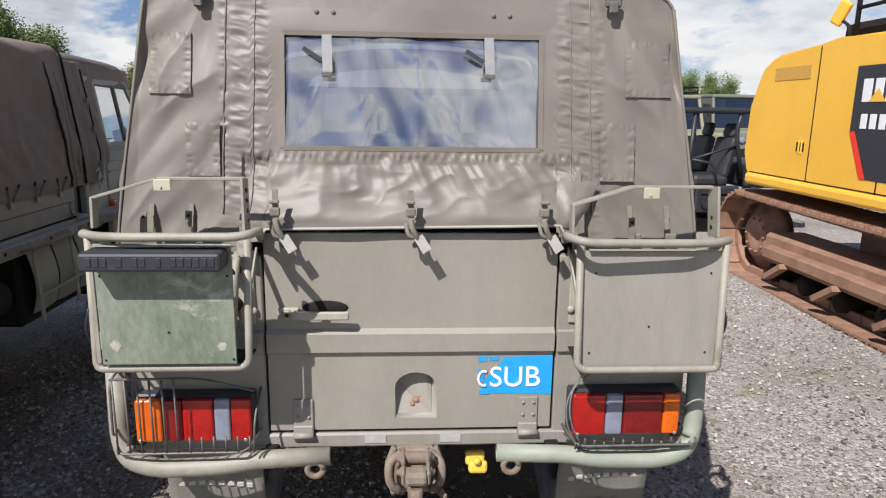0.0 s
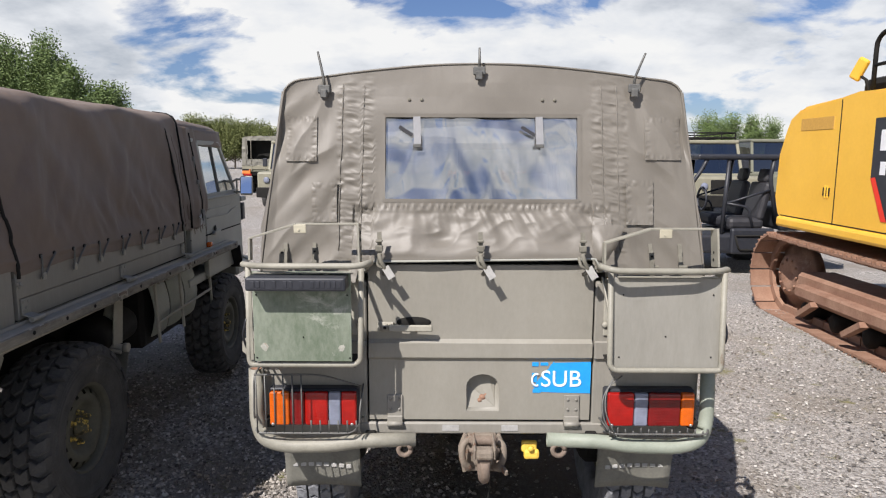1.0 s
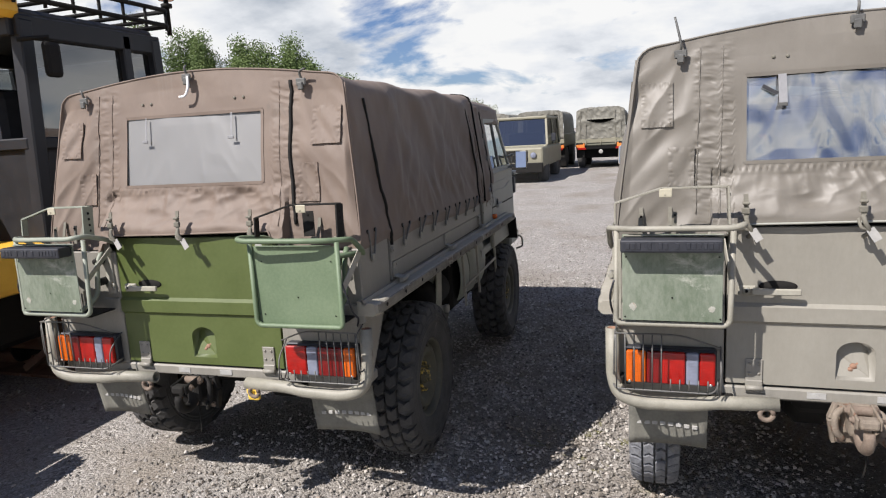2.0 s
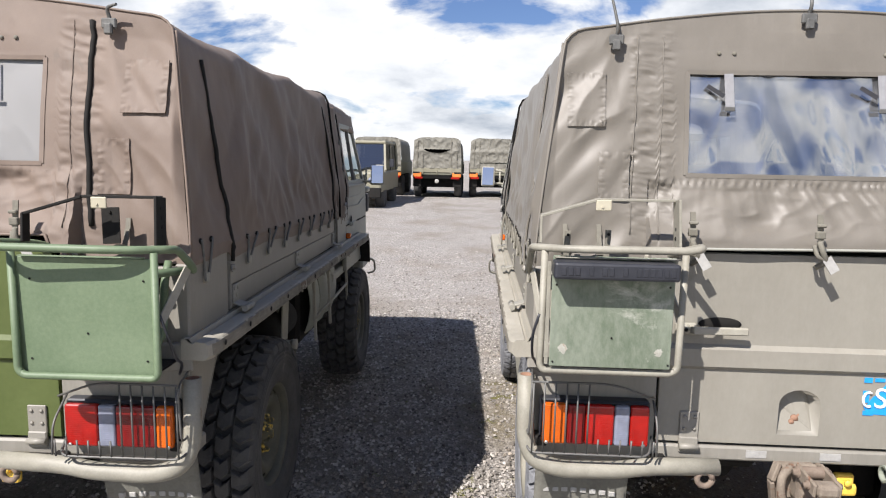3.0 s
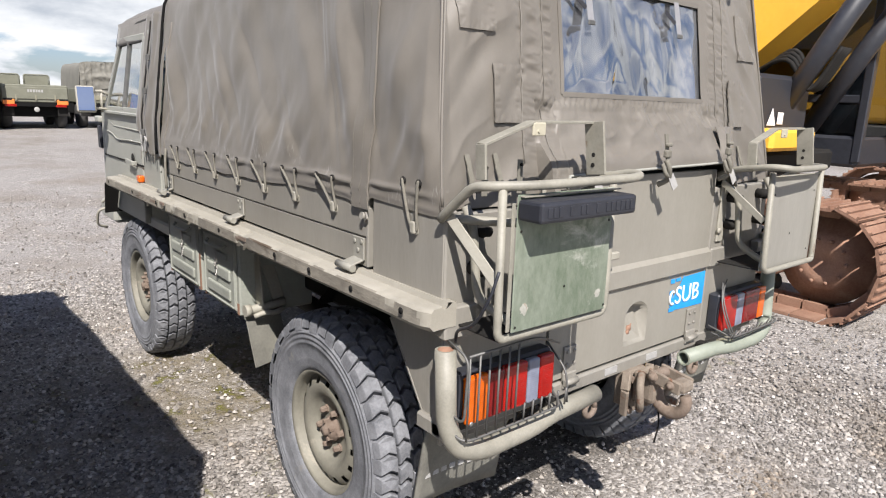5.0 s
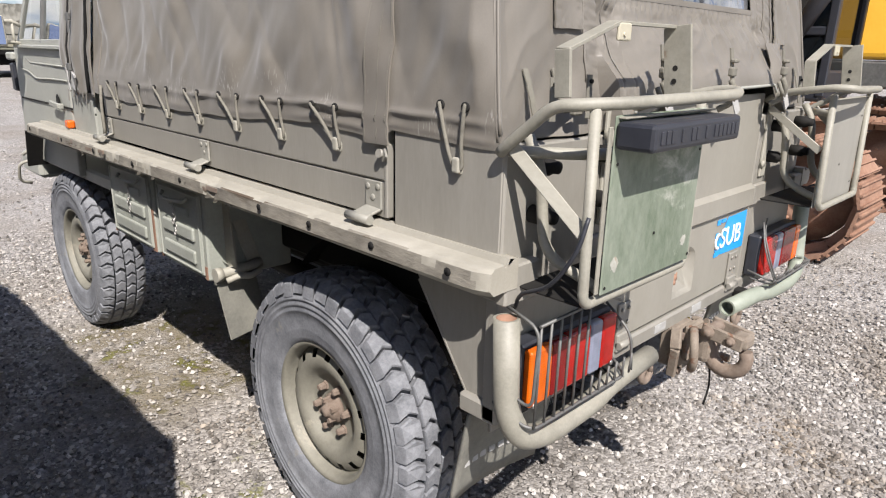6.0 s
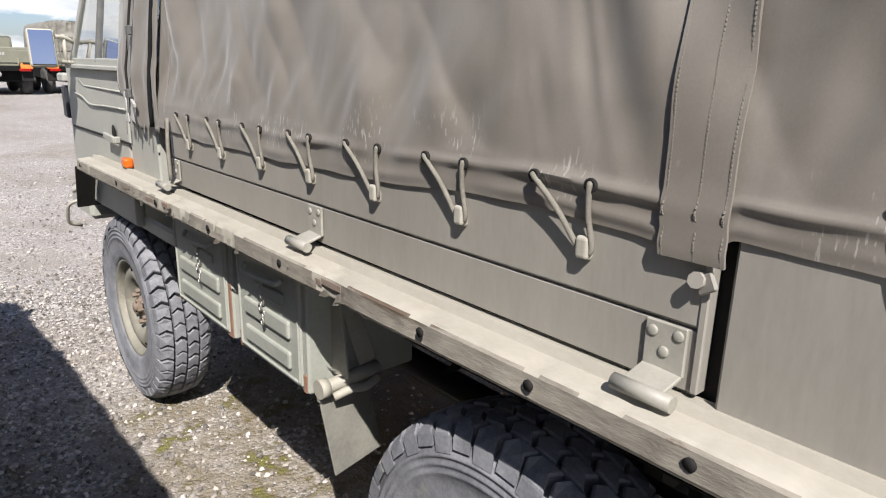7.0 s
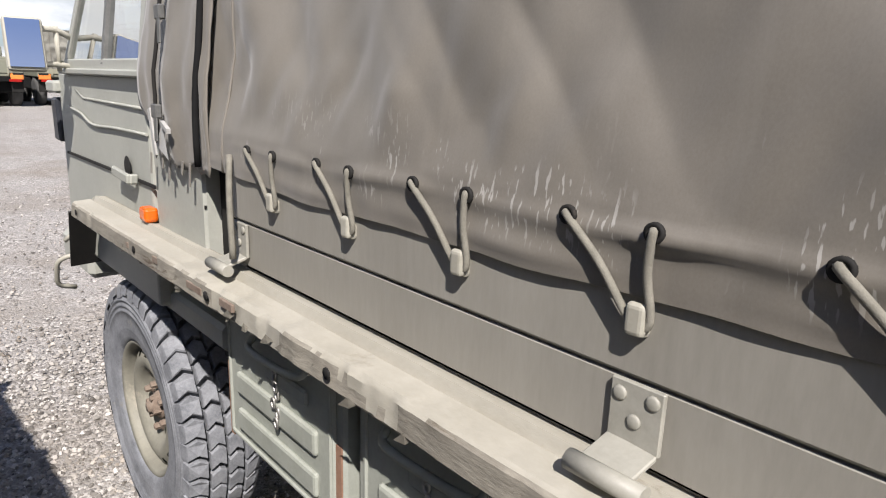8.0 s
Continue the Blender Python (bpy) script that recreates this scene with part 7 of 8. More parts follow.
    bm.faces.new([bm.verts.new((x, 1.3, z)) for x, z in ((5.38, 1.35), (6.18, 1.35), (6.18, 2.82), (5.38, 2.82))])
    part("pane", bm, CABGLASS, cab)
    bm = B()
    box(bm, 5.45, 6.1, 1.9, 2.5, 1.30, 2.2, 0.1, 2)
    part("cab_seat", bm, SEAT, cab)
    # black sheet added to stand for the shade inside the cab
    bm = B()
    box(bm, 5.36, 6.19, 2.80, 2.84, 1.35, 2.82)
    part("dark_back", bm, BLACK, cab)
    return root


excavator()


def parked_excavator():
    """Another yellow machine beyond the first, its flank turned to the yard."""
    root = empty("excavator", pose(0, 0, 0), "yellow crawler excavator parked behind the first one", "excavator")
    shoe = bpy.data.meshes["track_shoe"]
    track(root, 8.45, -1.6, 2.0, 0.43, shoe)
    track(root, 10.6, -1.6, 2.0, 0.43, shoe)
    bm = B()
    box(bm, 8.1, 10.9, -1.9, 1.86, 1.45, 2.55, 0.08, 3)
    part("engine_house", bm, YELLOW, root)
    bm = B()
    box(bm, 8.12, 10.88, -1.85, 1.84, 1.10, 1.44, 0.03)
    part("deck", bm, WIRE, root)
    bm = B()
    box(bm, 8.7, 10.3, -0.9, 1.2, 0.45, 1.10, 0.05)
    part("undercarriage", bm, DARK, root)
    bm = B()
    box(bm, 8.3, 9.3, -1.6, -0.2, 2.55, 3.2, 0.06, 2)
    part("hood", bm, DARK, root)
    return root


parked_excavator()


def second_excavator():
    root = empty("excavator", pose(-3.0, 6.25, 0.0, 0, 0, 90), "dark-cabbed tracked machine with orange beacon and yellow body", "excavator")
    shoe = bpy.data.meshes["track_shoe"]
    track(root, -4.75, 1.3, 4.9, 0.36, shoe)
    track(root, -6.9, 1.3, 4.9, 0.36, shoe)
    bm = B()
    box(bm, -6.6, -5.0, 2.0, 4.2, 0.4, 0.85, 0.05)
    part("undercarriage", bm, DARK, root)
    bm = B()
    box(bm, -7.3, -4.15, 1.55, 5.2, 0.86, 1.16, 0.05, 2)
    box(bm, -7.3, -5.6, 2.4, 5.2, 1.16, 2.2, 0.08, 2)
    part("body", bm, YELLOW, root, "yellow painted body")
    x0, x1, y0, y1, z0, z1 = -5.35, -4.05, 1.6, 3.1, 1.14, 2.62
    bm = B()
    box(bm, x0, x1, y0 + 0.02, y1, z0 - 0.02, 1.80, 0.02)
    cab = part("cab", bm, CABBLACK, root, "black cab frame with large panes")
    bm = B()
    box(bm, x0 + 0.02, x1 - 0.02, y0, y1, z1, z1 + 0.08, 0.03)
    part("roof", bm, CABBLACK, cab)
    bars = [((x, y, z0), (x + (0.06 if x == x0 else -0.06), y, z1), 0.10, 0.10, (1, 0, 0)) for x in (x0, x1) for y in (y0, y1)]
    bars.append(((-4.42, y0, z0), (-4.42, y0, z1), 0.08, 0.08, (1, 0, 0)))
    for y in (y0, y1):
        bars += [((x0, y, 1.82), (x1, y, 1.82), 0.08, 0.06, (0, 0, 1)), ((x0, y, z1 - 0.04), (x1, y, z1 - 0.04), 0.14, 0.08, (0, 0, 1))]
    for x in (x0, x1):
        bars += [((x, y0, z1 - 0.04), (x, y1, z1 - 0.04), 0.14, 0.08, (0, 0, 1)), ((x, y0, 1.82), (x, y1, 1.82), 0.08, 0.06, (0, 0, 1))]
    for a, b, w, t, u in bars:
        bm = B()
        slab(bm, a, b, w, t, u, 0.01)
        part("frame_bar", bm, CABBLACK, cab)
    for a, b in ((x0 + 0.05, -4.46), (-4.38, x1 - 0.05)):
        bm = B()
        bm.faces.new([bm.verts.new((x, y0 + 0.01, z)) for x, z in ((a, 1.86), (b, 1.86), (b, z1 - 0.12), (a, z1 - 0.12))])
        part("pane", bm, DARKGLASS, cab)
    bm = B()
    bm.faces.new([bm.verts.new((x1 - 0.02, y, z)) for y, z in ((y0 + 0.06, 1.86), (y1 - 0.06, 1.86), (y1 - 0.06, z1 - 0.12), (y0 + 0.06, z1 - 0.12))])
    bm.faces.new([bm.verts.new((x, y1 - 0.02, z)) for x, z in ((x0, 1.86), (x1, 1.86), (x1, z1 - 0.12), (x0, z1 - 0.12))])
    part("pane", bm, DARKGLASS, cab)
    bm = B()
    box(bm, -5.0, -4.55, 2.3, 2.75, 1.80, 2.25, 0.08, 2)
    part("cab_seat", bm, SEAT, cab)
    # roof rack
    bm = B()
    for z in (2.74, 2.86):
        tube(bm, bend_line([(-5.45, 1.5, z), (-3.98, 1.5, z), (-3.98, 3.15, z), (-5.45, 3.15, z), (-5.45, 1.5, z)], 0.06), 0.018, 7)
    for k in range(7):
        x = -5.4 + 1.38 * k / 6
        rod(bm, (x, 1.5, 2.70), (x, 1.5, 2.86), 0.012, 6)
        rod(bm, (x, 1.5, 2.74), (x, 3.15, 2.74), 0.016, 6)
    part("roof_guard", bm, DARK, root)
    bm = B()
    lathe(bm, [(-0.22, 0.02), (0.0, 0.02), (0.0, 0.045), (0.03, 0.045), (0.03, 0.02), (0.06, 0.02)], 14, "z", (-3.93, 1.55, 2.90))
    bc = part("beacon", bm, DARK, root)
    bm = B()
    lathe(bm, [(0.06, 0.062), (0.15, 0.055), (0.19, 0.035), (0.20, 0.0)], 16, "z", (-3.93, 1.55, 2.90))
    part("dome", bm, AMBER, bc, "orange beacon dome")
    bm = B()
    rod(bm, (-5.38, 1.55, 2.48), (-5.25, 1.42, 2.50), 0.014)
    box(bm, -5.32, -5.19, 1.39, 1.44, 2.24, 2.47, 0.03, 2)
    part("mirror", bm, DARK, root)
    bm = B()
    box(bm, -5.95, -5.30, 1.55, 1.75, 2.62, 2.78, 0.04)
    part("work_lamp_housing", bm, YELLOW, root)
    return root


second_excavator()


# ---- far vehicles ----
def far_truck(m, label, canvas=True, opening=False, torn=False):
    root = empty("military_truck", m, label, "truck", "row of parked army trucks")
    bm = B()
    box(bm, -0.86, 0.86, 0.0, 3.4, 0.78, 1.25 if canvas else 1.30, 0.03)
    box(bm, -0.80, 0.80, 3.4, 4.2, 0.6, 1.3, 0.08)
    body = part("body", bm, FARPAINT, root)
    bm = B()
    box(bm, -0.84, 0.84, -0.03, 0.0, 0.88, 1.04 if canvas else 1.22, 0.01)
    tg = part("tailgate", bm, SAND if canvas else FARPAINT, root)
    for x in (-0.5, 0.0, 0.5):
        bm = B()
        box(bm, x - 0.02, x + 0.02, -0.045, -0.025, 0.84, 1.0, 0.004)
        part("gate_hinge", bm, SAND, tg)
    for sx in (-1, 1):
        bm = B()
        box(bm, *sorted((sx * 0.84, sx * 0.54)), -0.05, 0.0, 0.72, 0.87, 0.015)
        lp = part("tail_light", bm, BEIGE_LAMP, root, "orange and red tail lamp")
        bm = B()
        box(bm, *sorted((sx * 0.79, sx * 0.50)), -0.056, -0.008, 0.655, 0.725, 0.012)
        part("lens", bm, REDL, lp)
        bm = B()
        box(bm, *sorted((sx * 0.835, sx * 0.60)), -0.054, -0.046, 0.84, 0.90, 0.004)
        part("lamp_guard", bm, DARK, lp)
        bm = B()
        lathe(bm, [(-0.12, 0.2), (-0.13, 0.34), (-0.09, 0.39), (0.09, 0.39), (0.13, 0.34), (0.12, 0.2)], 24, "x", (sx * 0.72, 0.75, 0.39))
        part("wheel", bm, TYRE, root)
        bm = B()
        lathe(bm, [(-0.12, 0.2), (-0.13, 0.34), (-0.09, 0.39), (0.09, 0.39), (0.13, 0.34), (0.12, 0.2)], 24, "x", (sx * 0.72, 2.9, 0.39))
        part("wheel", bm, TYRE, root)
        bm = B()
        box(bm, *sorted((sx * 0.84, sx * 0.56)), 0.1, 0.13, 0.38, 0.66, 0.01)
        part("mudflap", bm, DARK, root)
    # near-black blocks for the chassis and the shade below it
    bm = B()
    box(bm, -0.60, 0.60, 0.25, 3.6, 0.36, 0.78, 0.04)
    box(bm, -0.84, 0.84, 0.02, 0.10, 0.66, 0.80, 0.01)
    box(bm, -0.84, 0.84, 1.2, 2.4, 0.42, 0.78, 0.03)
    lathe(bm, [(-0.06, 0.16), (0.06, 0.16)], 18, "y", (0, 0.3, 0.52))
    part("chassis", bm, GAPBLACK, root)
    bm = B()
    lathe(bm, [(-0.02, 0.075), (-0.025, 0.07), (-0.025, 0)], 16, "y", (0.0, 0.0, 0.58))
    part("hub_cover", bm, TAG, root)
    if canvas:
        bm = B()

        def f(s, t):
            a = math.pi * (1 - s)
            k = abs(math.cos(a)) ** 0.28 * (1 if math.cos(a) > 0 else -1)
            h = abs(math.sin(a)) ** 0.32
            return Vector((0.84 * k * (1 - 0.05 * h), 0.02 + 3.1 * t, 1.22 + 0.86 * h + 0.02 * fbm(k * 4, t * 7) - 0.03 * h * abs(math.sin(t * 12))))
        sheet(bm, 40, 20, f)
        cv = part("canvas_cover", bm, FARCANVAS, root)
        bm = B()

        def rear(s, t):
            u = 2 * s - 1
            x = 0.845 * u
            z = 1.02 + 0.02 * fbm(x * 4, 1.0, m.translation.x) + (1.06 - 0.10 * abs(u) ** 7) * t
            fold = 0.05 * (0.3 - abs(fbm(x * 3.2, z * 3.0, m.translation.x, 2))) + 0.03 * (0.3 - abs(fbm((x + 0.6 * z) * 5, (z - x) * 2.5, 4 + m.translation.x, 2)))
            return Vector((x * (1 - 0.05 * t), -0.03 - fold - 0.05 * math.exp(-((z - 1.62) / 0.08) ** 2) * (1 - u * u), z))

        def cut(c):
            if opening:
                return abs(c.x) < 0.62 and 1.25 < c.z < 1.92
            if torn:
                return abs(c.x) < 0.55 and 1.21 < c.z < 1.225 + 0.03 * (c.x + 0.55) + 0.02 * fbm(c.x * 8, 2.0)
            return abs(c.x) < 0.46 and 1.66 - 0.11 * (1 - (c.x / 0.46) ** 2) < c.z < 1.68
        sheet(bm, 96, 90, rear, skip=cut)
        part("rear_curtain", bm, FARCANVAS, cv)
        for u in (-0.86, -0.62, 0.62, 0.86):
            bm = B()
            slab(bm, (u * 0.80, -0.06, 1.06), (u * 0.78, -0.05, 2.0), 0.022, 0.006, (1, 0, 0))
            part("curtain_strap", bm, WEB, cv)
        # dark sheet set inside to stand for the shade behind the curtain
        bm = B()
        box(bm, -0.75, 0.75, 0.5, 0.52, 1.0, 1.95)
        part("interior_shade", bm, DARK, cv)
    else:
        bm = B()
        for x in (-0.42, 0.42):
            tube(bm, bend_line([(x - 0.36, 2.6, 1.2), (x - 0.36, 2.6, 1.62), (x + 0.36, 2.6, 1.62), (x + 0.36, 2.6, 1.2)], 0.08), 0.02, 7)
            box(bm, x - 0.34, x + 0.34, 2.6, 2.62, 1.3, 1.6, 0.01)
        part("headboard", bm, FARPAINT, root)
        bm = B()
        for k in range(6):
            box(bm, -0.20 + 0.07 * k, -0.15 + 0.07 * k, -0.035, -0.03, 1.08, 1.16)
        part("pale_bar", bm, TAG, root)
    return root


for x, y, kw, text in ((-2.45, 20.9, {}, "army truck with sagging grey canvas back"), (-0.49, 21.4, {"torn": True}, "army truck with torn grey canvas back"),
                       (1.38, 21.9, {"canvas": False}, "army truck without canvas, low green sides"), (-4.6, 21.4, {"opening": True}, "army truck with open dark canvas back"),
                       (-6.6, 21.6, {"opening": True}, "army truck with open canvas back"), (3.5, 22.4, {"torn": True}, "army truck with pale canvas back"), (5.5, 22.8, {}, "army truck with grey canvas back")):
    far_truck(pose(x, y, ground_z(y)), text, **kw)


def car_front(m, label, paint, w=1.7, h=1.95, rack_on=False, lamp_z=0.85):
    """A boxy off-road car that faces -y."""
    root = empty("off_road_car", m, label, "car", "parked off-road cars")
    bm = B()
    box(bm, -w / 2, w / 2, 0.0, 3.8, 0.5, 1.08, 0.06, 2)
    box(bm, -w / 2 + 0.06, w / 2 - 0.06, 1.1, 3.8, 1.05, 1.12, 0.02)
    body = part("body", bm, paint, root)
    z0, z1 = 1.10, h
    bm = B()
    box(bm, -w / 2 + 0.08, w / 2 - 0.08, 1.36, 3.76, z1 - 0.03, z1 + 0.06, 0.03, 2)
    cabin = part("cabin", bm, paint, root)
    for sx in (-1, 1):
        for y0, y1, dx in ((1.15, 1.42, 0.12), (3.75, 3.72, 0.10), (2.4, 2.4, 0.11)):
            bm = B()
            slab(bm, (sx * (w / 2 - 0.06), y0, z0), (sx * (w / 2 - dx), y1, z1), 0.07, 0.06, (1, 0, 0) if y0 != y1 else (0, 1, 0), 0.01)
            part("pillar", bm, paint, cabin)
    bm = B()
    bm.faces.new([bm.verts.new(q) for q in ((-w / 2 + 0.1, 1.16, z0), (w / 2 - 0.1, 1.16, z0), (w / 2 - 0.15, 1.42, z1), (-w / 2 + 0.15, 1.42, z1))])
    for sx in (-1, 1):
        bm.faces.new([bm.verts.new(q) for q in ((sx * (w / 2 - 0.06), 1.2, z0), (sx * (w / 2 - 0.06), 3.7, z0), (sx * (w / 2 - 0.11), 3.7, z1), (sx * (w / 2 - 0.11), 1.45, z1))])
    part("pane", bm, DARKGLASS, cabin)
    bm = B()
    box(bm, -0.55, 0.55, 1.9, 2.2, 0.9, 1.5, 0.1, 2)
    part("seat", bm, SEAT, cabin)
    for sx in (-1, 1):
        bm = B()
        lathe(bm, [(-0.03, 0.09), (-0.045, 0.07), (-0.05, 0)], 18, "y", (sx * 0.58, 0.0, 0.85))
        part("headlight", bm, CLEAR, root)
        bm = B()
        box(bm, *sorted((sx * (w / 2 + 0.04), sx * (w / 2 + 0.18))), 1.3, 1.34, 1.2, 1.45, 0.02)
        part("wing_mirror", bm, BLACK, root)
        for y in (0.75, 3.0):
            bm = B()
            lathe(bm, [(-0.11, 0.2), (-0.12, 0.33), (-0.08, 0.37), (0.08, 0.37), (0.12, 0.33), (0.11, 0.2)], 24, "x", (sx * (w / 2 - 0.12), y, 0.37))
            part("wheel", bm, TYRE, root)
    bm = B()
    box(bm, -0.42, 0.42, -0.01, 0.02, 0.66, 1.0, 0.01)
    box(bm, -w / 2, w / 2, -0.12, 0.0, 0.36, 0.64, 0.02)
    part("grille", bm, DARK, root)
    if rack_on:
        bm = B()
        for z in (h + 0.12, h + 0.24):
            tube(bm, [(-0.7, 1.4, z), (0.7, 1.4, z), (0.7, 3.6, z), (-0.7, 3.6, z), (-0.7, 1.4, z)], 0.018, 6)
        for x in (-0.7, -0.35, 0, 0.35, 0.7):
            rod(bm, (x, 1.4, h), (x, 1.4, h + 0.24), 0.014, 6)
            rod(bm, (x, 1.4, h + 0.12), (x, 3.6, h + 0.12), 0.014, 6)
        part("roof_rack", bm, DARK, root)
    return root


car_front(pose(-4.56, 16.3, ground_z(16.3) - 0.06), "pale army truck cab facing the yard", SAND, 1.72, 1.92)
car_front(pose(6.6, 13.2, ground_z(13)), "pale off-road car with roof rack", SAND, 1.75, 1.9, True)
car_front(pose(9.1, 14.5, ground_z(14)), "pale green off-road car", FARPAINT, 1.75, 1.95)
car_front(pose(4.3, 15.5, ground_z(15)), "olive off-road car with roof rack", FARPAINT, 1.75, 1.95, True)


# ---- utility buggy ----
def buggy():
    root = empty("utility_buggy", pose(0, 0, ground_z(7.3)), "black side-by-side buggy with roof and cargo bed", "buggy")
    bm = B()
    box(bm, 3.35, 4.55, 6.75, 8.15, 1.60, 1.68, 0.03, 2)
    part("roof", bm, BLACK, root)
    for y in (6.8, 8.1):
        bm = B()
        tube(bm, bend_line([(4.50, y, 0.75), (4.38, y, 1.35), (4.42, y, 1.62)], 0.1), 0.028, 8)
        tube(bm, bend_line([(3.0, y, 0.85), (3.42, y, 1.45), (3.50, y, 1.62)], 0.1), 0.028, 8)
        tube(bm, [(3.75, y, 0.55), (3.80, y, 1.62)], 0.028, 8)
        tube(bm, bend_line([(3.8, y, 1.0), (4.1, y, 0.95), (4.2, y, 0.6)], 0.08), 0.018, 7)
        tube(bm, [(4.42, y, 1.2), (3.8, y, 1.0)], 0.016, 7)
        part("roll_cage", bm, BLACK, root)
    for y in (7.05, 7.7):
        bm = B()
        box(bm, 3.85, 4.35, y - 0.24, y + 0.24, 0.62, 0.80, 0.06, 2)
        vs = box(bm, -0.06, 0.06, -0.24, 0.24, 0.0, 0.55, 0.05, 2)
        turn(bm, vs, pose(4.28, y, 0.75, 0, 12, 0))
        vs = box(bm, -0.05, 0.05, -0.13, 0.13, 0.0, 0.2, 0.05, 2)
        turn(bm, vs, pose(4.40, y, 1.28, 0, 12, 0))
        part("seat", bm, SEAT, root)
    bm = B()
    box(bm, 3.0, 4.65, 6.75, 8.15, 0.30, 0.58, 0.05, 2)
    box(bm, 3.85, 4.45, 6.70, 6.78, 0.30, 0.66, 0.03, 2)
    box(bm, 4.55, 5.5, 6.78, 8.12, 0.62, 0.95, 0.05, 2)
    box(bm, 2.55, 3.4, 6.85, 8.05, 0.50, 0.92, 0.12, 3)
    part("body", bm, BLACK, root)
    bm = B()
    tube(bm, bend_line([(3.9, 6.69, 0.56), (4.4, 6.69, 0.56), (4.36, 6.69, 0.36), (3.96, 6.69, 0.36), (3.9, 6.69, 0.56)], 0.05), 0.014, 6)
    part("door_pressing", bm, DARK, root)
    bm = B()
    for k in range(6):
        rod(bm, (4.6 + 0.17 * k, 6.78, 0.95), (4.6 + 0.17 * k, 6.78, 1.12), 0.012, 6)
    tube(bm, bend_line([(4.56, 6.78, 1.12), (5.48, 6.78, 1.12), (5.48, 8.1, 1.12)], 0.05), 0.016, 7)
    part("bed_rail", bm, BLACK, root)
    for x in (2.95, 4.68):
        for y in (6.75, 8.15):
            bm = B()
            lathe(bm, [(-0.12, 0.17), (-0.13, 0.26), (-0.09, 0.31), (0.09, 0.31), (0.13, 0.26), (0.12, 0.17)], 26, "y", (x, y, 0.31))
            w = part("wheel", bm, TYRE, root)
            bm = B()
            for k in range(20):
                vs = box(bm, -0.02, 0.02, -0.12, 0.12, 0.29, 0.325)
                turn(bm, vs, Matrix.Translation((x, y, 0.31)) @ Matrix.Rotation(2 * math.pi * k / 20, 4, "Y"))
            part("tread", bm, TYRE, w)["kind"] = "stuff"
            bm = B()
            lathe(bm, [(-0.06, 0.17), (-0.04, 0.05), (-0.07, 0.0)], 16, "y", (x, y, 0.31))
            part("rim", bm, BLACK, w)
    bm = B()
    tube(bm, [(3.55, 7.05 + 0.16 * math.cos(a), 1.05 + 0.16 * math.sin(a)) for a in [2 * math.pi * k / 14 for k in range(15)]], 0.016, 7)
    part("steering_wheel", bm, BLACK, root)
    return root


buggy()


# ---- trees ----
def tree(x, y, h, spread, seed, leaf, n=2600):
    root = empty("tree", pose(x, y, ground_z(y)), "tall leafy tree in fresh spring green", "tree", "trees behind the yard")
    rng = random.Random(seed)
    bm = B()
    tube(bm, smooth_line([(0, 0, 0), (0.1, 0, h * 0.3), (-0.1, 0.1, h * 0.65), (0, 0, h * 0.95)], 4), 0.02 * h, 8, taper=0.03)
    tips = []
    for k in range(16):
        z = h * (0.10 + 0.8 * k / 16)
        a = rng.random() * 6.28
        r = spread * (0.5 + 0.5 * rng.random()) * (1.15 - 0.75 * z / h)
        tip = Vector((r * math.cos(a), r * math.sin(a), z + r * 0.8))
        tube(bm, smooth_line([(0, 0, z), tip * 0.55 + Vector((0, 0, z * 0.45)), tip], 3), 0.05, 5, taper=0.01)
        tips.append(tip)
    part("trunk", bm, BARK, root)
    verts, faces = [], []
    tips += [Vector((0, 0, h * 0.95)), Vector((0, 0, h * 0.75))]
    for k in range(n):
        c = rng.choice(tips)
        d = Vector([max(-1.5, min(1.5, rng.gauss(0, 1))) for _ in range(3)]) * (spread * 0.19)
        p = c * (0.72 + 0.33 * rng.random()) + d
        if p.z < 0.3:
            continue
        s = 0.045 + 0.060 * rng.random()
        u = Vector((rng.gauss(0, 1), rng.gauss(0, 1), rng.gauss(0, 1))).normalized()
        w = u.orthogonal().normalized()
        i = len(verts)
        verts += [p + u * s, p + w * s * 0.6, p - u * s, p - w * s * 0.6]
        faces.append((i, i + 1, i + 2, i + 3))
    me = bpy.data.meshes.new("crown")
    me.from_pydata(verts, [], faces)
    me.materials.append(leaf)
    part("crown", me, None, root)


rng = random.Random(11)
for k, (x, y, h) in enumerate(((-43, 45, 12.5), (-39.5, 46, 11.2), (-36.5, 45, 10.5), (-33.5, 46, 10.0), (-31, 45, 9.2), (-28.5, 46, 9.6), (-26.6, 45, 7.4), (-25, 47, 6.0))):
    tree(x, y, h, 2.3, 40 + k, LEAF, 26000)
for k in range(6):
    tree(-24.5 + 1.5 * k, 60 + 2 * rng.random(), 4.4 - 0.16 * k + rng.random() * 0.5, 1.9, 70 + k, LEAF_B, 11000)
for k in range(5):
    tree(25.5 + 1.6 * k, 62 + 2 * rng.random(), 4.8 + rng.random() * 0.7, 1.7, 90 + k, LEAF, 8000)


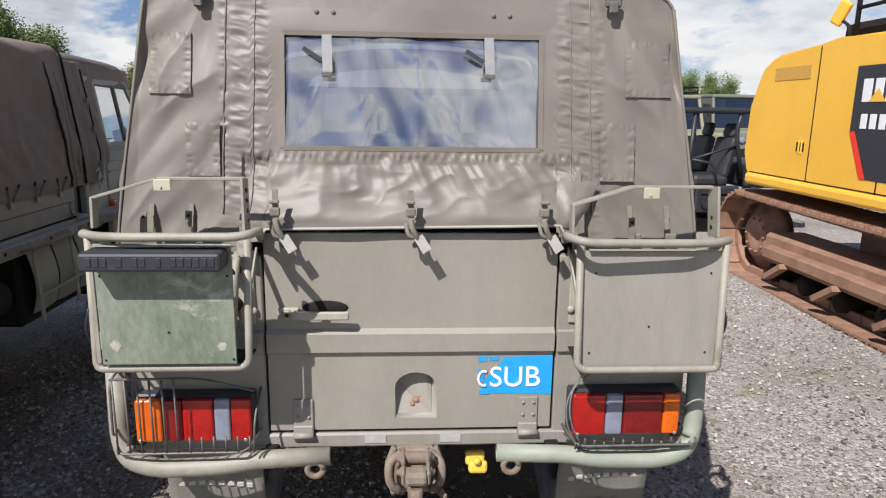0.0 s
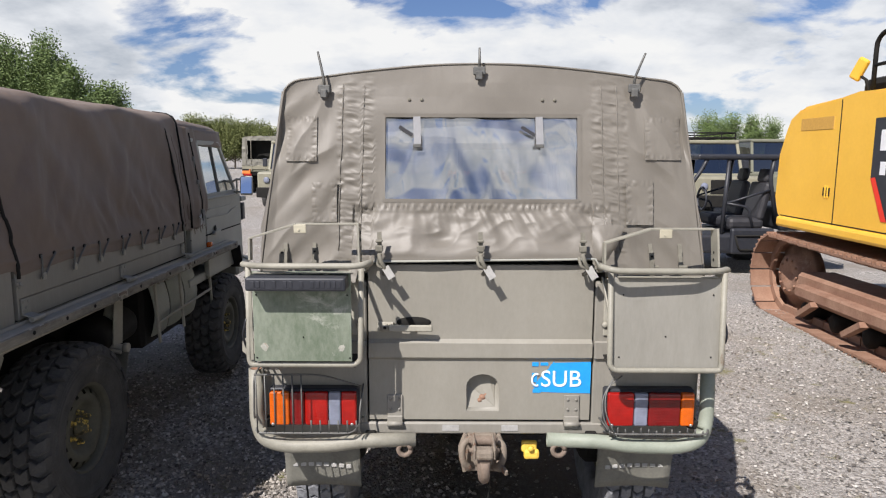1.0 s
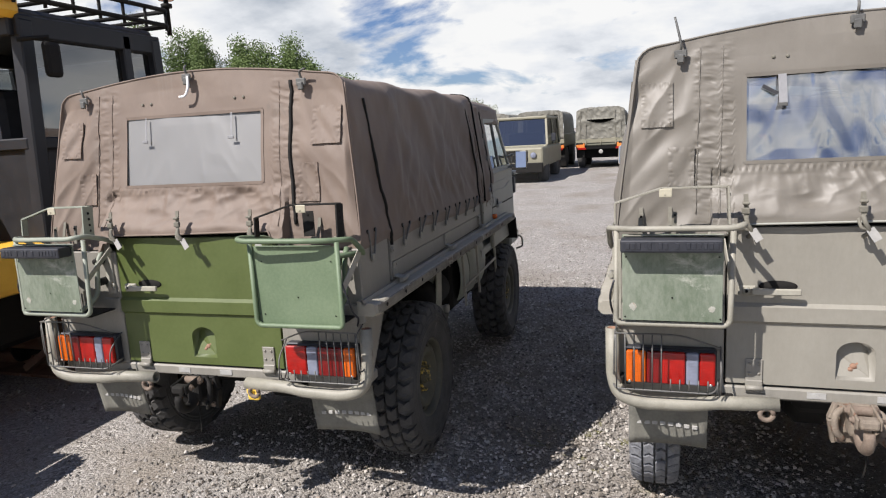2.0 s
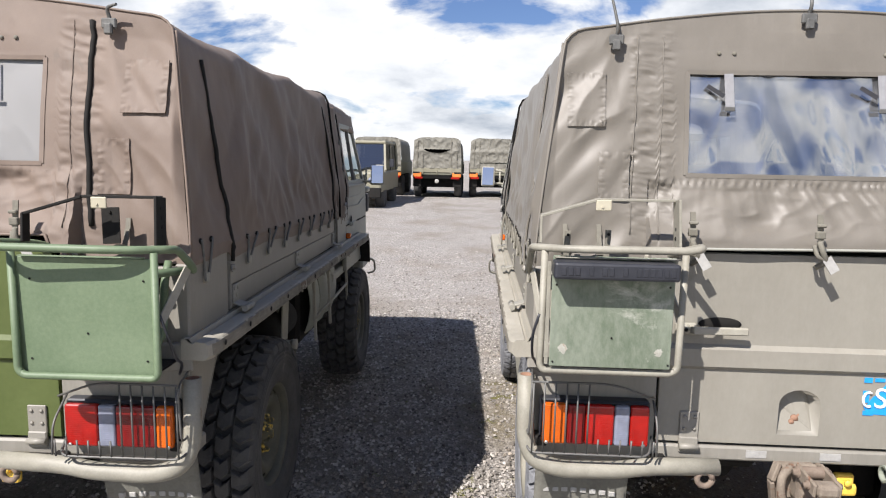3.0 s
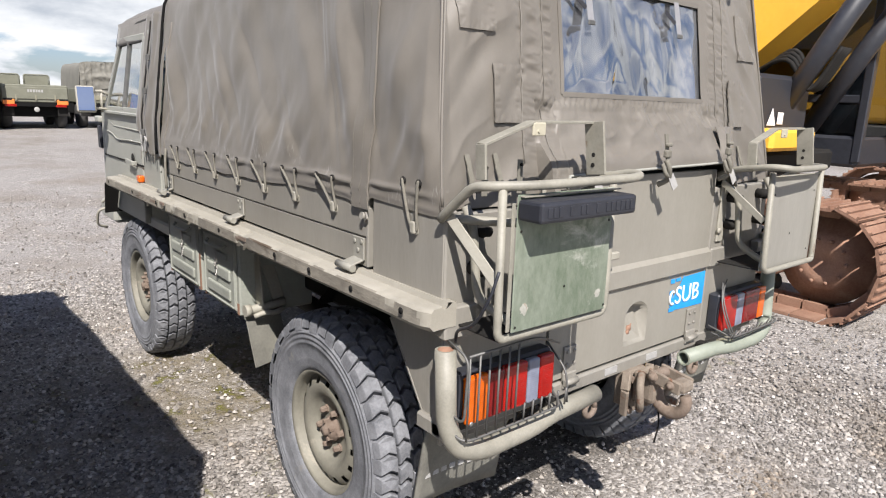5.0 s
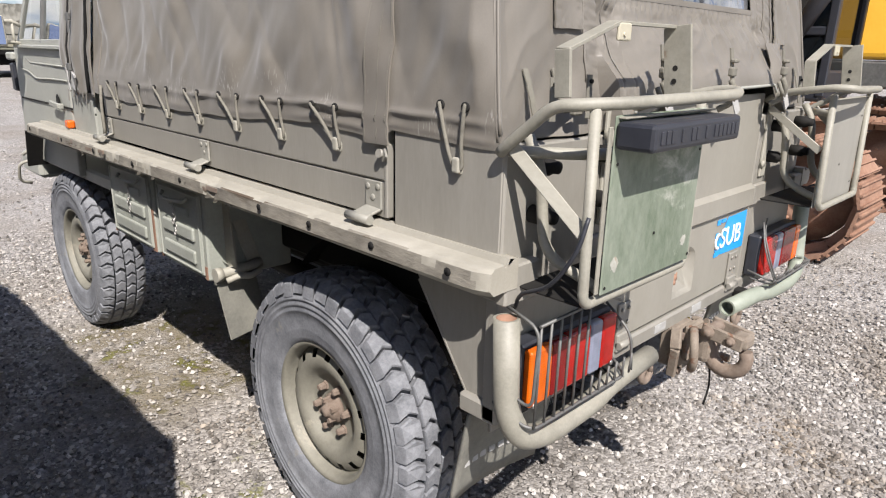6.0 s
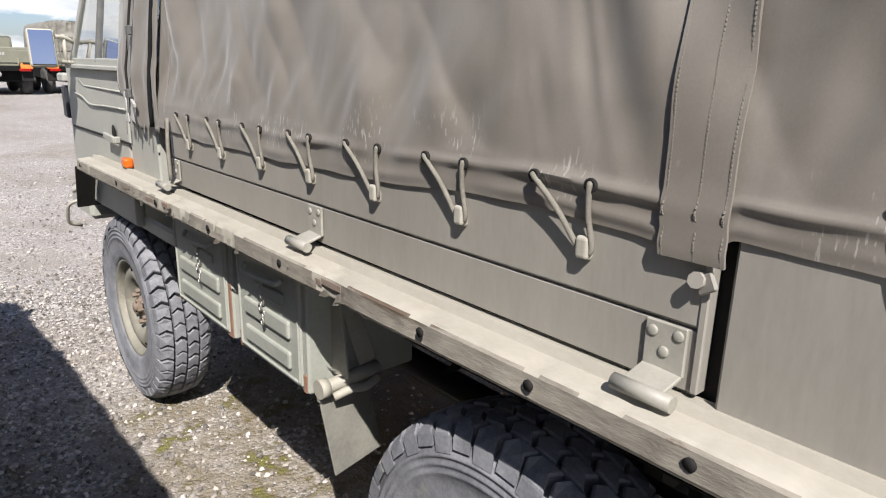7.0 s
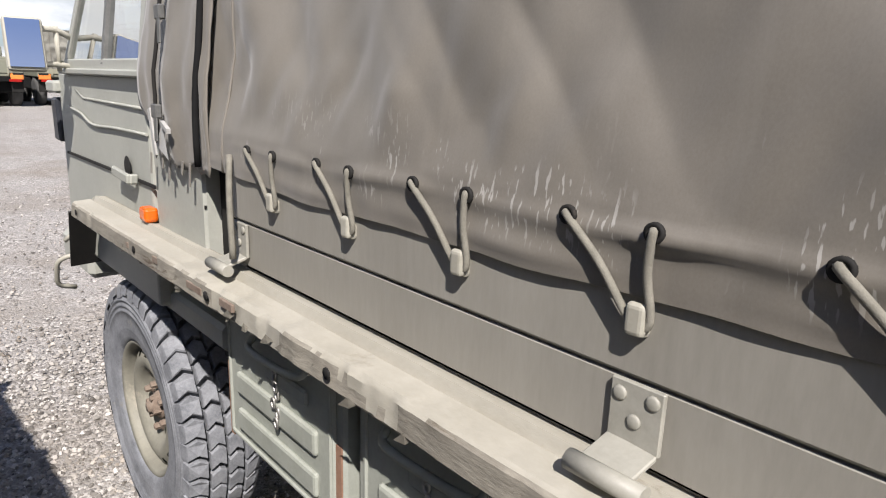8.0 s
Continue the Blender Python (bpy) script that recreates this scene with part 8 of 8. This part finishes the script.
# ---- loose stones on the gravel ----
def gravel():
    rs = np.random.RandomState(4)
    spots = []
    for x0, x1, y0, y1, n in ((-3.2, 2.2, -2.2, 0.6, 30000), (-2.4, -0.2, 0.4, 4.6, 36000), (0.8, 4.0, -1.0, 5.0, 20000), (-0.8, 2.6, -1.6, 0.2, 20000), (-5.5, -3.0, -1.5, 2.5, 3000), (-3.5, 1.5, 5.0, 9.0, 7000)):
        spots.append(np.column_stack([rs.uniform(x0, x1, n), rs.uniform(y0, y1, n)]))
    xy = np.vstack(spots)
    xy = xy + rs.randn(*xy.shape) * 0.3
    # few lie on the mossy soil beside the wheels
    soil = (np.abs(xy[:, 0] + 0.5) < 0.55) & (np.abs(xy[:, 1] - 2.2) < 0.7)
    xy = xy[~soil | (rs.rand(len(xy)) < 0.42)]
    n = len(xy)
    size = 0.0028 + 0.0112 * rs.rand(n) ** 3.0
    ring = 5
    ang = np.arange(ring) * 2 * math.pi / ring + rs.rand(n, 1) * 6.28 + rs.uniform(-0.35, 0.35, (n, ring))
    far = size[:, None] * rs.uniform(0.65, 1.3, (n, ring))
    gz = np.array([ground_z(y) + ground_rise(x, y) for x, y in xy])
    base = np.stack([xy[:, :1] + far * np.cos(ang), xy[:, 1:] + far * np.sin(ang), gz[:, None] + size[:, None] * rs.uniform(-0.25, 0.35, (n, ring))], -1)
    top = np.stack([xy[:, :1] + 0.55 * far[:, ::2] * np.cos(ang[:, ::2]), xy[:, 1:] + 0.55 * far[:, ::2] * np.sin(ang[:, ::2]), gz[:, None] + size[:, None] * rs.uniform(0.55, 1.0, (n, 3))], -1)
    verts = np.concatenate([base, top], 1).reshape(-1, 3)
    one = np.array([(0, 1, 5), (1, 6, 5), (1, 2, 6), (2, 3, 6), (3, 7, 6), (3, 4, 7), (4, 0, 7), (0, 5, 7), (5, 6, 7)])
    faces = (one[None] + (np.arange(n) * 8)[:, None, None]).reshape(-1, 3)
    me = bpy.data.meshes.new("gravel_stones")
    me.from_pydata(verts.tolist(), [], faces.tolist())
    m = bpy.data.materials.new("stone")
    m.use_nodes = True
    t = m.node_tree
    g = t.nodes.new("ShaderNodeNewGeometry")
    r = ramp(t, [(0.0, (0.085, 0.077, 0.068, 1)), (0.5, (0.255, 0.237, 0.214, 1)), (0.92, (0.44, 0.415, 0.38, 1)), (1.0, (0.56, 0.535, 0.50, 1))], g.outputs["Random Per Island"])
    co = t.nodes.new("ShaderNodeTexCoord")
    dirt = node(t, "ShaderNodeTexNoise", Scale=1.7, Detail=7.0, Roughness=0.66)
    t.links.new(co.outputs["Object"], dirt.inputs["Vector"])
    amount = ramp(t, [(0.50, 0.0), (0.66, 0.75)], dirt.outputs[0])
    mx = t.nodes.new("ShaderNodeMix")
    mx.data_type, mx.blend_type = "RGBA", "MULTIPLY"
    t.links.new(amount.outputs[0], mx.inputs["Factor"])
    t.links.new(r.outputs[0], mx.inputs["A"])
    mx.inputs["B"].default_value = (0.62, 0.52, 0.40, 1)
    t.links.new(mx.outputs["Result"], t.nodes["Principled BSDF"].inputs["Base Color"])
    t.nodes["Principled BSDF"].inputs["Roughness"].default_value = 0.85
    me.materials.append(m)
    tagged(new("gravel_stones", me), "loose crushed stones lying on the yard", "gravel", kind="stuff")


gravel()
